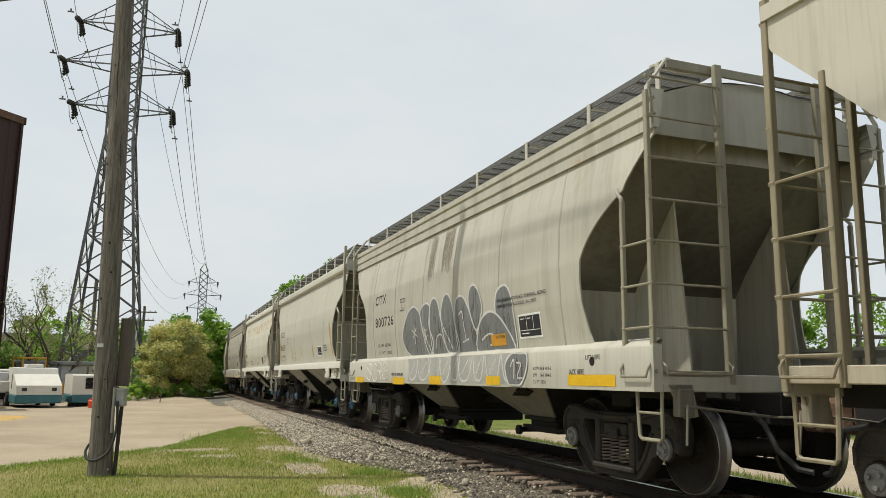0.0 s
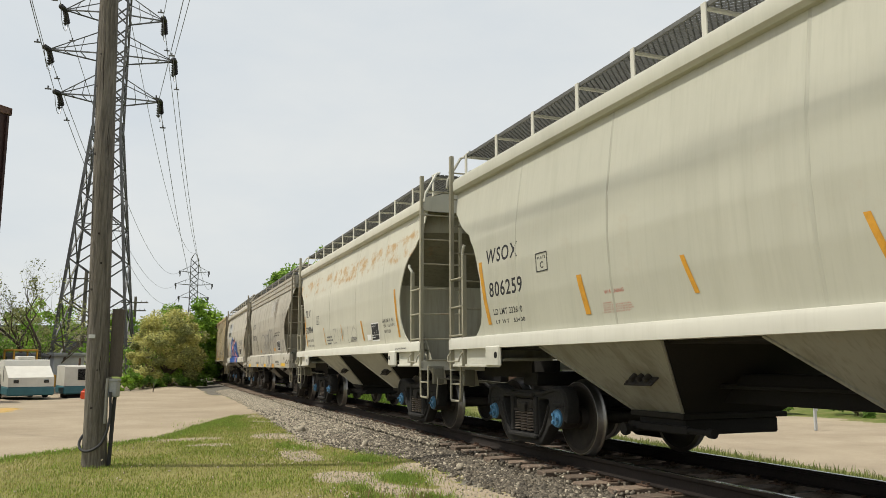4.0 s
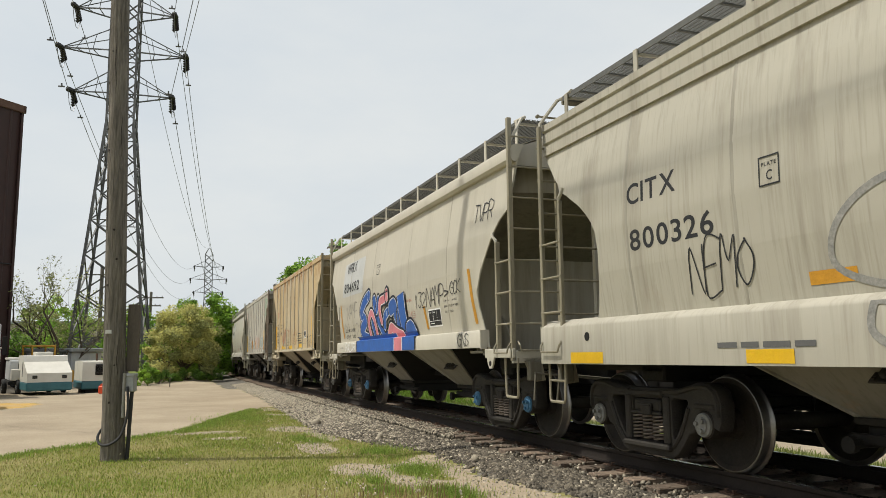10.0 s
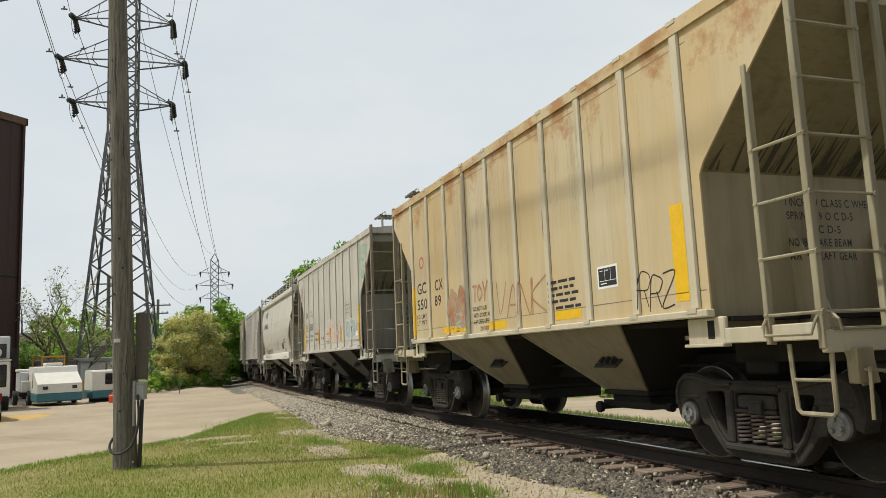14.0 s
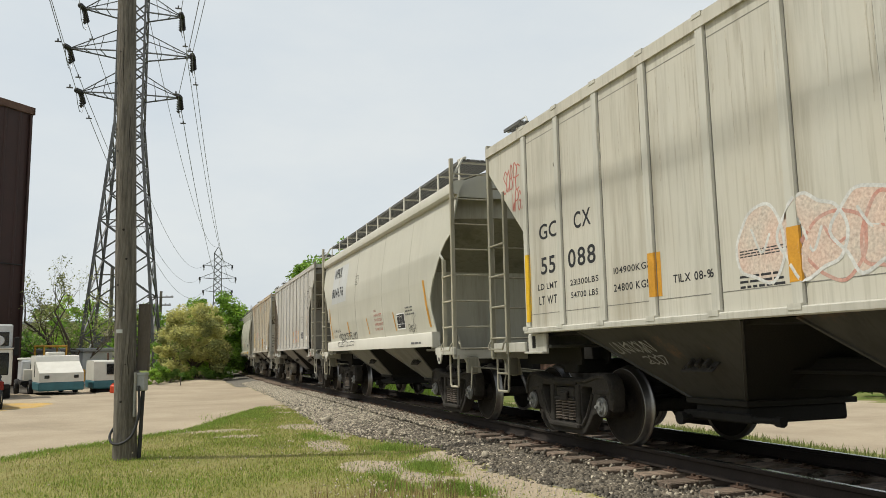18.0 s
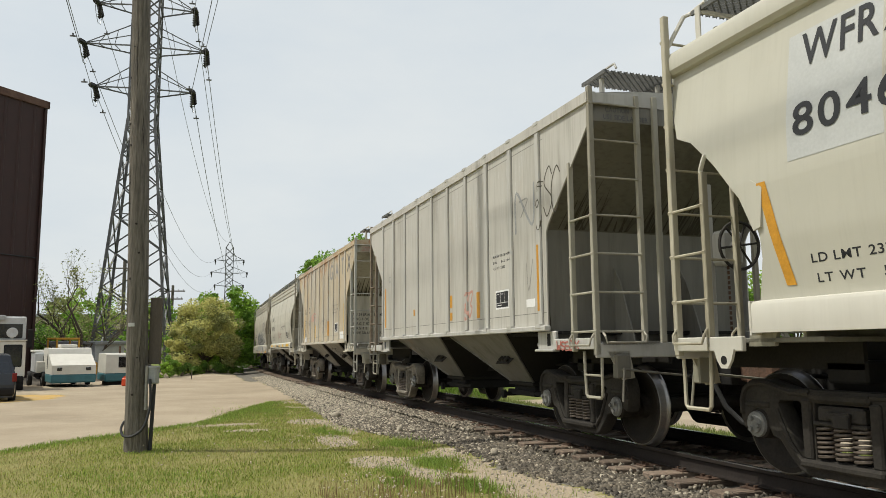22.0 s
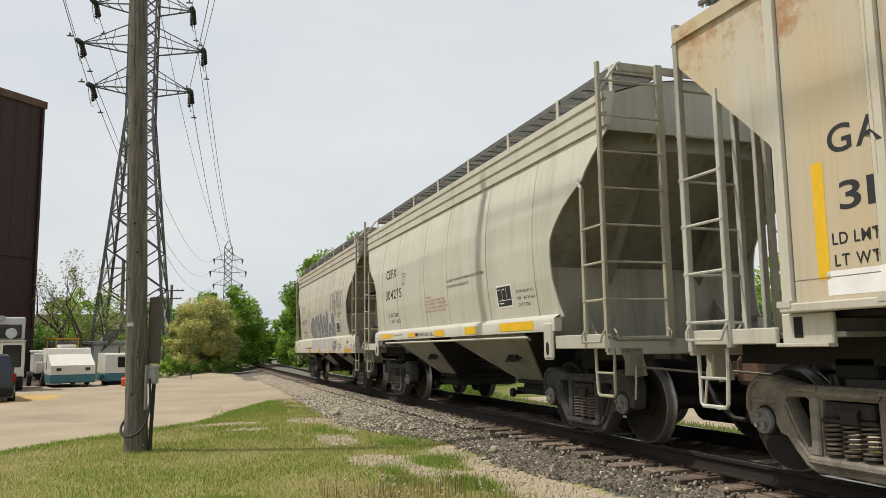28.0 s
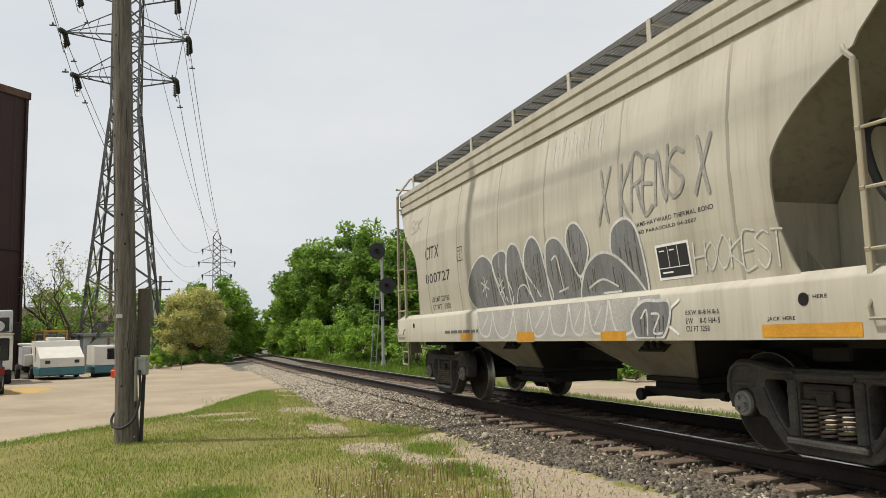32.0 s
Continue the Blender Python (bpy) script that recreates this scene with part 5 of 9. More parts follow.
        k.tube([(5.76, 0.18, 2.32), (5.75, 0.18 + 0.27 * math.cos(a + 0.15), 2.32 + 0.27 * math.sin(a + 0.15))], 0.014, 5)
        part("spoke", k, M_TRUCK, h)
    k = Mesh()
    for i in range(14):
        k.cyl((5.55, 0.18, 2.10 - i * 0.06), (5.55, 0.18, 2.06 - i * 0.06), 0.016, 5)
    part("chain", k, M_RUSTY, h)

# ---- the train: paint, trucks and place of every car ----
PROTO = {q: prototype(q) for q in STYLES}
CARS = [
    # style, body colour, trim colour, rust, grime, tan, bearing caps, truck tone, hand brake in front, label
    ("rib", (0.48, 0.45, 0.385), (0.40, 0.36, 0.28), 0.4, 0.6, 0.0, "grey", "brown", False, "leading beige hopper car with a rust-stained end"),
    ("flow", (0.43, 0.415, 0.355), None, 0.25, 0.55, 0.0, "grey", "dark", False, "grey-beige curved-side hopper car with grey bubble graffiti"),
    ("sill", (0.435, 0.43, 0.362), (0.54, 0.53, 0.47), 0.12, 0.40, 0.0, "blue", "black", False, "clean pale grey curved-side hopper car with amber stripes"),
    ("sill", (0.52, 0.51, 0.43), (0.58, 0.57, 0.50), 0.85, 0.35, 0.0, "blue", "black", True, "cream hopper car with orange rust patches along the top"),
    ("flow", (0.40, 0.377, 0.317), None, 0.10, 0.80, 0.0, "grey", "dark", False, "dirty beige hopper car with outlined bubble graffiti"),
    ("wedge", (0.47, 0.44, 0.37), (0.50, 0.47, 0.40), 0.05, 0.40, 0.0, "blue", "dark", True, "beige hopper car with blue and pink graffiti piece"),
    ("rib", (0.50, 0.43, 0.30), (0.50, 0.46, 0.36), 0.8, 0.55, 0.75, "grey", "brown", False, "tan rust-washed ribbed hopper car with yellow tape"),
    ("rib", (0.475, 0.463, 0.412), (0.48, 0.47, 0.42), 0.15, 0.85, 0.12, "grey", "brown", False, "light grey ribbed hopper car with faded graffiti"),
    ("wedge", (0.46, 0.446, 0.382), (0.54, 0.52, 0.46), 0.05, 0.30, 0.0, "grey", "brown", False, "clean off-white curved-side hopper car with black tag"),
    ("rib", (0.468, 0.452, 0.412), (0.46, 0.45, 0.42), 0.18, 0.8, 0.0, "grey", "tan", True, "whitish grey ribbed hopper car with faded tags"),
    ("rib", (0.47, 0.45, 0.39), (0.50, 0.48, 0.42), 0.80, 0.55, 0.55, "grey", "brown", True, "grey ribbed hopper car heavily stained with rust"),
    ("ledge", (0.485, 0.472, 0.405), (0.45, 0.435, 0.38), 0.12, 0.40, 0.0, "grey", "grey", False, "pale cream curved-side hopper car with yellow sill tape"),
    ("flow", (0.44, 0.415, 0.35), None, 0.20, 0.55, 0.0, "grey", "grey", True, "last grey-beige hopper car with grey bubble graffiti"),
]
FIRST, PITCH = -11.99, 12.68
SLACK = {0: 0.15, 2: 0.17, 3: 0.17, 4: 0.06, 5: 0.20, 6: 0.29, 7: 0.22, 8: 0.07, 9: 0.02}     # play in the couplers


def start_of(i):
    """Place of car i's middle when the clip begins."""
    return FIRST - PITCH * (i - 1) + SLACK.get(i, 0.0)


BAYTONE = (0.6, 0.5, 0.62, 0.85, 0.5, 0.55, 0.5, 0.11, 0.45, 0.42, 0.60, 0.5, 0.5)     # share of body colour each car's bays keep, after underside shade and grime
ENDTONE = {7: 0.36, 8: 0.70, 9: 0.36, 10: 0.86}     # share of body colour left on some ends, after shade and grime
TRAIN, SHADES = [], []
for i, (style, base, trim, rust, grime, tan, cap, tone, brake, label) in enumerate(CARS):
    car = PROTO[style] if style not in [c[0] for c in CARS[:i]] else None
    first_of = car is not None
    if not first_of:
        car = copy_thing(PROTO[style], Matrix())
    grime = grime * (0.55 if style in ("sill", "wedge") else 1.0)
    body = paint("car_paint", base, rust, grime, i * 1.37, tan=tan, high=0.5 if i in (6, 10) else 0.0, band=i == 3,
                 rust_col=(0.40, 0.235, 0.075) if i == 3 else (0.33, 0.15, 0.045))
    pale = paint("trim_paint", trim or base, rust * 0.7, grime * 0.8, i * 2.11 + 5, tan=tan * 0.3)
    # slope sheets: body paint darkened, recess shade and grime in one tone
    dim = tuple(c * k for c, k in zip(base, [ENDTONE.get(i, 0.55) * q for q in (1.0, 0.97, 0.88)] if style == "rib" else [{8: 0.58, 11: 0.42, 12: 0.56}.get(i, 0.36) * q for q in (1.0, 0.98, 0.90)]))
    end_shade = paint("shaded_grimy_end_paint", dim, rust * 0.6, 0.95, i * 1.7 + 9)
    # upright panels and bulkheads: same paint, less of the shade mixed in
    web = paint("toned_bulkhead_paint", tuple(c * q * (0.92 if style == "flow" else 1.25 * ENDTONE.get(i, 0.55)) for c, q in zip(base, (1.0, 0.98, 0.92))), rust * 0.5, 0.8, i * 1.9 + 4)
    rail = paint("grimy_ladder_paint", tuple(c * (0.95 if i == 10 else 0.80 if i in (8, 9, 11, 12) else 0.62) * q for c, q in zip(trim or base, (0.93, 0.95, 0.97) if i == 10 else (1.0, 0.96, 0.84))), rust * 0.7, 0.9, i * 1.3 + 7)
    # bays and end decks: underside shade is mixed into the paint, plus grime
    bay = paint("shaded_grimy_bay_paint", tuple(c * BAYTONE[i] for c in base), 0.3, 0.95, i * 2.3 + 1)
    # seam dirt; on ribbed cars the tone also paints the posts' edge shadow
    seam = paint("seam_dirt_and_edge_shade", tuple(c * (0.93 if style in ("sill", "wedge") else 0.40 if style == "rib" else 0.79) for c in base), rust * 0.5, 0.8, i * 1.1 + 3)
    TRAIN.append((car, body, pale, style))
    SHADES.append({"PAINT": body, "PALE": pale, "END": end_shade, "SEAM": seam, "BAY": bay, "WEB": web, "RAIL": rail})
    tagged(car, label, "hopper car", "train of hopper cars")
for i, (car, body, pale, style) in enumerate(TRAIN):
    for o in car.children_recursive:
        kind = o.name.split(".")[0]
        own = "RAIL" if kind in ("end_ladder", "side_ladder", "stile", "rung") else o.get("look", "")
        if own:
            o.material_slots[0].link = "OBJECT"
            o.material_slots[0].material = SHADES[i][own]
    for o in car.children_recursive:
        if "look" in o.keys():
            del o["look"]
    c = CARS[i]
    for x in (-TRUCK_AT[c[0]], TRUCK_AT[c[0]]):
        truck(car, i, x, c[6], "tan" if i in (9, 10) and x < 0 else "brown" if i in (9, 10) else c[7])
    if c[8]:
        brake_wheel(car, pale)
# the ladder at the back of the whitish ribbed car has rusted brown; a filling hose hangs in the last car's end
M_LADDER = mat("rusted_brown_ladder", (0.16, 0.115, 0.075), 0.85, var=0.5, scale=6, tint=(0.32, 0.29, 0.24), bump=0.2)
for o in TRAIN[9][0].children_recursive + TRAIN[7][0].children_recursive:
    front = sum(q[0] for q in o.bound_box) > 0
    if o.name.split(".")[0] in ("end_ladder", "side_ladder", "stile", "rung") and front == (o.parent in (TRAIN[7][0],) or o.parent.parent is TRAIN[7][0]):
        o.material_slots[0].material = M_LADDER
k = Mesh()
k.tube(smooth_path([(5.0, -0.5, 2.62), (4.95, -0.9, 2.68), (5.0, -1.1, 2.5), (5.15, -1.15, 2.1), (5.4, -1.1, 1.85), (5.7, -1.0, 1.7), (5.8, -0.6, 1.4)]), 0.035, 8)
part("brake_hose", k, M_RUBBER, TRAIN[12][0], "black rubber hose")
k = Mesh()
k.cyl((5.05, -0.55, 2.62), (5.4, -0.55, 2.62), 0.17, 14)
k.box((5.0, -0.75, 2.40), (5.12, -0.35, 2.84), 0.02)
part("brake_cylinder", k, M_UNDER, TRAIN[12][0])

# ---- lettering, tape and graffiti on the sides of the cars ----
G_GREY = mat("grey_sprayed_fill", (0.10, 0.105, 0.11), 0.7, var=0.6, scale=3, tint=(0.21, 0.212, 0.21), bump=0.0, stretch=(5, 5, 0.7))
G_WASH = mat("thin_pale_grey_spray", (0.30, 0.305, 0.30), 0.7, var=0.5, scale=4, tint=(0.19, 0.195, 0.20), bump=0.0)
G_THIN = mat("very_thin_grey_spray", (0.36, 0.352, 0.325), 0.7, var=0.5, scale=1.6, tint=(0.27, 0.27, 0.26), bump=0.0, stretch=(2, 2, 0.8))
G_SOOT = mat("black_grime_run", (0.055, 0.048, 0.036), 0.9, var=0.5, scale=7, tint=(0.10, 0.09, 0.07), bump=0.0)
G_PENCIL = mat("thin_grey_spray_line", (0.17, 0.17, 0.165), 0.75, var=0.5, scale=9, tint=(0.34, 0.33, 0.30), bump=0.0)
G_RUN = mat("faint_brown_run_mark", (0.42, 0.392, 0.328), 0.8, var=0.4, scale=9, tint=(0.34, 0.31, 0.25), bump=0.0)
G_RUSTRUN = mat("rusty_run_mark", (0.36, 0.27, 0.16), 0.8, var=0.5, scale=7, tint=(0.42, 0.36, 0.26), bump=0.0)
G_DIRT = mat("dark_drip_stain", (0.20, 0.17, 0.13), 0.8, var=0.5, scale=9, tint=(0.33, 0.30, 0.25), bump=0.0)
G_PATCH = mat("fresh_pale_grey_paint_patch", (0.47, 0.48, 0.47), 0.5, var=0.12, scale=2, bump=0.0)
G_FADE = mat("faded_lettering", (0.28, 0.28, 0.27), 0.7, var=0.4, scale=9, bump=0.0)
G_RUSTTAG = mat("brown_spray_paint", (0.25, 0.10, 0.05), 0.7, var=0.5, scale=6, tint=(0.45, 0.33, 0.2), bump=0.0)
G_REDTAG = mat("faded_red_spray_paint", (0.40, 0.17, 0.13), 0.7, var=0.5, scale=6, tint=(0.45, 0.38, 0.33), bump=0.0)
G_PINKTAG = mat("faded_pink_spray_paint", (0.50, 0.20, 0.19), 0.7, var=0.5, scale=6, tint=(0.5, 0.38, 0.3), bump=0.0)
G_GREENTAG = mat("green_spray_paint", (0.06, 0.33, 0.17), 0.7, var=0.4, scale=6, tint=(0.3, 0.4, 0.3), bump=0.0)
G_BLUSH = mat("thin_salmon_spray", (0.46, 0.335, 0.275), 0.7, var=0.6, scale=3, tint=(0.47, 0.44, 0.38), bump=0.0)
G_TEAL = mat("teal_spray_paint", (0.17, 0.27, 0.285), 0.7, var=0.5, scale=6, tint=(0.4, 0.42, 0.4), bump=0.0)
G_BLUE = mat("bright_blue_spray_paint", (0.025, 0.115, 0.42), 0.5, var=0.3, scale=4, tint=(0.04, 0.08, 0.22), bump=0.0)
G_NAVY = mat("dark_navy_spray_paint", (0.012, 0.016, 0.03), 0.6, var=0.2, scale=4, bump=0.0)
G_PINK = mat("pink_spray_paint", (0.62, 0.21, 0.25), 0.5, var=0.25, scale=4, bump=0.0)
G_LINE = mat("weathered_white_spray_line", (0.55, 0.55, 0.53), 0.7, var=0.35, scale=5, tint=(0.35, 0.35, 0.34), bump=0.0)


def on_skin(i, x, z, off=0.004):
    style = TRAIN[i][3]
    x -= SLACK.get(i, 0.0)
    if style == "rib":
        x, z = x + 0.19, z - 0.02 * (z - 1.3)
        y, off = 1.57, off * 0.3
        if min(abs(x - q) for q in RIBS) < 0.064 and z < 4.1:
            y = 1.594
    else:
        y = skin(style, z)
    return (x, -(y + off), z)


def pin(name, i, k, m, label=""):
    return part(name, k, m, TRAIN[i][0], label)


def decal(i, x0, z0, x1, z1, m, name="tape_mark", off=0.004):
    k = Mesh()
    n = max(1, int((z1 - z0) / 0.06))
    off = 0.0025 if m is G_PATCH else off
    if TRAIN[i][3] == "rib":
        off += 0.001
    xs = [x0, x1]
    if TRAIN[i][3] == "rib":
        edges = [q + SLACK.get(i, 0.0) - 0.19 + d for q in RIBS for d in (-0.068, -0.060, 0.060, 0.068)]
        xs = sorted([x0, x1] + [q for q in edges if x0 < q < x1])
    k.grid([[on_skin(i, x, z0 + (z1 - z0) * j / n, off) for x in xs] for j in range(n + 1)])
    return pin(name, i, k, m)


def stripe(i, x0, z0, x1, z1, w, m):
    k = Mesh()
    z1 = max(z1, 1.61) if TRAIN[i][3] in ("sill", "wedge") else z1
    n = 8
    k.grid([[on_skin(i, x0 + (x1 - x0) * j / n + s * w / 2, z0 + (z1 - z0) * j / n, 0.005) for s in (-1, 1)] for j in range(n + 1)])
    return pin("reflective_stripe", i, k, m)


def lettering(i, text, x0, z0, x1, z1, m, tall=0.0, off=0.0046):
    """A line of block letters that fills the box on the side."""
    h = tall or max(z1 - z0, 0.8 * (x1 - x0) / max(1, len(text)))
    lines, at = [], 0.0
    for c in text:
        if c == " ":
            at += 0.35
            continue
        verts, faces, wide = GLYPHS[c]
        lines.append((at, verts, faces))
        at += wide + 0.11
    sx, sz = (x1 - x0) / (at - 0.11), h / 0.72
    if off < 0.005 and not any(z0 - 0.01 < q < z0 + h + 0.01 for q, _ in STYLES[TRAIN[i][3]]["w"]):
        off = 0.0016          # on a flat strake the paint lies close
    elif off < 0.005:
        off = 0.0078
    k = Mesh()
    for o, verts, faces in lines:
        k.add([on_skin(i, x0 + (o + x) * sx, z0 + z * sz, max(off, 0.0065) if TRAIN[i][3] == "rib" else off) for x, z in verts], faces)
        if h >= 0.15:
            pin("letter", i, k, m)
            k = Mesh()
    if h < 0.15:
        tagged(pin("lettering", i, k, m), kind="stuff")


def end_lettering(i, text, x, y0, z0, y1, h, m):
    """A line of block letters on the front end of a car."""
    at, k = 0.0, Mesh()
    wide = sum(0.35 if c == " " else GLYPHS[c][2] + 0.11 for c in text) - 0.11
    s = (y1 - y0) / wide
    for c in text:
        if c == " ":
            at += 0.35
            continue
        verts, faces, w = GLYPHS[c]
        k.add([(x, y0 + (at + a) * s, z0 + b * h / 0.72) for a, b in verts], faces)
        at += w + 0.11
    return tagged(pin("lettering", i, k, m), kind="stuff")


def bars(i, n, x0, z0, x1, z1, m):
    """Lines of small print as plain bars."""
    r = random.Random(i * 31 + int(x0 * 100))
    k = Mesh()
    p = (z1 - z0) / n if n > 1 else max(0.05, min(0.10, z1 - z0))
    for j in range(n):
        z = z1 - p * (j + 0.85)
        x, e = x0, x1 - (x1 - x0) * r.uniform(0, 0.25)
        while x < e - 0.03:
            w = min(e - x, r.uniform(0.8, 3.0) * p)
            k.add([on_skin(i, a, b, 0.005) for a, b in ((x, z), (x + w, z), (x + w, z + p * 0.46), (x, z + p * 0.46))], [(0, 1, 2, 3)])
            x += w + p * 0.45
    return tagged(pin("small_print", i, k, m), kind="stuff")


def frame_lines(i, x0, z0, x1, z1, w, m, name):
    k = Mesh()
    for a, b, c, d in ((x0, z0, x1, z0 + w), (x0, z1 - w, x1, z1), (x0, z0, x0 + w, z1), (x1 - w, z0, x1, z1)):
        k.add([on_skin(i, p, q, 0.005) for p, q in ((a, b), (c, b), (c, d), (a, d))], [(0, 1, 2, 3)])
    return pin(name, i, k, m)


def plate_mark(i, x0, z0, x1, z1):
    frame_lines(i, x0, z0, x1, z1, 0.012, M_BLACK, "plate_frame")
    w, h = x1 - x0, z1 - z0
    lettering(i, "PLATE", x0 + 0.15 * w, z0 + 0.66 * h, x1 - 0.15 * w, z0 + 0.80 * h, M_BLACK)
    lettering(i, "C", x0 + 0.36 * w, z0 + 0.18 * h, x1 - 0.36 * w, z0 + 0.52 * h, M_BLACK)


def stencil_panel(i, x0, z0, x1, z1):
    """Black maintenance stencil with pale rules and blocks."""
    decal(i, x0 - 0.025, z0 - 0.025, x1 + 0.025, z1 + 0.025, M_WHITE, "stencil_border", 0.003)
    decal(i, x0, z0, x1, z1, M_BLACK, "stencil_panel", 0.005)
    w, h = x1 - x0, z1 - z0
    for a, b, c, d in ((0.36, 0.30, 0.375, 0.97), (0.68, 0.30, 0.695, 0.97), (0.03, 0.28, 0.97, 0.31), (0.08, 0.84, 0.26, 0.88), (0.42, 0.84, 0.58, 0.88), (0.10, 0.12, 0.45, 0.17)):
        decal(i, x0 + a * w, z0 + b * h, x0 + c * w, z0 + d * h, M_WHITE, "stencil_rule", 0.008)


def smooth_line(pts, n=7, closed=False):
    out, m = [], len(pts)
    for j in range(m if closed else m - 1):
        p = [Vector(pts[(j + q) % m]) if closed else Vector(pts[max(0, min(m - 1, j + q))]) for q in (-1, 0, 1, 2)]
        for s in range(n):
            f = s / n
            out.append(p[1] + 0.5 * f * (p[2] - p[0] + f * (2 * p[0] - 5 * p[1] + 4 * p[2] - p[3] + f * (3 * (p[1] - p[2]) + p[3] - p[0]))))
    out.append(Vector(pts[0] if closed else pts[-1]))
    return out


def ribbon(k, i, pts, w, off, caps=True, lo=0.0, hi=9.0, place=None):
    """A sprayed line of even width along points on the side."""
    row, flatoff, last, put = [], off, None, place or on_skin
    for j, p in enumerate(pts):
        off = flatoff + 0.00025 * j / len(pts)
        d = pts[min(j + 1, len(pts) - 1)] - pts[max(j - 1, 0)]
        d = d.normalized() if d.length > 1e-6 else Vector((1, 0))
        s = Vector((-d.y, d.x)) * w / 2
        edge = [p - s, p + s]
        if last:                                # the inner edge of a tight bend stays put instead of folding back
            edge = [b if (b - a).dot(d) > 1e-4 else a + d * 1e-4 for a, b in zip(last, edge)]
        last = edge
        row.append([put(i, q.x, min(hi, max(lo, q.y)), off) for q in edge])
    k.grid(row)
    if caps:
        for e, p in enumerate((pts[0], pts[-1])):
            off = flatoff - 0.0001 + 0.0005 * e
            k.add([put(i, p.x + w / 2 * math.cos(a), min(hi, max(lo, p.y + w / 2 * math.sin(a))), off) for a in [0.7854 * q for q in range(8)]], [tuple(range(8))])


# strokes of sprayed capitals on a grid five wide and seven high
STROKES = {
    "A": "00 26 40|12 32", "B": "00 06 26 35 34 23 03|23 42 41 30 00", "C": "45 26 04 02 20 41", "D": "00 06 26 44 42 20 00", "E": "46 06 00 40|03 33", "F": "46 06 00|03 33",
    "G": "45 26 04 02 20 41 43 23", "H": "06 00|46 40|03 43", "I": "26 20", "J": "46 42 30 10 02", "Q": "26 04 02 20 42 44 26|31 40", "K": "06 00|46 03 40", "L": "06 00 40", "M": "00 06 23 46 40", "N": "00 06 40 46",
    "O": "26 04 02 20 42 44 26", "P": "00 06 36 45 44 33 03", "R": "00 06 36 45 44 33 03|23 40", "S": "45 26 05 04 42 41 20 01", "T": "06 46|26 20", "U": "06 01 20 41 46",
    "V": "06 20 46", "W": "06 10 23 30 46", "X": "06 40|46 00", "Y": "06 23 46|23 20", "Z": "06 46 00 40", "0": "26 04 02 20 42 44 26", "1": "14 26 20", "2": "05 26 45 43 00 40",
    "3": "06 46 23 42 20 01", "4": "30 36 02 42", "5": "46 06 04 33 41 20 01", "6": "45 26 04 02 20 41 23 03", "7": "06 46 10", "8": "26 05 41 20 01 45 26", "9": "44 23 05 26 45 30", "!": "26 22|21 20", ">": "04 43 02",
}


def tag(i, text, x0, z0, x1, z1, m, w, seed, place=None, lean=0.12):
    """A word sprayed by hand in one go: leaning, uneven capitals."""
    r = random.Random(seed)
    k, n = Mesh(), len(text)
    for j, c in enumerate(text):
        if c == " ":
            continue
        a, b = x0 + (x1 - x0) * j / n, x0 + (x1 - x0) * (j + 0.86 + r.uniform(-0.05, 0.12)) / n
        lo, hi = z0 + (z1 - z0) * r.uniform(-0.06, 0.10), z1 + (z1 - z0) * r.uniform(-0.10, 0.06)
        for line in STROKES[c].split("|"):
            pts = [(int(q[0]) / 4 + r.uniform(-0.07, 0.07), int(q[1]) / 6 + r.uniform(-0.05, 0.05)) for q in line.split()]
            pts = [(a + (b - a) * p + lean * (hi - lo) * q, lo + (hi - lo) * q) for p, q in pts]
            ribbon(k, i, smooth_line(pts, 6), w * r.uniform(0.85, 1.15), 0.007, place=place)
    return tagged(pin("graffiti_tag", i, k, m), kind="stuff")


def on_bay(i, x, z, off):
    """A point on the sloping side sheet of a discharge bay."""
    f = (1.30 - z) / 0.70
    return (x - SLACK.get(i, 0.0), -1.48 + 0.82 * f - off * 1.6, z - off)


def throw_up(i, x0, z0, x1, z1, fill, line, seed, place=None):
    """A quick rounded piece: thin wash of colour under loose outlines."""
    r = random.Random(seed)
    kf, kl = Mesh(), Mesh()
    n = max(2, round((x1 - x0) / 0.45))
    put = place or on_skin
    for j in range(n):
        cx, cz, rx, rz = x0 + (x1 - x0) * (j + 0.5) / n, (z0 + z1) / 2, (x1 - x0) / n * 0.62, (z1 - z0) / 2
        pts = [(cx + rx * r.uniform(0.75, 1.1) * math.cos(a), cz + rz * r.uniform(0.75, 1.05) * math.sin(a)) for a in [0.6283 * q for q in range(10)]]
        out = smooth_line(pts, 4, True)
        if fill:
            kf.add([put(i, cx, cz, 0.0042 + 0.0004 * j)] + [put(i, q.x, q.y, 0.0042 + 0.0004 * j) for q in out[:-1]], [(0, q + 1, (q + 1) % (len(out) - 1) + 1) for q in range(len(out) - 1)])
        ribbon(kl, i, out, 0.028, 0.0075 + 0.0005 * j, False, place=place)
        ribbon(kl, i, smooth_line([(cx - rx * 0.3, cz + rz * 0.4), (cx, cz - rz * r.uniform(0, 0.4)), (cx + rx * 0.3, cz + rz * r.uniform(0, 0.4))], 5), 0.024, 0.0078 + 0.0005 * j, True, place=place)
    if fill:
        tagged(pin("graffiti_fill", i, kf, fill), kind="stuff")
    tagged(pin("graffiti_outline", i, kl, line), kind="stuff")


def bubbles(i, blobs, line, width, on_sill=False):
    """Overlapping bubble outlines (middle, half sizes), each one sprayed over the one before it."""
    edge = STYLES[TRAIN[i][3]]["sill"][1]
    lo, hi = (1.05, edge - 0.01) if on_sill else (edge + 0.03, 9.0)
    kl = Mesh()
    r = random.Random(i * 7 + len(blobs))
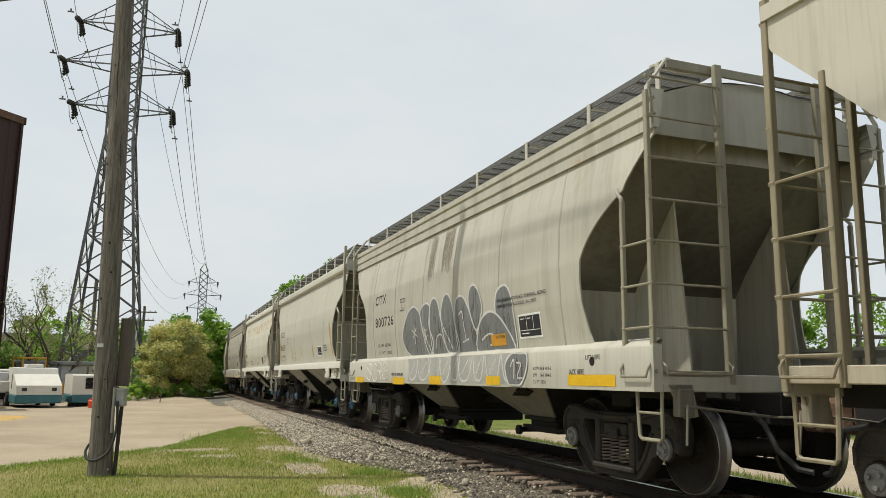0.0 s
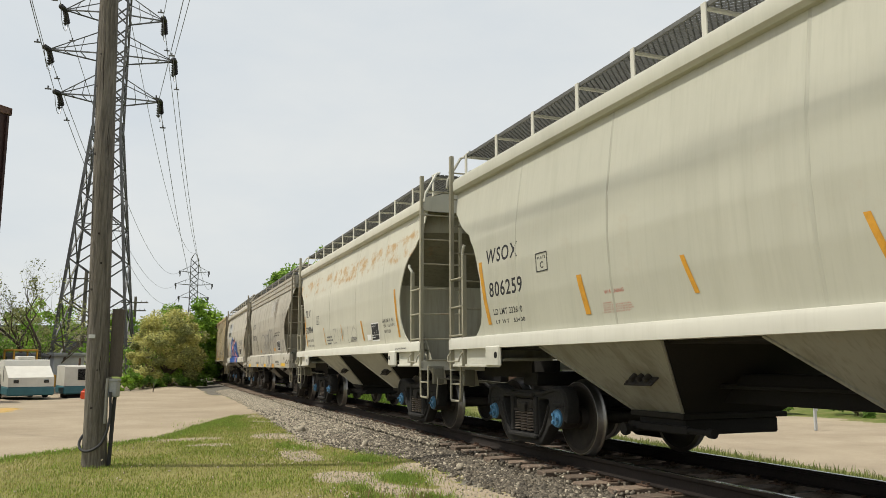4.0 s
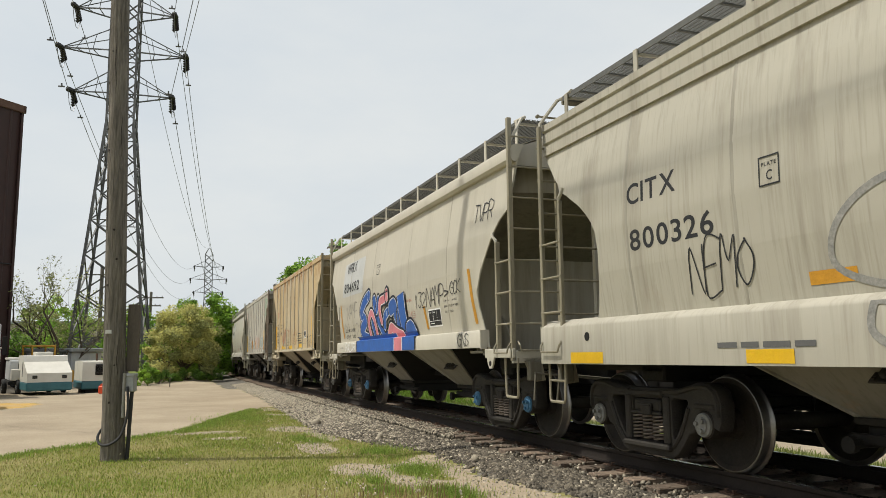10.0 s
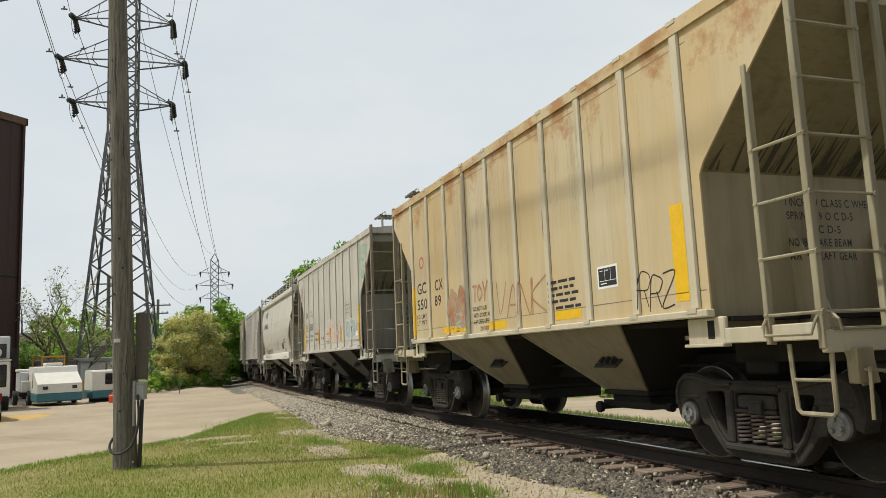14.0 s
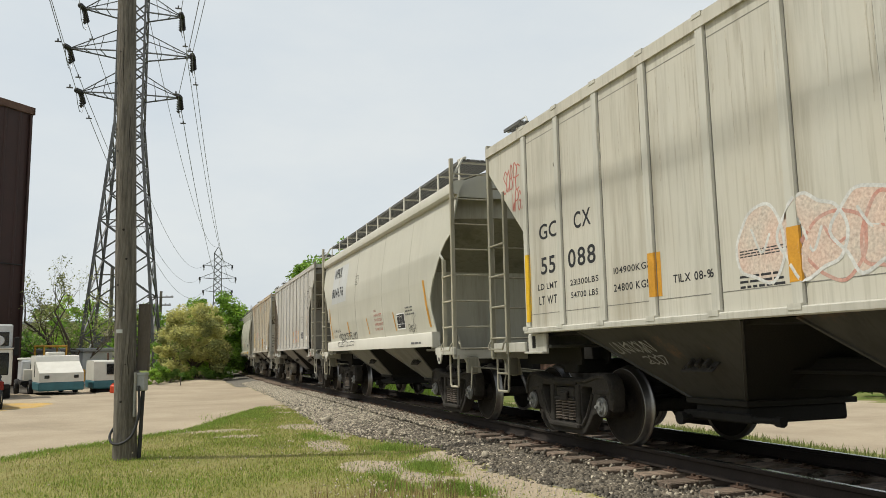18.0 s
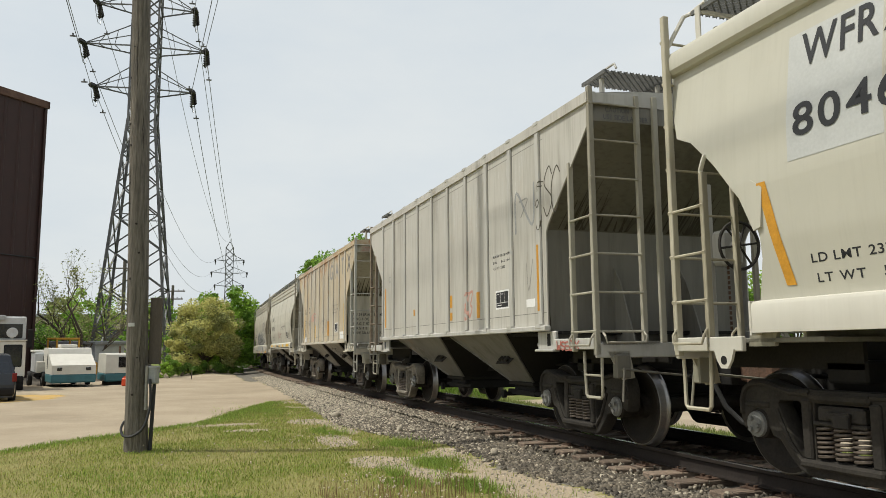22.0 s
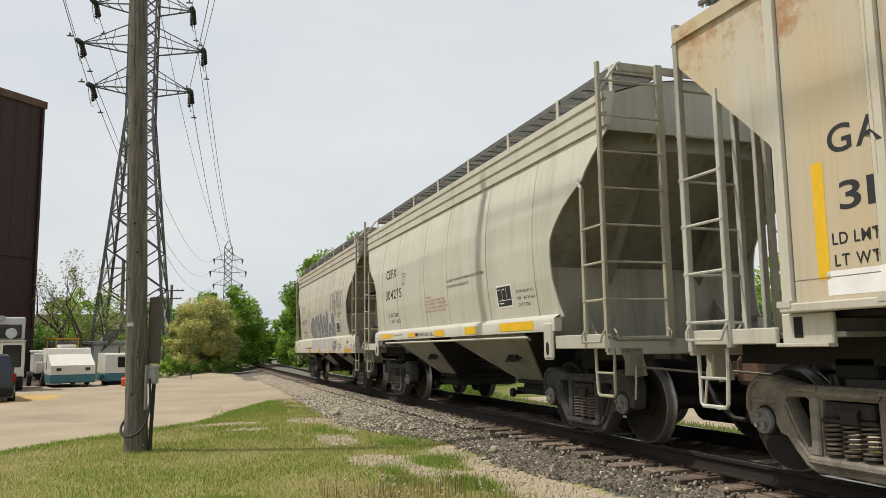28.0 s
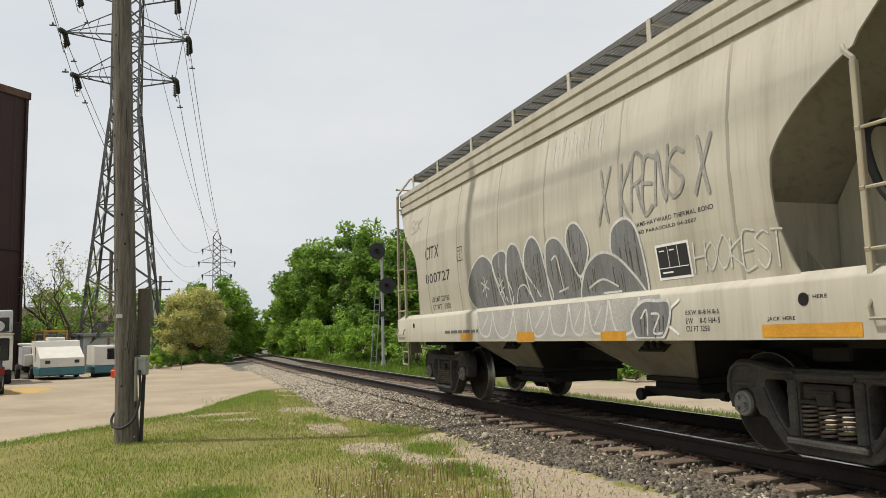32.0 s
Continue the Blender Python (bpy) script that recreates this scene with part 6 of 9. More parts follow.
    for j, (cx, cz, rx, rz) in enumerate(blobs):
        off = 0.004 + 0.0012 * j
        pts = []
        for q in range(12):
            a = 6.2832 * q / 12
            w = (1 - 0.16 * math.sin(a)) * r.uniform(0.95, 1.05)
            pts.append((cx + rx * w * math.cos(a), cz + rz * math.sin(a) * r.uniform(0.96, 1.03)))
        out = [Vector((p.x, min(hi, max(lo, p.y)))) for p in smooth_line(pts, 4, True)]
        ribbon(kl, i, out, width, off + 0.0006, False, lo, hi)
        x, z = cx + rx * r.uniform(-0.55, 0.4), cz + rz * r.uniform(-0.6, 0.3)
        ribbon(kl, i, smooth_line([(x, z), (x + rx * r.uniform(-0.1, 0.3), z + rz * 0.35), (x + rx * r.uniform(0.0, 0.5), z + rz * r.uniform(-0.1, 0.8))], 4), width * 0.6, off + 0.0009, True, lo, hi)
    tagged(pin("graffiti_outline", i, kl, line), kind="stuff")


def warning(i, x0, z0, x1, z1):
    """Five lines of red warning text."""
    text = ("WARNING", "DO NOT APPLY VIBRATORS", "TO ANY PART OF CAR BODY", "EXCEPT VIBRATOR BRACKETS", "USE ON LOADED CAR ONLY")
    p = (z1 - z0) / 5
    for j, q in enumerate(text):
        lettering(i, q, x0, z1 - p * (j + 0.8), x0 + (x1 - x0) * len(q) / 24, z1 - p * (j + 0.2), M_REDMARK, 0.56 * p)


def drips(i, x0, z0, x1, z1, m, n, seed):
    """Streaks of dirt run down from the roof."""
    r = random.Random(seed)
    k = Mesh()
    for _ in range(n):
        x, w, e, t = r.uniform(x0, x1), r.uniform(0.003, 0.011), z0 + (z1 - z0) * r.uniform(0, 0.85), z1 - (z1 - z0) * r.uniform(0, 0.5)
        q = [Vector((x + r.uniform(-0.008, 0.008), t + (e - t) * p / 6)) for p in range(7)]
        ribbon(k, i, q, w, 0.004 + r.uniform(0, 0.002), False)
    return tagged(pin("dirt_streak", i, k, m), kind="stuff")


# outlines of the grey bubble letters, in order of spraying
BUBBLE_1 = [(-1.96, 1.83), (-1.71, 2.22), (-1.3, 2.4), (-0.95, 2.27), (-0.79, 1.95), (-0.51, 1.52), (-1.53, 1.52)]
BUBBLE_2 = [(-0.91, 2.24), (-0.63, 2.4), (-0.4, 2.33), (-0.46, 2.02), (-0.32, 1.72), (-0.48, 1.52), (-0.67, 1.65)]
BUBBLE_3 = [(-0.41, 2.21), (-0.25, 2.45), (-0.01, 2.38), (0.16, 2.02), (0.53, 1.58), (0.21, 1.52), (-0.36, 1.52)]
BUBBLE_4 = [(0.14, 2.15), (0.29, 2.43), (0.49, 2.46), (0.66, 2.26), (0.75, 1.91), (0.83, 1.62), (0.63, 1.52), (0.28, 1.6)]
BUBBLE_5 = [(0.77, 2.19), (0.88, 2.37), (1.11, 2.36), (1.31, 2.17), (1.53, 1.83), (1.54, 1.52), (0.82, 1.52)]
BUBBLE_6 = [(1.32, 2.28), (1.4, 2.47), (1.58, 2.49), (1.76, 2.31), (1.8, 2.08), (1.57, 1.83), (1.42, 2.0)]
BUBBLE_7 = [(1.54, 1.52), (1.65, 1.87), (1.92, 2.04), (2.2, 2.05), (2.5, 1.88), (2.78, 1.52), (2.22, 1.52)]
BUBBLE_8 = [(2.29, 1.99), (2.3, 2.27), (2.48, 2.38), (2.66, 2.36), (2.79, 2.18), (2.84, 1.84), (2.81, 1.52), (2.55, 1.78)]
BUBBLE_9 = [(2.63, 1.3), (2.82, 1.46), (3.08, 1.46), (3.26, 1.44), (3.25, 1.25), (3.08, 1.06), (2.77, 1.05)]
BUBBLES = (BUBBLE_1, BUBBLE_2, BUBBLE_3, BUBBLE_4, BUBBLE_5, BUBBLE_8, BUBBLE_6, BUBBLE_7, BUBBLE_9)


# white strokes inside some of the letters
INNER = {0: (((-1.38, 1.98), (-1.12, 1.86)), ((-1.36, 1.84), (-1.14, 2.0)), ((-1.25, 2.06), (-1.25, 1.74))), 1: (((-0.78, 1.86), (-0.60, 1.96)), ((-0.76, 1.76), (-0.58, 1.86)), ((-0.72, 2.0), (-0.60, 1.68))),
         2: (((-0.22, 1.62), (-0.12, 1.80), (0.08, 1.84), (0.20, 1.70)),), 4: (((0.92, 2.10), (1.06, 2.12), (1.12, 1.70)), ((1.0, 1.68), (1.24, 1.72))),
         7: (((1.72, 1.68), (2.02, 1.76), (2.30, 1.66)), ((2.0, 1.60), (2.35, 1.60))), 8: (((2.80, 1.30), (2.90, 1.38), (2.90, 1.14)), ((2.98, 1.34), (3.10, 1.32), (3.0, 1.16), (3.14, 1.15)))}


def bubble_letters(i, dx, dz, grow, width, seed):
    """Fat grey letters with loose white outlines, pale fill streaks and a washed sill below."""
    r = random.Random(seed)
    edge = STYLES[TRAIN[i][3]]["sill"][1]
    for j, shape in enumerate(BUBBLES):
        low = shape is BUBBLE_9
        lo, hi = (1.05, edge - 0.01) if low else (edge + 0.035, 9.0)
        off = 0.004 + 0.0007 * j
        pts = [(x + dx, lo + (z + dz - lo) * (1 if low else grow)) for x, z in shape]
        out = [Vector((p.x, min(hi, max(lo, p.y)))) for p in smooth_line(pts, 6, True)]
        c = sum((Vector(p) for p in pts), Vector((0, 0))) / len(pts)
        c.y = min(hi, max(lo, c.y))
        kf, kl, ks = Mesh(), Mesh(), Mesh()
        rings = [[on_skin(i, *(c + (p - c) * f), off) for p in out] for f in (0.02, 0.2, 0.4, 0.6, 0.8, 1.0)]
        kf.grid(rings)
        pin("graffiti_fill", i, kf, G_GREY)
        ribbon(kl, i, out, width, off + 0.0006, False, lo, hi)
        for strokes in INNER.get(j, ()):
            ribbon(kl, i, smooth_line([(x + dx, lo + (z + dz - lo) * (1 if low else grow)) for x, z in strokes], 5), width * 0.7, off + 0.0009, True, lo, hi)
        w, h = max(p.x for p in out) - min(p.x for p in out), max(p.y for p in out) - lo
        for q in range(9):
            x, t = c.x + w * r.uniform(-0.34, 0.30), c.y + h * r.uniform(-0.1, 0.30)
            ribbon(ks, i, [Vector((x + r.uniform(-0.006, 0.006), t - (t - lo) * r.uniform(0.5, 0.95) * f / 4)) for f in range(5)], r.uniform(0.006, 0.022), off + 0.0004, True, lo, hi)
        pin("graffiti_outline", i, kl, G_LINE)
        tagged(pin("spray_streak", i, ks, G_SOOT), kind="stuff")
    # the sill: pale wash, loose white loops and lines
    k = Mesh()
    lo, hi, x = 1.06, edge - 0.02, -1.5 + dx
    decal(i, -1.5 + dx, lo, 3.12 + dx, edge - 0.01, G_THIN, "graffiti_fill", 0.0012)
    while x < 2.6 + dx:
        w = r.uniform(0.35, 0.75)
        pts = [(x, hi), (x + w * 0.15, lo + 0.12), (x + w * 0.4, lo + 0.03), (x + w * 0.75, lo + 0.08), (x + w * 0.95, hi - 0.08), (x + w, hi)]
        ribbon(k, i, smooth_line([(a, b + r.uniform(-0.02, 0.02)) for a, b in pts], 5), width * 0.9, 0.002, False, lo, hi)
        if r.random() < 0.7:
            ribbon(k, i, smooth_line([(x + w * 0.3, lo + 0.14), (x + w * 0.5, lo + 0.24), (x + w * 0.7, hi - 0.06)], 4), width * 0.6, 0.0026, True, lo, hi)
        x += w * r.uniform(0.8, 1.1)
    tagged(pin("graffiti_outline", i, k, G_LINE), kind="stuff")


OUTLINED = [(-0.7, 1.92, 0.72, 0.39), (0.22, 1.88, 0.29, 0.42), (0.67, 1.84, 0.32, 0.41), (1.14, 2.06, 0.3, 0.38), (1.62, 1.9, 0.34, 0.52)]
OUTLINED_SILL = [(-0.6, 1.38, 0.52, 0.28), (0.91, 1.33, 0.24, 0.22), (1.25, 1.33, 0.16, 0.21), (1.8, 1.31, 0.32, 0.23)]


def piece(i):
    """The big blue and pink piece: thick interlocked letters over a painted sill."""
    strokes = [
        (G_BLUE, 0.26, [(-1.4, 2.5), (-1.78, 2.38), (-2.12, 2.13), (-1.77, 1.95), (-2.19, 1.75), (-1.92, 1.58), (-1.4, 1.52)]),
        (G_BLUE, 0.27, [(-0.92, 2.35), (-0.79, 2.05), (-0.43, 1.7), (0.01, 1.5)]),
        (G_BLUE, 0.16, [(-0.58, 2.37), (-0.76, 2.11)]),
        (G_BLUE, 0.22, [(-1.15, 1.87), (-0.99, 1.5)]),
        (G_PINK, 0.17, [(-1.38, 1.58), (-1.47, 1.9), (-1.19, 2.1), (-0.96, 1.91), (-0.84, 1.55)]),
        (G_BLUE, 0.20, [(-0.21, 1.78), (-0.12, 1.96), (0.11, 2.05)]),
        (G_PINK, 0.18, [(-0.39, 1.88), (-0.48, 2.12), (-0.4, 2.29), (-0.02, 2.34), (0.09, 2.43)]),
        (G_PINK, 0.20, [(0.1, 2.45), (0.1, 2.35)]),
        (G_BLUE, 0.32, [(0.35, 2.1), (0.61, 2.14), (0.71, 1.95), (0.89, 1.72)]),
        (G_BLUE, 0.34, [(0.86, 1.68), (0.96, 1.95), (1.08, 2.0)]),
        (G_BLUE, 0.43, [(1.08, 2.34), (1.14, 1.98), (1.24, 1.57)]),
        (G_BLUE, 0.33, [(1.42, 1.63), (1.62, 1.65), (1.76, 1.53)]),
        (G_PINK, 0.21, [(0.14, 1.6), (0.33, 1.72), (0.7, 1.6), (1.06, 1.53)]),
    ]
    for j, (m, w, pts) in enumerate(strokes):
        off = 0.004 + 0.0024 * j
        line = smooth_line(pts, 8)
        for grow, tone, d in ((0.11, G_NAVY, 0.0), (0.012, M_WHITE, 0.0008), (-0.022, m, 0.0016)):
            k = Mesh()
            ribbon(k, i, line, w + grow, off + d, w < 0.4, 1.60)
            tagged(pin("graffiti_letter", i, k, tone), kind="stuff")
    for a, b, m in ((-2.54, -2.47, G_NAVY), (-2.47, 0.58, G_BLUE), (0.58, 0.61, M_WHITE), (0.61, 1.11, G_PINK), (1.11, 1.14, M_WHITE), (1.14, 1.90, G_BLUE), (1.90, 1.97, G_NAVY)):
        decal(i, a, 1.255, b, 1.502, m, "graffiti_band", 0.006)
        a, b, k = a - SLACK[i], b - SLACK[i], Mesh()
        k.grid([[(a, -1.608, 1.501), (b, -1.608, 1.501)], [(a, -1.515, 1.53), (b, -1.515, 1.53)], [(a, -skin("wedge", 1.60) - 0.037, 1.60), (b, -skin("wedge", 1.60) - 0.037, 1.60)]])
        pin("graffiti_band", i, k, m)
lettering(1, "CITX", -3.79, 2.62, -3.03, 2.81, M_BLACK)
lettering(1, "800726", -3.77, 2.16, -2.51, 2.35, M_BLACK)
lettering(1, "LD LMT 232900", -3.67, 1.75, -2.8, 1.81, M_BLACK)
lettering(1, "LT WT   53100", -3.63, 1.6, -2.76, 1.66, M_BLACK)
plate_mark(1, -2.06, 2.38, -1.79, 2.61)
bars(1, 1, -2.5, 1.15, -1.62, 1.26, M_GREYMARK)
decal(1, 2.0, 1.05, 2.46, 1.17, M_YELLOW)
decal(1, 4.27, 1.07, 5.22, 1.19, M_YELLOW)
decal(1, -0.33, 1.03, 0.22, 1.17, M_YELLOW)
decal(1, -2.41, 1.01, -1.71, 1.14, M_YELLOW)
decal(1, -5.23, 1.02, -4.56, 1.14, M_YELLOW)
decal(1, 1.89, 1.63, 2.45, 1.76, M_AMBER)
stencil_panel(1, 2.96, 1.67, 3.53, 1.93)
lettering(1, "WILLIAMS-HAYWARD THERMAL BOND", 2.34, 2.165, 3.75, 2.21, M_BLACK, 0.045, 0.0115)
lettering(1, "APPLIED PARAGOULD 04-2007", 2.34, 2.085, 3.50, 2.13, M_BLACK, 0.045, 0.0115)
lettering(1, "EXW 10-8 H 8-5", 3.42, 1.245, 3.88, 1.285, M_BLACK)
lettering(1, "EW    8-0 H14-5", 3.42, 1.165, 3.88, 1.205, M_BLACK)
lettering(1, "CU FT 3258", 3.42, 1.085, 3.74, 1.125, M_BLACK)
lettering(1, "LIFT HERE", 4.65, 1.35, 4.94, 1.4, M_BLACK)
lettering(1, "JACK HERE", 4.29, 1.19, 4.61, 1.25, M_BLACK)
tag(1, "SCRG", -4.3, 1.07, -2.75, 1.42, M_WHITE, 0.022, 5)
lettering(2, "WSOX", -4.12, 2.5, -3.17, 2.7, M_BLACK)
lettering(2, "806259", -4.05, 2.04, -3.08, 2.24, M_BLACK)
lettering(2, "LD LMT 232600", -3.98, 1.79, -3.14, 1.87, M_BLACK)
lettering(2, "LT WT   53400", -3.94, 1.67, -3.10, 1.72, M_BLACK)
plate_mark(2, -2.68, 2.23, -2.4, 2.46)
stripe(2, -4.31, 2.55, -4.13, 1.67, 0.1, M_AMBER)
stripe(2, -1.73, 2.1, -1.62, 1.66, 0.1, M_AMBER)
lettering(2, "WARNING", -1.28, 1.85, -0.93, 1.89, M_REDMARK)
warning(2, -1.33, 1.65, -0.8, 1.77)
stripe(2, 4.32, 2.56, 4.67, 1.68, 0.1, M_AMBER)
stencil_panel(2, 2.71, 1.73, 3.25, 1.96)
stripe(2, 1.91, 2.13, 2.06, 1.7, 0.06, M_AMBER)
stripe(2, 0.01, 2.09, 0.15, 1.74, 0.06, M_AMBER)
bars(2, 3, 3.51, 1.82, 4.07, 2.02, M_GREYMARK)
bars(2, 2, 4.66, 3.69, 5.22, 3.72, M_GREYMARK)
lettering(3, "TILX", -4.24, 2.46, -3.54, 2.67, M_BLACK)
lettering(3, "32904", -4.14, 2.01, -3.21, 2.19, M_BLACK)
lettering(3, "LD LMT 233500", -4.1, 1.77, -3.23, 1.83, M_BLACK)
lettering(3, "LT WT   52500", -4.07, 1.62, -3.19, 1.67, M_BLACK)
plate_mark(3, -2.71, 2.2, -2.39, 2.42)
stripe(3, -4.31, 2.52, -4.13, 1.63, 0.1, M_AMBER)
lettering(3, "EXW 10-8  H   9-3", 3.55, 1.94, 4.25, 2.01, M_BLACK)
lettering(3, "EW    6-6  H 15-0", 3.59, 1.85, 4.28, 1.91, M_BLACK)
lettering(3, "CU FT 3281", 3.6, 1.74, 4.0, 1.8, M_BLACK)
stripe(3, 4.4, 2.53, 4.54, 1.63, 0.1, M_AMBER)
stripe(3, 1.92, 2.07, 2.05, 1.64, 0.1, M_AMBER)
stripe(3, -1.86, 2.08, -1.7, 1.63, 0.05, M_AMBER)
stripe(3, 0.08, 2.07, 0.15, 1.69, 0.05, M_AMBER)
stencil_panel(3, 2.71, 1.63, 3.21, 1.95)
decal(3, 2.33, 1.63, 2.61, 1.75, M_WHITE)
tag(3, "ZIM LO", -0.84, 1.67, 1.43, 1.97, G_PENCIL, 0.014, 11)
lettering(3, "2 INCH HF COMP SHOES", 4.49, 1.4, 5.13, 1.43, M_BLACK)
bars(3, 3, -1.51, 1.63, -0.89, 1.87, M_GREYMARK)
bars(3, 4, 0.9, 1.64, 1.51, 1.75, M_GREYMARK)
bars(3, 2, 4.65, 3.68, 5.59, 3.7, M_GREYMARK)
lettering(4, "CITX", -3.87, 2.63, -3.09, 2.84, M_BLACK)
lettering(4, "800326", -3.85, 2.16, -2.61, 2.37, M_BLACK)
plate_mark(4, -2.04, 2.43, -1.82, 2.67)
bars(4, 1, -2.63, 1.15, -1.59, 1.26, M_GREYMARK)
decal(4, -2.3, 1.05, -1.8, 1.16, M_YELLOW)
decal(4, -0.09, 1.04, 0.42, 1.15, M_YELLOW)
decal(4, -5.08, 1.04, -4.41, 1.16, M_YELLOW)
decal(4, 2.09, 1.03, 2.55, 1.15, M_AMBER)
decal(4, 4.16, 1.07, 5.08, 1.17, M_YELLOW)
lettering(4, "WILLIAMS-HAYWARD THERMAL BOND", 2.32, 2.225, 3.72, 2.27, M_BLACK, 0.045)
decal(9, 0.30, 1.86, 0.42, 2.08, M_AMBER)
decal(9, 0.30, 1.64, 0.42, 1.78, M_AMBER)
decal(9, -1.92, 1.82, -1.82, 1.95, M_AMBER)
lettering(4, "APPLIED PARAGOULD 02-2007", 2.32, 2.14, 3.50, 2.16, M_BLACK, 0.045)
stencil_panel(4, 2.97, 1.64, 3.53, 1.94)
decal(4, 2.06, 1.62, 2.44, 1.72, M_AMBER)
decal(4, -1.67, 1.62, -1.25, 1.72, M_AMBER)
tag(4, "NEMO", -3.0, 1.66, -2.2, 2.10, M_BLACK, 0.016, 16)
tag(4, "ADO", 4.75, 3.02, 5.25, 3.28, G_PENCIL, 0.010, 17)
tag(4, "HEONER", 3.95, 2.66, 4.95, 3.02, G_PENCIL, 0.013, 15)
tag(4, "BEO", 4.15, 2.38, 4.6, 2.58, G_PENCIL, 0.014, 14)
tag(4, "HBC 360", 3.52, 1.68, 4.48, 1.95, G_PENCIL, 0.018, 18)
tag(4, "CHEN", 3.6, 1.52, 4.3, 1.66, G_PENCIL, 0.016, 13)
tag(4, "TSOK", 1.95, 1.78, 2.85, 2.16, G_PENCIL, 0.018, 19)
tag(4, "ADC", 3.0, 1.53, 3.5, 1.64, G_PENCIL, 0.014, 12)
tag(4, "2009", -0.75, 1.66, -0.2, 1.82, G_PENCIL, 0.014, 10)
lettering(4, "LIFT HERE", 4.58, 1.31, 4.83, 1.35, M_BLACK)
bars(4, 3, 3.31, 1.12, 3.78, 1.28, M_GREYMARK)
decal(4, 2.95, 1.19, 3.2, 1.26, M_GREYMARK)
decal(5, -4.02, 2.63, -1.99, 3.48, G_PATCH)
lettering(5, "WFRX", -3.72, 3.21, -2.77, 3.46, M_BLACK)
lettering(5, "804692", -3.85, 2.73, -2.35, 2.97, M_BLACK)
lettering(5, "LD LMT 233700", -3.84, 1.75, -2.85, 1.83, M_BLACK)
lettering(5, "LT WT   52300", -3.77, 1.6, -2.89, 1.68, M_BLACK)
stripe(5, -4.2, 2.45, -4.06, 1.54, 0.1, M_AMBER)
tag(5, "RALOR", -3.63, 1.28, -2.65, 1.47, M_WHITE, 0.030, 21)
tag(5, "NAMF", -3.55, 2.07, -2.5, 2.40, G_PENCIL, 0.018, 22)
tag(5, "OO 12", -3.95, 1.58, -2.5, 1.95, G_PENCIL, 0.013, 23)
plate_mark(5, -0.82, 2.9, -0.55, 3.12)
lettering(5, "WARNING", 1.28, 2.16, 1.69, 2.18, M_REDMARK)
warning(5, 1.3, 1.84, 1.9, 2.01)
piece(5)
tag(5, "132", 1.86, 2.0, 2.50, 2.27, M_BLACK, 0.018, 24)
tag(5, "NAMP>", 2.55, 2.0, 3.66, 2.32, M_BLACK, 0.018, 29)
stripe(5, 4.57, 2.45, 4.72, 1.55, 0.1, M_AMBER)
stripe(5, 2.39, 2.02, 2.49, 1.57, 0.1, M_AMBER)
stencil_panel(5, 2.61, 1.66, 3.2, 1.92)
tag(5, "TVPR", 4.72, 3.10, 5.42, 3.38, M_BLACK, 0.018, 25)
tag(5, "GCK", 3.74, 2.12, 4.20, 2.33, M_BLACK, 0.016, 26)
tag(5, "GNS", 4.09, 1.28, 4.55, 1.46, M_BLACK, 0.014, 27)
lettering(5, "EW 10-1     H 13-0", 3.42, 2.02, 4.0, 2.05, M_BLACK, 0.04)
lettering(5, "EXW 10-8 EXW H 8-8", 3.42, 1.93, 4.05, 1.96, M_BLACK, 0.04)
lettering(5, "CU FT 3250", 3.43, 1.84, 3.8, 1.87, M_BLACK, 0.04)
bars(5, 2, -4.25, 1.34, -3.84, 1.39, M_GREYMARK)
lettering(6, "GC", -3.87, 2.28, -3.35, 2.45, M_BLACK)
lettering(6, "550", -3.9, 1.99, -3.33, 2.18, M_BLACK)
lettering(6, "CX", -2.87, 2.27, -2.47, 2.46, M_BLACK)
lettering(6, "89", -2.91, 2.0, -2.59, 2.18, M_BLACK)
lettering(6, "O", -3.72, 2.75, -3.45, 2.98, M_REDMARK)
decal(6, -4.11, 1.5, -3.98, 2.42, M_YELLOW)
decal(6, -1.89, 1.49, -1.39, 1.57, M_YELLOW)
decal(6, 1.5, 1.49, 2.12, 1.61, M_YELLOW)
decal(6, -0.56, 1.47, 0.06, 1.58, M_YELLOW)
decal(6, -2.52, 1.49, -1.75, 1.6, M_YELLOW)
decal(6, 3.87, 1.53, 4.1, 2.45, M_YELLOW)
lettering(6, "LD LMT", -3.94, 1.82, -3.37, 1.89, M_BLACK)
lettering(6, "LT WT", -3.93, 1.7, -3.38, 1.78, M_BLACK)
throw_up(6, -2.2, 1.55, -1.40, 2.24, G_RUSTTAG, G_DIRT, 31)
tag(6, "TOY", -1.15, 1.93, -0.55, 2.18, G_RUSTTAG, 0.045, 32)
tag(6, "REJ", -1.92, 1.56, -1.5, 1.76, G_TEAL, 0.03, 33)
for _j, _t in enumerate(("DO NOT RUN", "WITH DOORS OR", "HATCHES OPEN")):
    lettering(6, _t, -1.13, 1.78 - 0.10 * _j, -1.13 + 0.052 * len(_t), 1.85, M_BLACK, 0.065)
lettering(6, "DO NOT", -0.88, 1.47, -0.56, 1.54, M_BLACK, 0.065)
tag(6, "VANK", -0.3, 1.63, 1.27, 2.10, G_RUSTTAG, 0.03, 34)
bars(6, 5, 1.38, 1.61, 2.15, 2.01, M_BLACK)
stencil_panel(6, 2.54, 1.8, 2.89, 2.0)
tag(6, "RRZ", 3.26, 1.49, 3.86, 1.84, M_BLACK, 0.014, 35)
lettering(7, "GC", -3.8, 2.56, -3.32, 2.76, M_BLACK)
lettering(7, "CX", -2.91, 2.57, -2.53, 2.77, M_BLACK)
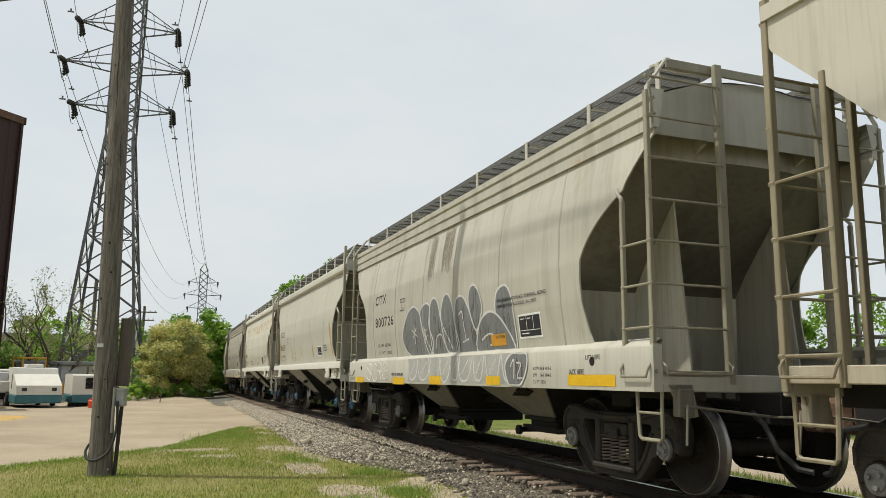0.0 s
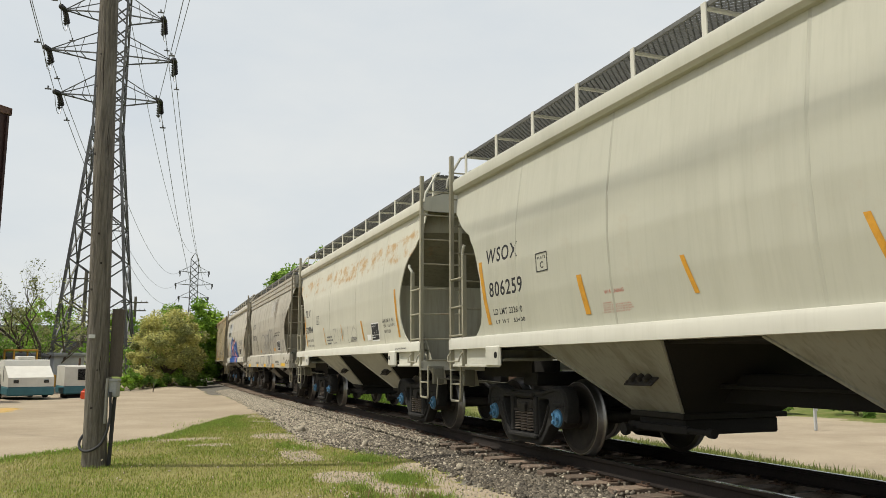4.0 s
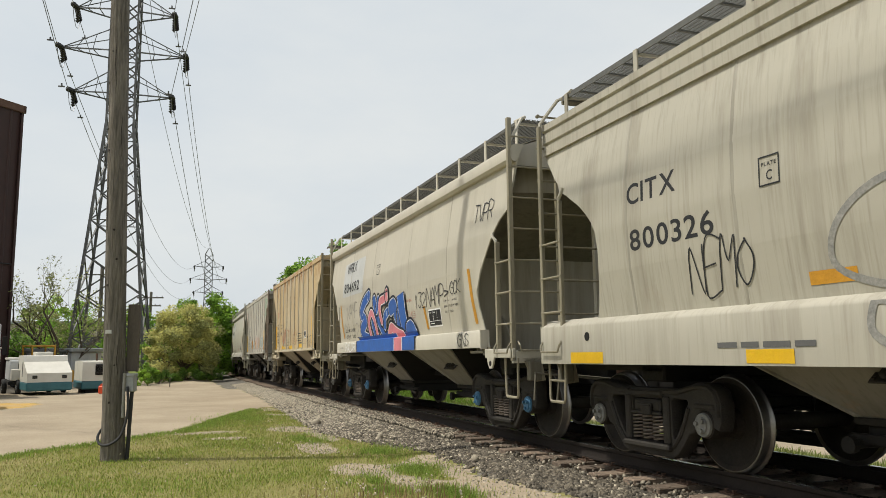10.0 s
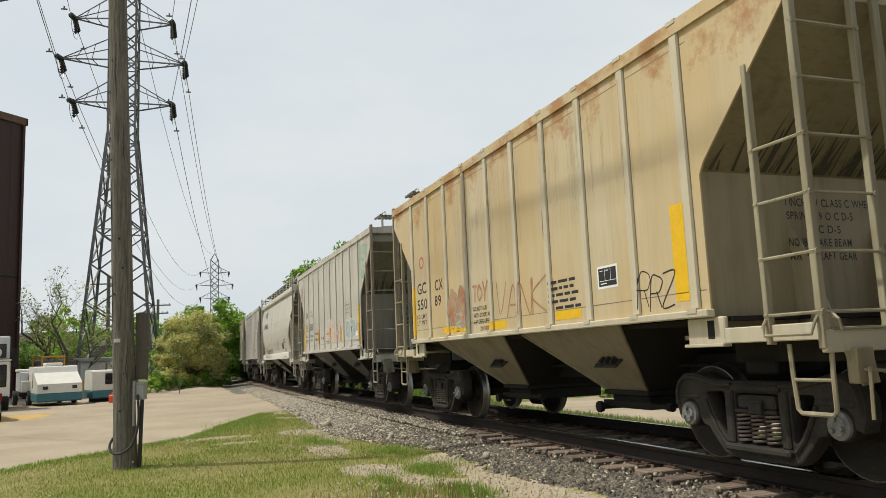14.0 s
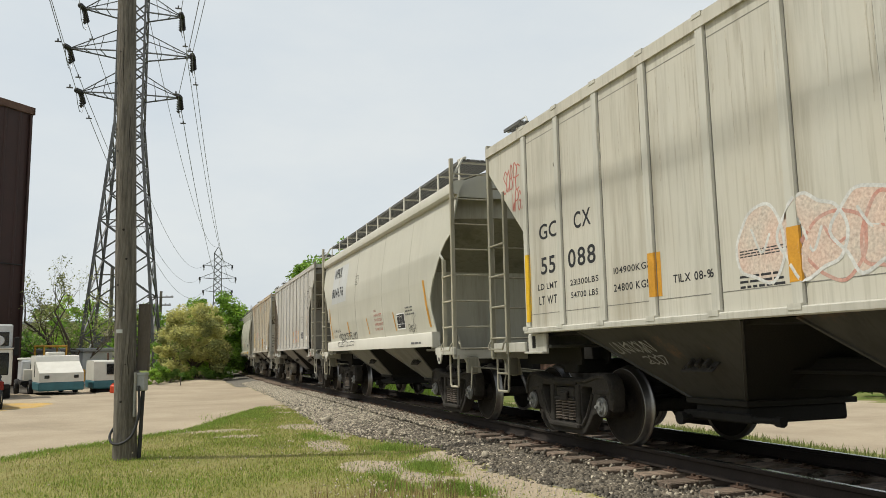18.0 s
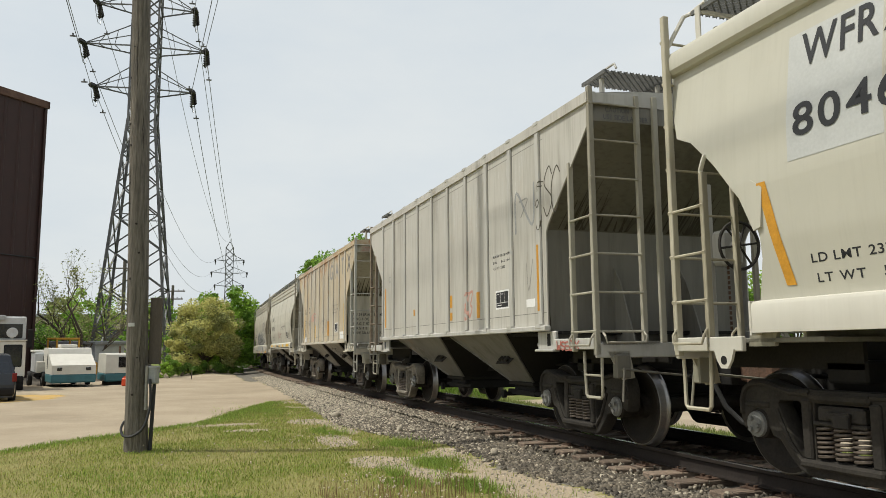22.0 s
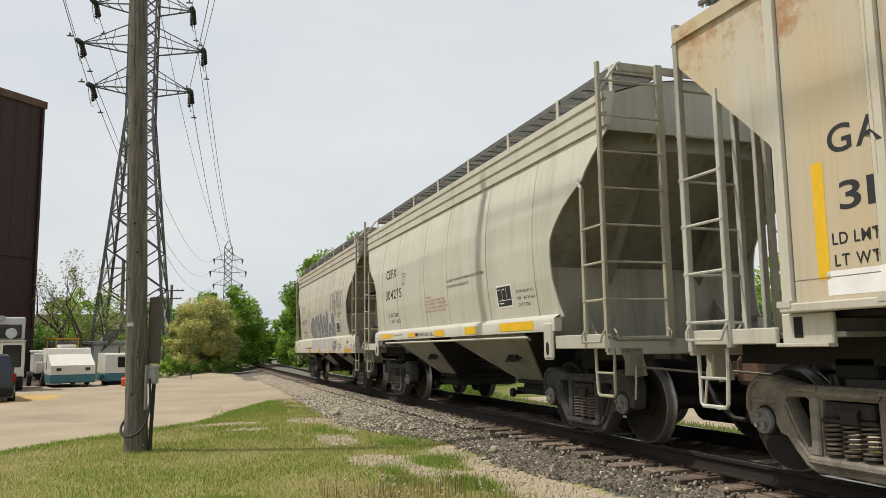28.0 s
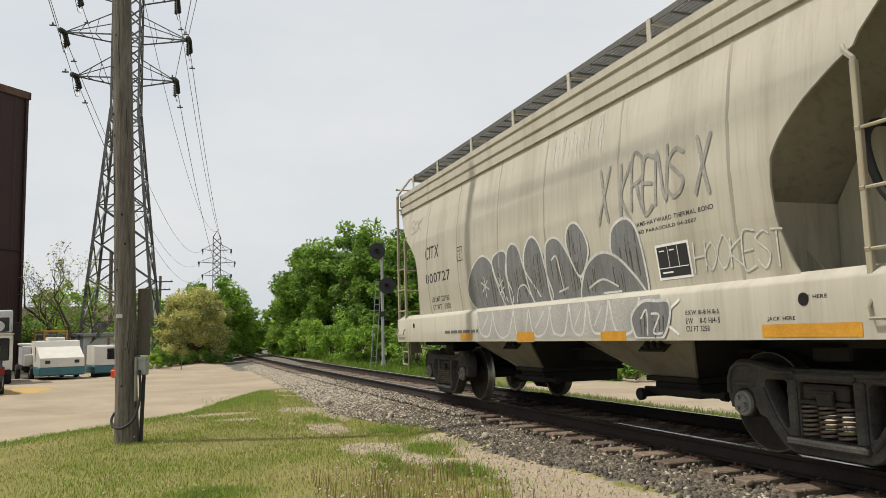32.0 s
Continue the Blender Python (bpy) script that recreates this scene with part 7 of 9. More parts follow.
lettering(7, "55", -3.78, 2.11, -3.4, 2.33, M_BLACK)
lettering(7, "088", -3.08, 2.12, -2.46, 2.34, M_BLACK)
lettering(7, "LD LMT", -3.88, 1.91, -3.37, 1.99, M_BLACK)
lettering(7, "231300LBS", -3.05, 1.9, -2.42, 1.97, M_BLACK)
lettering(7, "104900KGS", -2.11, 1.94, -1.45, 2.01, M_BLACK)
lettering(7, "LT WT", -3.86, 1.72, -3.39, 1.83, M_BLACK)
lettering(7, "54700 LBS", -3.04, 1.75, -2.44, 1.82, M_BLACK)
lettering(7, "24800 KGS", -2.12, 1.75, -1.47, 1.83, M_BLACK)
lettering(7, "TILX 08-96", -1.1, 1.75, -0.5, 1.83, M_BLACK)
decal(7, -1.46, 1.64, -1.28, 2.08, M_AMBER)
decal(7, 0.33, 1.62, 0.49, 2.05, M_AMBER)
decal(7, -4.19, 1.51, -4.08, 2.41, M_YELLOW)
tag(7, "SOBRE", -4.85, 3.38, -4.33, 3.72, M_REDMARK, 0.020, 41)
tag(7, "WPG!", -4.58, 3.08, -4.22, 3.34, M_REDMARK, 0.020, 46)
bars(7, 3, -0.19, 1.87, 0.34, 1.94, M_BLACK)
bars(7, 3, -0.21, 1.61, 0.33, 1.74, M_BLACK)
lettering(7, "EXW 10-8 H 4-6", 2.49, 2.54, 3.19, 2.57, M_BLACK)
lettering(7, "EW    8-2 H14-6", 2.48, 2.43, 3.21, 2.46, M_BLACK)
lettering(7, "CU FT 2980", 2.49, 2.33, 2.92, 2.36, M_BLACK)
decal(7, 4.03, 2.0, 4.17, 2.45, M_YELLOW)
decal(7, 4.05, 1.53, 4.18, 1.997, M_AMBER)
tag(7, "CLEPTO", 4.25, 3.55, 5.05, 3.86, G_GREENTAG, 0.030, 42)
tag(7, "UC", 4.38, 3.32, 4.75, 3.52, G_GREENTAG, 0.028, 47)
tag(7, "48", 4.40, 3.08, 4.72, 3.26, G_GREENTAG, 0.028, 48)
throw_up(7, -0.2, 1.62, 1.35, 2.30, G_BLUSH, G_LINE, 43)
throw_up(7, 0.55, 1.58, 1.95, 2.18, None, G_REDTAG, 44)
throw_up(7, 2.50, 1.62, 3.60, 2.22, G_TEAL, G_LINE, 45)
tag(7, "NIKU", 3.45, 1.75, 4.0, 2.05, G_RUSTTAG, 0.008, 50)
tag(7, "UNKNOWN", -2.35, 1.10, -1.65, 1.22, G_FADE, 0.016, 49, on_bay, -0.2)
tag(7, "2007", -2.0, 0.98, -1.6, 1.07, G_FADE, 0.014, 40, on_bay, -0.2)
decal(7, 1.74, 1.64, 1.95, 2.07, M_AMBER)
decal(7, 3.63, 1.71, 3.91, 1.81, M_WHITE)
decal(7, 3.36, 1.49, 4.11, 1.6, G_PATCH)
lettering(7, "2 IN TREAD COMP SHOES", 3.38, 1.57, 4.09, 1.61, M_BLACK)
decal(8, -4.22, 2.56, -2.33, 3.58, G_PATCH)
lettering(8, "WFRX", -4.08, 3.28, -3.1, 3.56, M_BLACK)
lettering(8, "804676", -4.15, 2.74, -2.68, 3.0, M_BLACK)
lettering(8, "LD LMT 233500", -4.1, 1.76, -3.19, 1.83, M_BLACK)
lettering(8, "LT WT   52500", -4.07, 1.61, -3.16, 1.68, M_BLACK)
stripe(8, -4.52, 2.46, -4.33, 1.55, 0.1, M_AMBER)
stripe(8, -2.21, 1.99, -2.1, 1.55, 0.1, M_AMBER)
tag(8, "ROCKSTRUNO", -3.29, 1.54, -1.25, 1.70, M_BLACK, 0.020, 51)
tag(8, "KUSTOUCO", -3.26, 1.36, -1.27, 1.49, M_BLACK, 0.018, 52)
stripe(8, 4.38, 2.47, 4.59, 1.57, 0.1, M_AMBER)
stencil_panel(8, 2.48, 1.65, 3.0, 1.93)
warning(8, 0.6, 1.65, 1.34, 2.17)
plate_mark(8, -1.27, 2.88, -0.92, 3.11)
tag(8, "RASH", 3.22, 1.55, 3.68, 1.70, M_BLACK, 0.013, 53)
tag(8, "K", 3.56, 1.66, 3.76, 1.86, G_PENCIL, 0.012, 54)
bars(8, 3, 3.12, 1.88, 3.72, 2.08, M_GREYMARK)
stripe(8, 2.21, 2.0, 2.34, 1.56, 0.06, M_AMBER)
stripe(8, -0.13, 1.99, 0.03, 1.55, 0.06, M_AMBER)
bars(8, 3, -1.54, 1.62, -1.3, 1.71, M_GREYMARK)
bars(8, 1, 3.6, 1.3, 4.23, 1.38, M_GREYMARK)
lettering(9, "EXW 10-8 H 4-1", 2.29, 2.51, 2.97, 2.55, M_BLACK)
lettering(9, "EW    8-2 H14-1", 2.28, 2.42, 2.96, 2.45, M_BLACK)
lettering(9, "CU FT 2980", 2.29, 2.33, 2.73, 2.37, M_BLACK)
decal(9, 3.78, 1.63, 3.88, 2.52, M_AMBER)
decal(9, 1.57, 1.63, 1.71, 2.05, M_AMBER)
stencil_panel(9, 2.38, 1.75, 2.82, 1.98)
decal(9, 3.43, 1.7, 3.7, 1.81, M_WHITE)
tag(9, "SC", 4.02, 2.85, 4.45, 3.5, G_SOOT, 0.022, 61)
tag(9, "O", 3.83, 3.02, 3.93, 3.14, G_SOOT, 0.016, 66)
tag(9, "J", 3.84, 2.72, 3.96, 2.88, G_SOOT, 0.014, 67)
tag(9, "N", 3.10, 2.75, 3.72, 3.35, G_WASH, 0.05, 68)
tag(9, "F", 3.88, 3.25, 4.02, 3.36, G_SOOT, 0.016, 69)
tag(9, "7", 3.25, 3.0, 3.5, 3.2, G_PENCIL, 0.02, 62)
tag(9, "83", 1.03, 1.63, 1.36, 2.05, G_REDTAG, 0.05, 63)
tag(9, "V", 3.40, 1.9, 3.62, 2.35, G_PENCIL, 0.017, 64)
tag(9, "WSEDX", 4.28, 1.12, 4.85, 1.22, M_REDMARK, 0.018, 65)
lettering(9, "C", -3.85, 2.67, -3.7, 2.8, G_FADE)
decal(9, -4.20, 1.65, -4.09, 2.55, M_AMBER)
lettering(10, "G", 1.36, 3.4, 1.84, 3.89, G_FADE)
lettering(10, "A", 2.31, 3.38, 2.8, 3.88, G_FADE)
lettering(10, "T", 3.27, 3.4, 3.64, 3.92, G_FADE)
lettering(10, "X", 4.14, 3.41, 4.64, 3.92, M_GREYMARK)
lettering(10, "EXW 10-8 H 4-1", 2.06, 2.51, 2.8, 2.56, M_GREYMARK)
lettering(10, "EW    8-2 H14-1", 2.05, 2.39, 2.79, 2.44, M_GREYMARK)
lettering(10, "CU FT 2980", 2.05, 2.29, 2.58, 2.33, M_GREYMARK)
decal(10, 1.11, 1.62, 1.3, 2.09, M_AMBER)
decal(10, 3.65, 1.61, 3.8, 2.51, M_YELLOW)
stencil_panel(10, 2.29, 1.72, 2.72, 1.96)
tag(10, "SKYN", 0.02, 1.71, 0.92, 2.20, G_PENCIL, 0.020, 71)
throw_up(10, 1.0, 0.98, 1.85, 1.24, None, M_BLACK, 75, on_bay)
throw_up(10, 1.75, 0.68, 2.35, 0.92, None, M_BLACK, 76, on_bay)
throw_up(10, -2.9, 0.96, -2.1, 1.22, None, M_BLACK, 77, on_bay)
throw_up(9, -2.6, 0.90, -1.9, 1.22, None, G_PENCIL, 78, on_bay)
tag(10, "VK", -0.55, 1.90, -0.1, 2.20, G_PENCIL, 0.014, 72)
decal(10, 3.1, 1.49, 3.67, 1.7, M_WHITE)
lettering(10, "GA", -3.91, 2.52, -3.43, 2.73, M_BLACK)
lettering(10, "CX", -3.03, 2.54, -2.59, 2.74, M_BLACK)
lettering(10, "31", -3.84, 2.09, -3.54, 2.3, M_BLACK)
lettering(10, "64", -3.01, 2.08, -2.59, 2.27, M_BLACK)
lettering(10, "LD LMT", -3.93, 1.84, -3.52, 1.93, M_BLACK)
lettering(10, "LT WT", -3.92, 1.68, -3.53, 1.77, M_BLACK)
decal(10, -4.0, 1.47, -3.37, 1.65, M_WHITE)
decal(10, -4.08, 1.59, -3.97, 2.48, M_YELLOW)
decal(10, -1.56, 1.58, -1.42, 2.03, M_YELLOW)
tag(10, "OSKR", -2.38, 2.20, -1.42, 2.44, G_PINKTAG, 0.040, 73)
tag(10, "NYZ", -3.19, 1.61, -2.46, 1.98, G_PENCIL, 0.014, 74)
lettering(11, "CEFX", -3.6, 2.67, -2.75, 2.87, M_BLACK)
lettering(11, "304275", -3.64, 2.21, -2.36, 2.41, M_BLACK)
lettering(11, "LD LMT 233800", -3.57, 1.82, -2.67, 1.9, M_BLACK)
lettering(11, "LT WT   52200", -3.52, 1.68, -2.63, 1.76, M_BLACK)
plate_mark(11, -2.3, 2.46, -2.04, 2.69)
decal(11, -4.04, 1.36, -3.1, 1.45, M_YELLOW)
decal(11, -1.84, 1.35, -1.37, 1.44, M_YELLOW)
lettering(11, "2 INCH HF COMP SHOES", -2.96, 1.4, -2.3, 1.43, M_BLACK)
decal(11, -1.34, 1.365, -1.15, 1.425, M_BLACK)
lettering(11, "THROUGH SILL", -1.10, 1.36, -0.19, 1.43, M_BLACK)
warning(11, -0.77, 1.78, 0.48, 2.11)
lettering(11, "WILLIAMS HAYWARD THERMALBOND EXTERIOR", 0.49, 2.26, 2.30, 2.31, M_BLACK, 0.05)
lettering(11, "APPLIED PARAGOULD 08-2011", 0.50, 2.16, 1.60, 2.21, M_BLACK, 0.05)
stencil_panel(11, 2.75, 1.72, 3.24, 2.0)
lettering(11, "EXW 10-8 H 7-5", 3.42, 1.87, 3.97, 1.91, M_BLACK, 0.045)
lettering(11, "EW   8-0 H 14-5", 3.43, 1.78, 3.99, 1.82, M_BLACK, 0.045)
lettering(11, "CU FT 3260", 3.44, 1.69, 3.83, 1.73, M_BLACK, 0.045)
decal(11, 2.9, 1.35, 4.03, 1.47, M_YELLOW)
decal(11, 1.44, 1.34, 1.95, 1.46, M_YELLOW)
decal(11, -0.14, 1.34, 0.38, 1.45, M_YELLOW)
lettering(12, "CITX", -4.02, 2.5, -3.29, 2.73, M_BLACK)
lettering(12, "800727", -4.05, 2.07, -2.78, 2.24, M_BLACK)
plate_mark(12, -2.38, 2.32, -2.16, 2.55)
lettering(12, "LD LMT 232900", -3.84, 1.73, -2.95, 1.82, M_BLACK)
lettering(12, "LT WT   53100", -3.82, 1.59, -2.93, 1.68, M_BLACK)
lettering(12, "WILLIAMS-HAYWARD THERMAL BOND", 2.49, 2.165, 3.84, 2.21, M_BLACK, 0.045)
lettering(12, "APPLIED PARAGOULD 04-2007", 2.51, 2.09, 3.6, 2.12, M_BLACK)
stencil_panel(12, 2.96, 1.63, 3.42, 1.92)
lettering(12, "EXW 10-8 H 8-5", 3.4, 1.26, 3.85, 1.3, M_BLACK)
lettering(12, "EW    8-0 H14-5", 3.39, 1.18, 3.85, 1.23, M_BLACK)
lettering(12, "CU FT 3258", 3.39, 1.11, 3.71, 1.16, M_BLACK)
lettering(12, "LIFT HERE", 4.74, 1.33, 5.0, 1.36, M_BLACK)
lettering(12, "JACK HERE", 4.4, 1.18, 4.69, 1.21, M_BLACK)
decal(12, 4.34, 1.05, 5.28, 1.15, M_AMBER)
decal(12, 1.92, 1.03, 2.41, 1.13, M_AMBER)
decal(12, -0.21, 1.02, 0.31, 1.15, M_AMBER)
decal(12, -2.31, 1.05, -1.82, 1.16, M_AMBER)
tag(12, "X KRENS X", 2.0, 2.30, 3.85, 2.85, G_PENCIL, 0.042, 81)
tag(12, "HOOKEST", 3.49, 1.62, 4.58, 1.92, G_LINE, 0.016, 84)
tag(12, "OHK", 2.58, 1.08, 3.30, 1.40, M_WHITE, 0.026, 85)
bars(12, 1, -3.05, 1.15, -1.54, 1.25, M_GREYMARK)
tag(12, "SOK", -4.99, 3.1, -4.3, 3.35, G_PENCIL, 0.014, 86)

bubble_letters(1, 0.0, 0.0, 1.0, 0.034, 5)
decal(1, 2.05, 1.58, 2.53, 1.74, M_AMBER, "caution_sticker", 0.0125)
lettering(1, "CAUTION", 2.22, 1.68, 2.49, 1.72, M_BLACK, 0.04, 0.0145)
bubbles(4, OUTLINED, G_PENCIL, 0.055)
bubbles(4, OUTLINED_SILL, G_PENCIL, 0.06, True)
bubble_letters(12, -0.1, -0.05, 0.94, 0.032, 6)
drips(1, -0.55, 2.75, -0.25, 3.6, G_DIRT, 78, 4)
drips(1, 0.1, 2.8, 0.55, 3.62, G_DIRT, 120, 5)
drips(4, 2.15, 2.6, 2.75, 3.6, G_DIRT, 130, 6)
drips(4, 1.25, 2.85, 1.75, 3.6, G_LINE, 60, 7)
drips(4, 1.9, 3.0, 2.15, 3.6, G_LINE, 34, 8)
drips(12, 0.9, 3.1, 2.1, 3.6, G_LINE, 46, 9)
drips(11, 0.6, 2.9, 2.2, 3.6, G_RUN, 26, 10)
drips(9, -2.6, 3.1, 3.4, 4.0, G_LINE, 70, 11)
drips(7, -3.4, 2.6, 3.4, 4.0, G_RUN, 60, 12)
drips(10, -3.6, 2.2, 3.4, 4.0, G_RUSTRUN, 150, 13)
drips(6, -3.6, 2.4, 3.6, 4.0, G_RUSTRUN, 150, 14)
for _j, _t in enumerate(("NO 24 BRAKE BEAM", "SPRG 6 OC", "SPRG 7 IC", "SPRG 4 B", "M901E DRAFT GEAR")):
    end_lettering(10, _t, 4.268, -1.38, 2.12 - 0.13 * _j, -1.38 + 0.052 * len(_t), 0.075, M_BLACK)
k = Mesh()
k.box((5.395, -1.42, 3.80), (5.402, -0.92, 3.98))
pin("caution_plate", 10, k, mat("weathered_tan_plate", (0.40, 0.35, 0.27), 0.7, var=0.25, scale=5))
end_lettering(10, "CAUTION", 5.407, -1.36, 3.90, -1.0, 0.05, M_REDMARK)
end_lettering(10, "USE SIDE LADDER", 5.407, -1.39, 3.83, -0.95, 0.04, M_REDMARK)

for _i, _z, _lines in ((6, 2.36, ("1 INCH 1W CLASS C WHEELS", "SPRINGS 9 O C D-5", "8 I C D-5", "NO 18 BRAKE BEAM", "M901-E DRAFT GEAR")),
                       (7, 2.40, ("GM 36 1W CLASS C", "SPRG 9 OC D-5", "8 IC D-5", "NO 18 BRAKE BEAM", "M901E DRAFT GEAR"))):
    for _j, _t in enumerate(_lines):
        _y = -0.66 if _t[0] != "8" else -0.45
        end_lettering(_i, _t, 4.268, _y, _z - 0.125 * _j, _y + 0.047 * len(_t), 0.075, M_BLACK)
for _i in (6, 9):
    end_lettering(_i, "CAUTION", 5.408, -1.34, 3.91, -1.02, 0.06, M_BLACK if _i == 6 else M_GREYMARK)
    end_lettering(_i, "NO SIDE LADDER" if _i == 6 else "USE SIDE LADDER", 5.408, -1.37, 3.82, -0.76, 0.06, M_BLACK if _i == 6 else M_GREYMARK)
end_lettering(5, "3", 5.535, -0.19, 3.78, 0.05, 0.33, M_GREYMARK)



def grime_runs(i, n, seed):
    """Black grime creeping up the slope sheet of a ribbed car's front end, thickest at its foot."""
    r, k = random.Random(seed), Mesh()

    def at(y, z):
        bulge = 0.06 * (1 - (y / 1.54) ** 2) * (z - 2.68) / 1.12
        return (5.36 - (3.80 - z) * 1.09 + bulge + 0.008, y, z - 0.008)

    for _ in range(n):
        y, w, top = r.uniform(-1.42, 1.42), r.uniform(0.012, 0.05), 2.74 + 0.55 * r.random() ** 1.8
        a, b = r.uniform(-0.03, 0.03), r.uniform(-0.02, 0.02)
        rows = [[at(max(-1.48, min(1.48, y + a * f + d * w * (1 - f) ** 0.7)), 2.70 + (top - 2.70) * f) for d in (-0.5, 0.5)] for f in (0.0, 0.3, 0.6, 0.85, 1.0)]
        k.grid([[(p[0] + 0.0004 * _ / n, p[1] + b * j, p[2]) for p in row] for j, row in enumerate(rows)])
    tagged(pin("grime_run", i, k, G_SOOT), kind="stuff")


for _i, _n in ((0, 60), (6, 70), (7, 110), (9, 90), (10, 120)):
    grime_runs(_i, _n, 300 + _i)

# ---- utility pole with board, meter box and conduit ----
M_POLE = mat("weathered_grey_pole_wood", (0.20, 0.18, 0.148), 0.95, var=0.75, scale=3.4, tint=(0.055, 0.047, 0.04), bump=1.6, bscale=16, stretch=(7, 7, 0.45))
M_KNOT = mat("dark_knot_in_pole_wood", (0.045, 0.038, 0.032), 0.95, var=0.4, scale=12, bump=0.6)
M_BOARD = mat("grey_brown_board", (0.115, 0.095, 0.078), 0.9, var=0.35, scale=3, bump=0.4, stretch=(4, 4, 0.5))
M_STEELGREY = mat("grey_painted_steel", (0.36, 0.37, 0.37), 0.5, 0.1, var=0.2, scale=6, bump=0.05)
M_PVC = mat("grey_conduit", (0.30, 0.29, 0.26), 0.6, var=0.2, scale=8, bump=0.05)
M_CABLE = mat("black_cable", (0.03, 0.03, 0.032), 0.6, var=0.2, scale=8, bump=0.0)


def utility_pole(x, y, lean, height, r0, r1, label, arms=()):
    z0 = land(x, y) - 0.29
    pole = tagged(new("utility_pole"), label, "utility pole")
    pole.location = (x, y, z0)
    k = Mesh()
    n = 14
    rows = []
    for i in range(n + 1):
        t = i / n
        r = r0 + (r1 - r0) * t + (0.03 * r0 / 0.2 if i == 0 else 0)
        c = Vector((lean[0] * t, lean[1] * t, height * t))
        rows.append([c + Vector((r * math.cos(6.2832 * j / 20), r * math.sin(6.2832 * j / 20), 0)) * (1 + 0.025 * noise.noise((j * 0.9, i * 0.12, x))) for j in range(20)])
    rows = [r + r[:1] for r in rows]
    k.grid(rows)
    k.add(rows[-1][:-1], [tuple(range(20))])
    part("shaft", k, M_POLE, pole)
    for z, span_, dy in arms:
        t = z / height
        k = Mesh()
        k.box((lean[0] * t - span_ / 2, lean[1] * t - r1 - 0.12, z - 0.06), (lean[0] * t + span_ / 2, lean[1] * t - r1, z + 0.06), 0.01)
        a = part("crossarm", k, M_POLE, pole)
        for s in (-0.45, -0.25, 0.25, 0.45):
            k = Mesh()
            k.lathe([(0.02, 0), (0.05, 0.02), (0.035, 0.06), (0.06, 0.09), (0.0, 0.15)], 8, "z")
            part("insulator", k, M_STEELGREY, a, "", Matrix.Translation((lean[0] * t + s * span_, lean[1] * t - r1 - 0.06, z + 0.06)))
    return pole


PX, PY = -4.61, 11.95
pole = utility_pole(PX, PY, (-0.43, 0.0), 14.3, 0.164, 0.115, "tall weathered grey wooden utility pole with a meter box")
k = Mesh()
k.box((0.10, 0.05, 1.60), (0.275, 0.13, 2.62), 0.01)
part("backing_board", k, M_BOARD, pole, "dark grey-brown backing board")
k = Mesh()
k.box((0.15, -0.08, 1.30), (0.285, 0.06, 1.56), 0.015)
k.box((0.14, -0.095, 1.53), (0.295, 0.06, 1.57), 0.006)
part("meter_box", k, M_STEELGREY, pole, "grey steel meter box")
k = Mesh()
k.tube([(0.145, -0.10, 1.58), (0.145, -0.10, 0.92)], 0.022, 10)
part("conduit", k, M_PVC, pole)
k = Mesh()
k.tube(smooth_path([(0.20, -0.10, 1.38), (0.23, -0.14, 1.0), (0.17, -0.2, 0.68), (0.02, -0.23, 0.55), (-0.13, -0.19, 0.55), (-0.20, -0.12, 0.64), (-0.18, -0.06, 0.74), (-0.13, -0.06, 0.76)], 6), 0.020, 8)
part("cable_loop", k, M_CABLE, pole)
k = Mesh()
k.tube([(0.235, 0.0, 1.42), (0.225, -0.02, 0.9), (0.20, 0.0, 0.30)], 0.03, 8)
part("ground_cable", k, M_CABLE, pole)
k = Mesh()
k.tube([(-0.165, -0.03, 0.4), (-0.20, -0.03, 3.0), (-0.29, -0.03, 6.0), (-0.42, -0.03, 10.5)], 0.016, 6)
part("riser_pipe", k, M_POLE, pole)
k = Mesh()
k.box((-0.14, -0.175, 2.17), (-0.05, -0.145, 2.225))
part("tag_plate", k, flat("white_tag", (0.6, 0.6, 0.58)), pole)

_r = random.Random(12)
for _z in [1.15, 1.7, 2.35, 2.9, 3.3, 3.75, 4.4, 5.0, 5.35, 6.1, 6.6]:
    _a, _t = _r.uniform(-2.6, -0.5), _z / 14.3
    _q = 0.164 + (0.115 - 0.164) * _t
    k = Mesh()
    k.cyl((-0.43 * _t + (_q - 0.02) * math.cos(_a), (_q - 0.02) * math.sin(_a), _z), (-0.43 * _t + (_q + 0.006) * math.cos(_a), (_q + 0.006) * math.sin(_a), _z), _r.uniform(0.010, 0.022), 8)
    part("knot", k, M_KNOT, pole)
for _z, _h in ((1.5, 0.5), (2.4, 0.8), (3.6, 1.1), (4.9, 0.7), (5.9, 1.0)):
    _a, _t = _r.uniform(-2.4, -0.7), _z / 14.3
    k = Mesh()
    k.tube([(-0.43 * (_z + _h * f) / 14.3 + (0.164 - 0.049 * (_z + _h * f) / 14.3) * math.cos(_a + 0.06 * math.sin(9 * f)), (0.164 - 0.049 * (_z + _h * f) / 14.3) * math.sin(_a + 0.06 * math.sin(9 * f)), _z + _h * f)
            for f in [q / 6 for q in range(7)]], [0.001, 0.004, 0.006, 0.007, 0.006, 0.004, 0.001], 4)
    part("crack", k, M_KNOT, pole)

# ---- lattice towers and their lines ----
M_GALV = mat("dull_galvanised_angle_steel", (0.165, 0.165, 0.16), 0.6, 0.15, var=0.5, scale=0.8, tint=(0.05, 0.048, 0.046), bump=0.05)
M_GLASS = mat("dark_glazed_insulator", (0.035, 0.033, 0.032), 0.25, var=0.2, scale=8, bump=0.0)
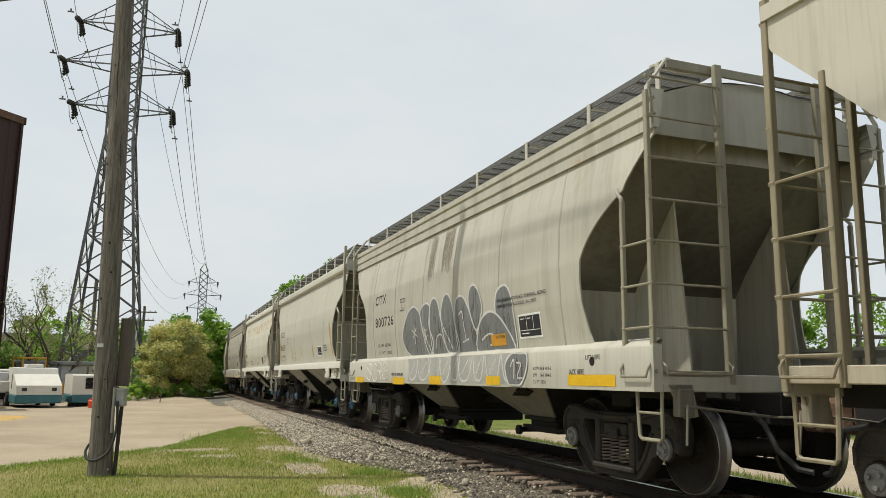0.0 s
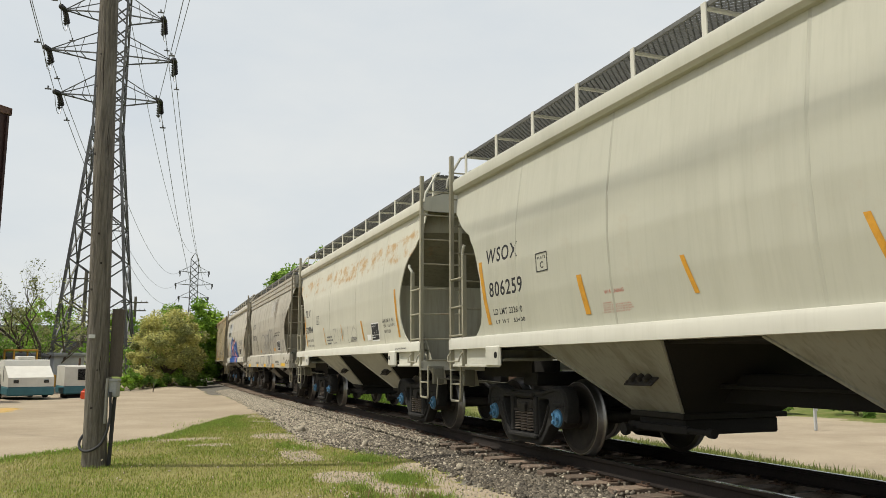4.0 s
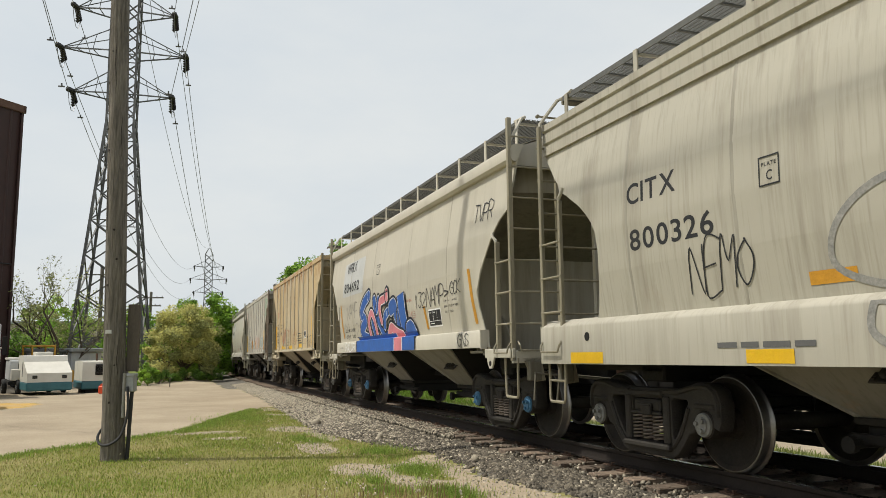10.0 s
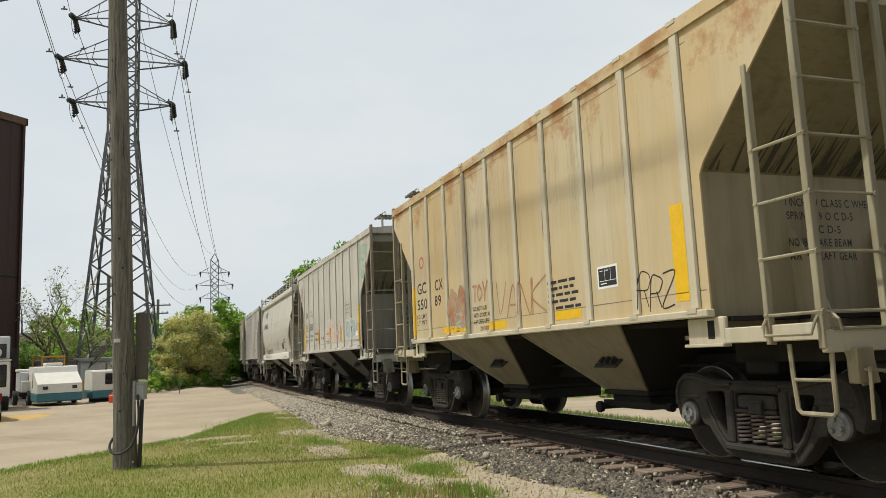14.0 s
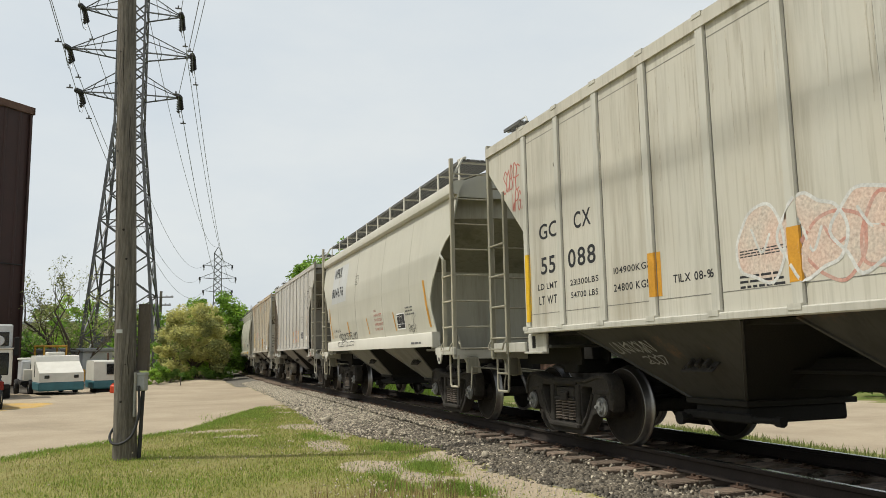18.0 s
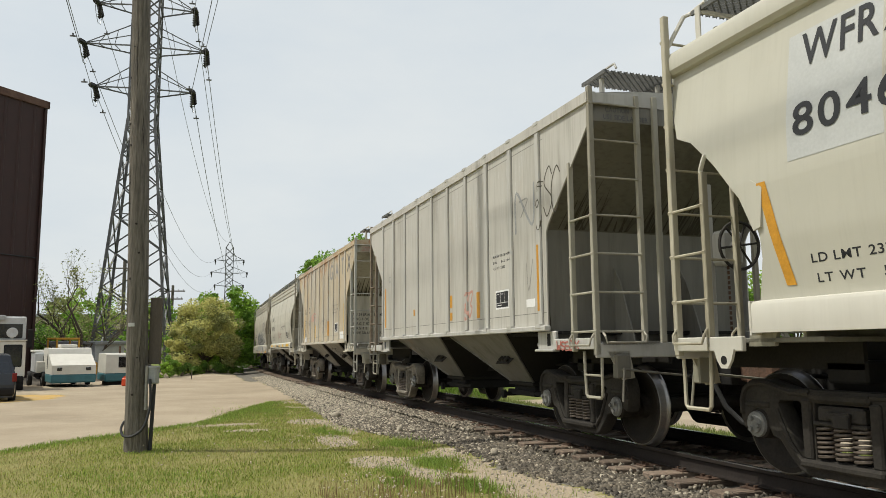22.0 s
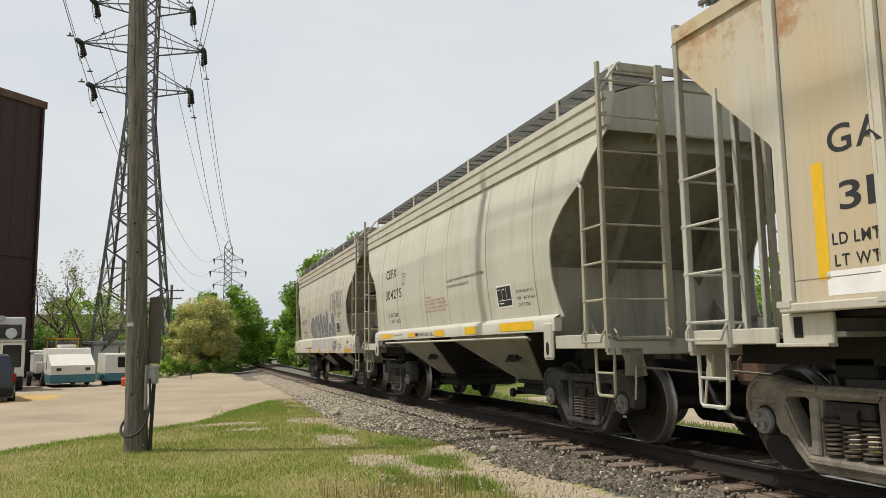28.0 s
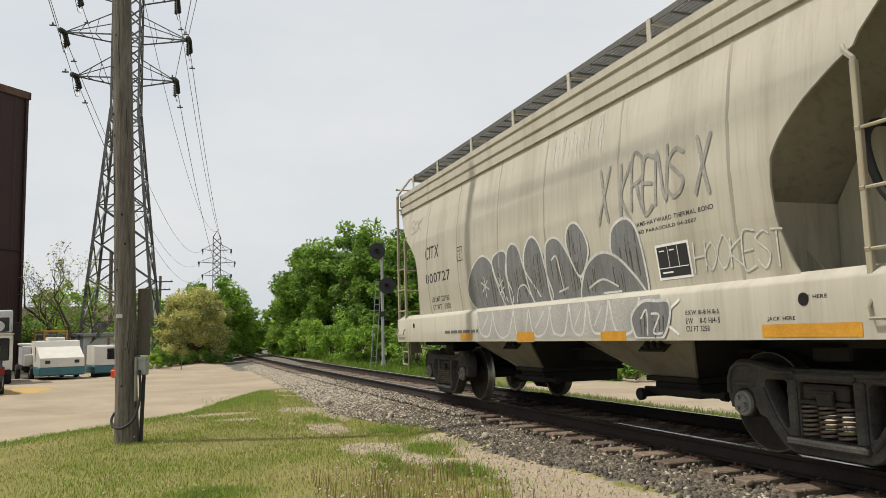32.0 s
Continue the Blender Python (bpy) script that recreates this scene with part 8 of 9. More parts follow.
M_WIRE = mat("aluminium_line_wire", (0.20, 0.20, 0.21), 0.5, 0.5, var=0.1, scale=2, bump=0.0)


def angle_bar(a, b, s):
    k = Mesh()
    k.tube([a, b], s, 4)
    return k


def insulator_string(p, q, n, r):
    k = Mesh()
    p, q = Vector(p), Vector(q)
    pts, rad = [p], [r * 0.3]
    for i in range(n):
        for f, w in ((0.05, 0.3), (0.1, 1.0), (0.6, 0.55), (0.75, 0.3)):
            pts.append(p.lerp(q, (i + f) / n))
            rad.append(r * w)
    k.tube(pts + [q], rad + [r * 0.3], 8)
    return k


def tower(x, y, z, turn, fine, label):
    """Four-legged double-circuit tower: x across the line, y along it."""
    t = tagged(new("lattice_tower"), label, "power pylon", "power pylons")
    t.matrix_basis = pose(x, y, z, 0, 0, turn)
    zs = [0, 3.4, 6.6, 9.6, 12.3, 14.8, 17.1, 19.2, 20.9, 22.5, 24.2, 25.8, 27.4, 29.2, 31.1, 33.0]
    hw = lambda q: 2.75 + (1.0 - 2.75) * min(1, q / 20.0)
    for sx in (-1, 1):
        for sy in (-1, 1):
            part("leg", angle_bar((sx * hw(0), sy * hw(0), 0), (sx * hw(20), sy * hw(20), 20), 0.14), M_GALV, t)
            part("mast_corner", angle_bar((sx, sy, 20), (sx, sy, 33.0), 0.10), M_GALV, t)
            part("peak_bar", angle_bar((sx, sy, 33.0), (0, 0, 34.75), 0.08), M_GALV, t)
    for i in range(len(zs) - 1):
        a, b = hw(zs[i]), hw(zs[i + 1])
        for s in (-1, 1):
            for p, q in (((-a, s * a, zs[i]), (b, s * b, zs[i + 1])), ((a, s * a, zs[i]), (-b, s * b, zs[i + 1])),
                         ((s * a, -a, zs[i]), (s * b, b, zs[i + 1])), ((s * a, a, zs[i]), (s * b, -b, zs[i + 1]))):
                part("brace", angle_bar(p, q, 0.075), M_GALV, t)
            if i in (1, 4, 7, 9, 11):
                part("ring_bar", angle_bar((-a, s * a, zs[i]), (a, s * a, zs[i]), 0.05), M_GALV, t)
                part("ring_bar", angle_bar((s * a, -a, zs[i]), (s * a, a, zs[i]), 0.05), M_GALV, t)
    tips = []
    for za, reach in ((22.5, 3.75), (26.0, 4.7), (29.4, 3.75)):
        for s in (-1, 1):
            tip = Vector((s * reach, 0, za + 0.25))
            arm = part("crossarm", angle_bar((s, -1, za), tip, 0.065), M_GALV, t)
            for p in ((s, 1, za),):
                part("arm_bar", angle_bar(p, tip, 0.065), M_GALV, arm)
            for sy in (-1, 1):
                part("arm_stay", angle_bar((s, sy, za + 1.7), tip, 0.045), M_GALV, arm)
            for f in (0.35, 0.7):
                a_, b_ = Vector((s, -1, za)).lerp(tip, f), Vector((s, 1, za)).lerp(tip, f * 0.8)
                part("arm_web", angle_bar(a_, b_, 0.035), M_GALV, arm)
                part("arm_web", angle_bar(a_, Vector((s, -1, za + 1.7)).lerp(tip, f * 0.8), 0.03), M_GALV, arm)
            for sy in (-1, 1):
                part("insulator", insulator_string(tip, tip + Vector((0.0, sy * 1.5, -0.55 if sy > 0 else -0.35)), 7, 0.22), M_GLASS, arm, "string of dark disc insulators")
            part("insulator", insulator_string(tip + Vector((-0.1 * s, 0, -0.1)), tip + Vector((-0.1 * s, 0, -1.3)), 6, 0.18), M_GLASS, arm)
            part("jumper", (lambda q: (q.tube([tip + Vector((0, -1.5, -0.35)), tip + Vector((0, -0.9, -1.2)), tip + Vector((0, 0, -1.6)), tip + Vector((0, 0.9, -1.4)), tip + Vector((0, 1.5, -0.55))], 0.025, 5), q)[1])(Mesh()), M_WIRE, arm)
            tips.append((tip + Vector((0, -1.5, -0.35)), tip + Vector((0, 1.5, -0.55))))
    tips.append((Vector((0, 0, 34.75)), Vector((0, 0, 34.75))))
    return t, tips


TW, TW_TIPS = tower(-23.9, 60.5, land(-23.9, 60.5) - 0.2, 13.5, True, "grey galvanised lattice pylon with six crossarms and dark insulators")
FT, FT_TIPS = tower(-57.8, 210.1, -6.5, 13.5, False, "distant grey lattice pylon above the trees")
BT = Matrix.Translation((48.0, -130.0, 7.0)) @ pose(0, 0, 0, 0, 0, 13.5)
_n = 0
for (pa, qa), (pb, qb) in zip(TW_TIPS, FT_TIPS):
    for a, b, sag, r in ((TW.matrix_basis @ qa, FT.matrix_basis @ pb, 7.0, 0.028), (TW.matrix_basis @ pa, BT @ qb, 6.0, 0.024)):
        k = Mesh()
        k.tube([a.lerp(b, i / 24) - Vector((0, 0, sag * 4 * (i / 24) * (1 - i / 24))) for i in range(25)], r, 5)
        tagged(part("power_line", k, M_WIRE), "sagging bare power line between pylons", "power line", "power lines")
for p, q in ((TW_TIPS[i][j], s) for i in range(6) for j, s in ((0, -1), (1, 1))):
    c = p + Vector((0, q * 2.2, -0.28))
    k = Mesh()
    k.box((c.x - 0.05, c.y - 0.05, c.z - 0.25), (c.x + 0.05, c.y + 0.05, c.z - 0.02))
    k.cyl(c + Vector((-0.22, 0, -0.25)), c + Vector((0.22, 0, -0.25)), 0.06, 6)
    part("line_damper", k, M_GALV, TW)
k = Mesh()
a, b = Vector((PX - 0.45, PY, 7.2)), Vector((-32.7, 29.4, 13.6))
k.tube([a.lerp(b, i / 16) - Vector((0, 0, 0.35 * 4 * (i / 16) * (1 - i / 16))) for i in range(17)], 0.022, 6)
service = k
# cable bundle along the railway, overhead, to the next pole of the row
NX, NY = (DIR * 22 + NOR * (OFF - 6.6)).xy
utility_pole(NX, NY, (0.0, 0.0), 14.3, 0.176, 0.125, "wooden utility pole of the same row")
k = Mesh()
a, b = Vector((PX - 0.40, PY, 12.76)), Vector((NX, NY, 12.95))
k.tube([a.lerp(b, i / 20) - Vector((0, 0, 0.55 * 4 * (i / 20) * (1 - i / 20))) for i in range(21)], 0.024, 8)
tagged(part("overhead_cable", k, M_CABLE), "thick black overhead cable between the wooden poles", "cable")
k = service
tagged(part("service_cable", k, M_CABLE), "black overhead service cable from the wooden pole", "cable")
utility_pole(-30.0, 73.0, (0.0, 0.0), 10.5, 0.2, 0.16, "distant brown wooden pole with one crossarm", ((9.7, 3.2, 0), ))
utility_pole(-27.2, 78.0, (0.1, 0.0), 8.5, 0.17, 0.13, "distant wooden pole with two crossarms", ((7.9, 2.6, 0), (7.1, 2.2, 0)))

# ---- brown metal building ----
M_BROWN = mat("dark_brown_metal_cladding", (0.040, 0.017, 0.014), 0.6, 0.1, var=0.25, scale=1.2, tint=(0.025, 0.015, 0.013), bump=0.1)
M_RUSTTRIM = mat("rust_stained_parapet", (0.075, 0.038, 0.028), 0.8, 0.1, var=0.5, scale=2.5, tint=(0.16, 0.10, 0.07), bump=0.2)
bx, by = -25.3, 48.3
wa = Vector((-0.40, -0.917, 0)).normalized()
wb = Vector((-wa.y, wa.x, 0)) * 1.0
if wb.x > 0:
    wb = -wb
bz = land(bx, by) - 0.3
HT = 16.35 - bz
shed = tagged(new("metal_building"), "dark brown corrugated metal industrial building", "building")
shed.matrix_basis = Matrix(((wa.x, wb.x, 0, bx), (wa.y, wb.y, 0, by), (0, 0, 1, bz), (0, 0, 0, 1)))
k = Mesh()
pts = []
x = 0.0
while x < 26:
    pts += [(x, 0), (x + 0.75, 0), (x + 0.80, -0.05), (x + 0.92, -0.05), (x + 0.97, 0)]
    x += 1.0
k.grid([[(a, b, 0) for a, b in pts], [(a, b, HT) for a, b in pts]])
k.grid([[(0, b * 1.0, z) for b in (0, 6, 12, 18)] for z in (0, HT)])
part("wall", k, M_BROWN, shed)
k = Mesh()
k.box((0, 0.02, 0), (26, 18, HT - 0.05))
part("wall_core", k, M_BROWN, shed)
k = Mesh()
k.box((-0.12, -0.14, HT - 0.35), (26, 0.1, HT + 0.12), 0.02)
k.box((-0.12, -0.14, HT - 0.35), (0.1, 18, HT + 0.12), 0.02)
part("parapet", k, M_RUSTTRIM, shed)
for q in (0.15, 6.0, 12.0):
    k = Mesh()
    k.box((q - 0.08, -0.16, 0), (q + 0.08, -0.05, HT - 0.4), 0.01)
    part("downpipe", k, M_BROWN, shed)
k = Mesh()
k.tube([(0.1, -0.10, 7.7), (26, -0.10, 7.9)], 0.035, 6)
part("cable_run", k, M_CABLE, shed)

# ---- machines in the yard ----
M_CREAM = mat("cream_machine_paint", (0.66, 0.64, 0.57), 0.45, var=0.15, scale=2.5, tint=(0.45, 0.42, 0.35), bump=0.05)
M_REDGLASS = mat("dark_red_lamp_glass", (0.17, 0.016, 0.014), 0.15, var=0.1, scale=6, bump=0.0)
M_TEAL = mat("teal_machine_paint", (0.05, 0.16, 0.19), 0.5, var=0.25, scale=3, bump=0.05)
M_TYRE = mat("black_tyre_rubber", (0.022, 0.022, 0.022), 0.85, var=0.3, scale=12, bump=0.2)
M_WINDOW = mat("dark_window_glass", (0.02, 0.023, 0.026), 0.08, var=0.1, scale=2, bump=0.0, spec=0.8)
M_CHROME = mat("bright_rim_alloy", (0.55, 0.55, 0.55), 0.3, 0.9, var=0.15, scale=12, bump=0.0)
M_LAMP = flat("clear_lamp_glass", (0.62, 0.62, 0.60), 0.15)
M_ORANGE = flat("orange_plastic", (0.75, 0.09, 0.03), 0.5)
M_MACHYEL = mat("yellow_machine_paint", (0.55, 0.30, 0.04), 0.55, var=0.3, scale=3, bump=0.05)
M_PALEGREY = mat("pale_grey_machine_paint", (0.50, 0.51, 0.51), 0.5, var=0.2, scale=2, bump=0.05)


def wheel_parts(thing, x, y, r, w, side=1):
    k = Mesh()
    k.lathe([(r * 0.6, -w / 2), (r * 0.93, -w / 2), (r, -w * 0.32), (r, w * 0.32), (r * 0.93, w / 2), (r * 0.6, w / 2)], 22)
    t = part("wheel", k, M_TYRE, thing, "", Matrix.Translation((x, y, r)))
    k = Mesh()
    k.lathe([(r * 0.62, -w * 0.42), (r * 0.60, -w * 0.2), (r * 0.25, -w * 0.3), (0, -w * 0.34)], 16)
    k.lathe([(r * 0.62, w * 0.42), (r * 0.60, w * 0.2), (r * 0.25, w * 0.3), (0, w * 0.34)], 16)
    for i in range(5):
        a = 1.2566 * i
        for s in (-1, 1):
            k.box((r * 0.4 * math.cos(a) - r * 0.09, s * w * 0.36 - 0.01, r * 0.4 * math.sin(a) - r * 0.09), (r * 0.4 * math.cos(a) + r * 0.09, s * w * 0.36 + 0.01, r * 0.4 * math.sin(a) + r * 0.09))
    part("rim", k, M_CHROME, t)


def compressor(x, y, turn, L, W, H, label, hood):
    """Towed air compressor: teal skirt, cream canopy with sloping front."""
    t = tagged(new("air_compressor"), label, "air compressor", "air compressors")
    t.matrix_basis = pose(x, y, land(x, y), 0, 0, turn)
    k = Mesh()
    k.box((-L / 2, -W / 2, 0.20), (L / 2, W / 2, 0.58), 0.05)
    part("skirt", k, M_TEAL, t)
    k = Mesh()
    if hood:
        prof = [(-L / 2, 0.58), (L / 2 - 0.02, 0.58), (L / 2 - 0.05, 0.98), (L * 0.08, H * 0.84), (L * 0.03, H * 0.985), (0.0, H), (-L / 2 + 0.12, H), (-L / 2 + 0.02, H * 0.9)]
    else:
        prof = [(-L / 2, 0.58), (L / 2 - 0.02, 0.58), (L / 2 - 0.06, H - 0.06), (L / 2 - 0.12, H), (-L / 2 + 0.12, H), (-L / 2 + 0.05, H - 0.06)]
    k.prism(prof, -W / 2 + 0.02, W / 2 - 0.02)
    part("canopy", k, M_CREAM, t)
    k = Mesh()
    if hood:
        k.box((-L * 0.42, -0.35, H), (-L * 0.1, 0.35, H + 0.16), 0.03)
        part("roof_box", k, M_CREAM, t)
        for yy in (-W * 0.32, W * 0.32):
            k = Mesh()
            k.box((L / 2 - 0.05, yy - 0.1, 0.74), (L / 2 - 0.01, yy + 0.1, 0.88), 0.01)
            part("lamp", k, M_WINDOW, t)
        k = Mesh()
        k.prism([(0.02, 0.8), (0.04, 0.8), (0.04, H * 0.84), (0.02, H * 0.84)], -W / 2, W / 2)
        part("panel_seam", k, M_UNDER, t)
        wheel_parts(t, -L * 0.28, -W / 2 - 0.02, 0.33, 0.18)
        wheel_parts(t, -L * 0.28, W / 2 + 0.02, 0.33, 0.18)
        k = Mesh()
        k.tube([(-L / 2, 0, 0.42), (-L / 2 - 0.7, 0, 0.42)], 0.05, 8)
        k.tube([(-L / 2 - 0.55, 0, 0.42), (-L / 2 - 0.75, 0, 0.02)], 0.03, 8)
        part("drawbar", k, M_UNDER, t)
    else:
        for i in range(9):
            k = Mesh()
            z = 0.85 + i * (H - 1.0) / 9
            k.box((L / 2 - 0.05, -W * 0.05, z), (L / 2 + 0.01, W * 0.40, z + 0.05))
            part("grille_slat", k, M_UNDER, t)
        k = Mesh()
        k.tube([(-0.2, 0.2, H), (-0.2, 0.2, H + 0.35)], 0.05, 8)
        part("exhaust", k, M_RUSTY, t)
        k = Mesh()
        k.box((-L * 0.4, -W * 0.35, 0.0), (L * 0.4, W * 0.35, 0.22))
        part("skid", k, M_UNDER, t)
    return t


compressor(-17.15, 36.0, -55, 2.6, 1.85, 1.74, "cream and teal towed air compressor with sloping hood", True)
compressor(-15.75, 37.8, -56, 1.9, 1.30, 1.50, "cream and teal generator with louvred grille", False)
k = Mesh()
k.box((-0.16, -0.11, 0), (0.16, 0.11, 0.34), 0.03)
k.prism([(-0.14, 0.34), (0.14, 0.34), (0.03, 0.44), (-0.05, 0.44)], -0.08, 0.08)
jc = tagged(part("fuel_can", k, M_ORANGE), "red plastic fuel can beside the generator", "fuel can")
jc.location = (-14.35, 35.6, land(-14.35, 35.6))


def box_thing(name, x, y, turn, dims, m, label, category, extra=()):
    t = tagged(new(name), label, category)
    t.matrix_basis = pose(x, y, land(x, y), 0, 0, turn)
    for pn, lo, hi, mm, c in extra:
        k = Mesh()
        k.box(lo, hi, c)
        part(pn, k, mm, t)
    return t


# white high-cab truck behind the estate car: glazed lower cab, glazed upper cab, lamp, roof board and rack
tk = box_thing("utility_truck", -18.5, 32.2, -60, None, None, "white high-cab utility truck with large windows", "truck", (
    ("cab", (-1.2, -1.15, 0.55), (1.08, 1.15, 2.02), M_CREAM, 0.05), ("cab_top", (-1.1, -1.1, 2.08), (0.98, 1.12, 3.02), M_PALEGREY, 0.05),
    ("cab_ledge", (-1.2, -1.18, 2.02), (1.14, 1.18, 2.08), M_CREAM, 0.02), ("chassis", (-3.0, -0.9, 0.4), (1.2, 0.9, 0.62), M_UNDER, 0.02),
    ("windscreen", (0.96, -0.10, 2.14), (0.995, 1.0, 2.72), M_WINDOW, 0.02), ("windscreen", (0.96, -1.0, 2.14), (0.995, -0.24, 2.72), M_WINDOW, 0.02),
    ("side_window", (-0.9, -1.12, 2.2), (0.7, -1.09, 2.85), M_WINDOW, 0.01), ("door_window", (1.065, 0.36, 0.98), (1.095, 1.02, 1.88), M_WINDOW, 0.03),
    ("door", (1.06, -0.62, 0.72), (1.10, -0.02, 1.9), M_REDGLASS, 0.02), ("cab_post", (1.06, 0.02, 0.6), (1.16, 0.16, 2.0), M_CREAM, 0.02),
    ("door_handle", (1.08, 0.45, 0.78), (1.12, 0.72, 0.85), M_UNDER, 0.008), ("roof_board", (0.2, -1.0, 2.86), (1.2, 0.36, 3.06), M_STEELGREY, 0.02),
    ("mirror", (1.12, 1.18, 1.75), (1.18, 1.36, 2.5), M_UNDER, 0.02), ("bumper", (1.1, -1.1, 0.42), (1.25, 1.1, 0.62), M_UNDER, 0.03),
    ("rack_rail", (-0.9, -0.9, 3.30), (0.5, -0.84, 3.36), M_CREAM, 0.01), ("rack_rail", (-0.9, 0.0, 3.30), (0.5, 0.06, 3.36), M_CREAM, 0.01),
    ("rack_rail", (0.44, -0.9, 3.30), (0.5, 0.06, 3.36), M_CREAM, 0.01), ("rack_post", (0.44, -0.9, 3.02), (0.5, -0.84, 3.32), M_CREAM, 0.01),
    ("rack_post", (0.44, 0.0, 3.02), (0.5, 0.06, 3.32), M_CREAM, 0.01), ("rack_post", (0.44, -0.45, 3.02), (0.5, -0.39, 3.32), M_CREAM, 0.01),
    ("cargo_box", (-3.2, -1.15, 0.62), (-1.25, 1.15, 1.7), M_PALEGREY, 0.04)))
k = Mesh()
k.lathe([(0.0, -0.12), (0.10, -0.10), (0.19, 0.0), (0.21, 0.12), (0.17, 0.14), (0.0, 0.10)], 14, "x")
k.box((-0.1, -0.03, -0.30), (0.0, 0.03, -0.12), 0.01)
part("work_lamp", k, M_PALEGREY, tk, "round pale work lamp", Matrix.Translation((1.12, 0.62, 2.36)))
for xx in (0.5, -2.2):
    for yy in (-1.0, 1.0):
        wheel_parts(tk, xx, yy, 0.42, 0.26)
tr = box_thing("equipment_trailer", -18.6, 37.4, -58, None, None, "grey and white equipment trailer with open side", "trailer", (
    ("bed", (-1.3, -0.9, 0.45), (1.3, 0.9, 0.62), M_UNDER, 0.02), ("housing", (-1.2, -0.85, 0.62), (0.9, 0.85, 1.55), M_PALEGREY, 0.05),
    ("lid", (-1.25, -0.9, 1.55), (0.5, 0.9, 1.66), M_CREAM, 0.03), ("opening", (0.88, -0.5, 0.75), (0.915, 0.5, 1.4), M_WINDOW, 0.01),
    ("control_box", (0.95, -0.8, 0.62), (1.3, 0.2, 1.15), M_CREAM, 0.03)))
for yy in (-0.95, 0.95):
    wheel_parts(tr, -0.2, yy, 0.34, 0.2)
ld = box_thing("loader", -22.3, 46.0, -40, None, None, "yellow loader parked behind the compressors", "loader", (
    ("body", (-1.4, -0.8, 0.7), (1.4, 0.8, 1.5), M_MACHYEL, 0.08), ("cab_roof", (-0.7, -0.7, 2.3), (0.6, 0.7, 2.42), M_MACHYEL, 0.04),
    ("cab_post", (-0.68, -0.68, 1.5), (-0.6, -0.6, 2.3), M_MACHYEL, 0.0), ("cab_post", (0.5, -0.68, 1.5), (0.58, -0.6, 2.3), M_MACHYEL, 0.0),
    ("cab_post", (-0.68, 0.6, 1.5), (-0.6, 0.68, 2.3), M_MACHYEL, 0.0), ("cab_post", (0.5, 0.6, 1.5), (0.58, 0.68, 2.3), M_MACHYEL, 0.0),
    ("seat", (-0.4, -0.3, 1.5), (0.2, 0.3, 2.0), M_UNDER, 0.05), ("bucket", (1.6, -1.0, 0.3), (2.3, 1.0, 1.0), M_MACHYEL, 0.06)))
for xx in (-0.9, 0.9):
    for yy in (-0.85, 0.85):
        wheel_parts(ld, xx, yy, 0.55, 0.4)
box_thing("site_shed", -23.6, 52.0, -20, None, None, "low grey site shed behind the machines", "shed", (
    ("wall", (-1.9, -1.3, 0), (1.9, 1.3, 2.05), M_PALEGREY, 0.03), ("roof", (-2.1, -1.5, 2.05), (2.1, 1.5, 2.3), M_STEELGREY, 0.05),
    ("window", (-1.3, -1.32, 0.9), (-0.2, -1.29, 1.6), M_WINDOW, 0.0), ("window", (0.4, -1.32, 0.9), (1.5, -1.29, 1.6), M_WINDOW, 0.0)))
box_thing("distant_building", -60, 130, 10, None, None, "pale beige low building far behind the trees", "building", (
    ("wall", (-14, -5, 0), (14, 5, 7.0), mat("pale_beige_wall", (0.52, 0.45, 0.37), 0.9, var=0.15, scale=0.5), 0.05), ("roof", (-14.4, -5.4, 7.0), (14.4, 5.4, 7.5), M_STEELGREY, 0.05),
    ("window", (-9, -5.05, 3.2), (-6, -4.98, 4.8), M_WINDOW, 0.0), ("window", (-3, -5.05, 3.2), (0, -4.98, 4.8), M_WINDOW, 0.0), ("window", (4, -5.05, 3.2), (7, -4.98, 4.8), M_WINDOW, 0.0)))


def road_car(x, y, turn, L, W, H, m, label, estate, z=None):
    """A road car lofted from cross sections, with glass, lamps, wheels."""
    t = tagged(new("parked_car"), label, "car", "parked cars")
    t.matrix_basis = pose(x, y, land(x, y) if z is None else z, 0, 0, turn)
    if estate:
        top = [(-0.50, 0.62), (-0.488, 0.98), (-0.46, 1.0), (-0.2, 1.0), (0.1, 1.0), (0.22, 0.985), (0.40, 1.0), (0.47, 0.90), (0.50, 0.62)]
    else:
        top = [(-0.50, 0.60), (-0.485, 0.93), (-0.40, 0.98), (-0.3, 1.0), (0.1, 0.99), (0.20, 0.96), (0.36, 0.88), (0.46, 0.76), (0.50, 0.55)]
    hb = 0.62 * H
    k = Mesh()
    rows = []
    for fx, fz in top:
        zt = hb * fz
        w = W / 2 * (1 - 0.10 * abs(fx * 2) ** 6)
        rows.append([(fx * L, s * w * q, zz) for s, q, zz in ((-1, 0.94, 0.20), (-1, 1.0, 0.36), (-1, 1.0, zt * 0.75), (-1, 0.95, zt), (-1, 0.4, zt + 0.02), (1, 0.4, zt + 0.02), (1, 0.95, zt), (1, 1.0, zt * 0.75), (1, 1.0, 0.36), (1, 0.94, 0.20))])
    k.grid(rows)
    for r in (rows[0], rows[-1]):
        k.add(r, [tuple(range(10))])
    part("body", k, m, t)
    k = Mesh()
    g0, g1, g2, g3 = ((-0.47, -0.40, 0.06, 0.24) if estate else (-0.46, -0.30, 0.06, 0.24))
    rows = []
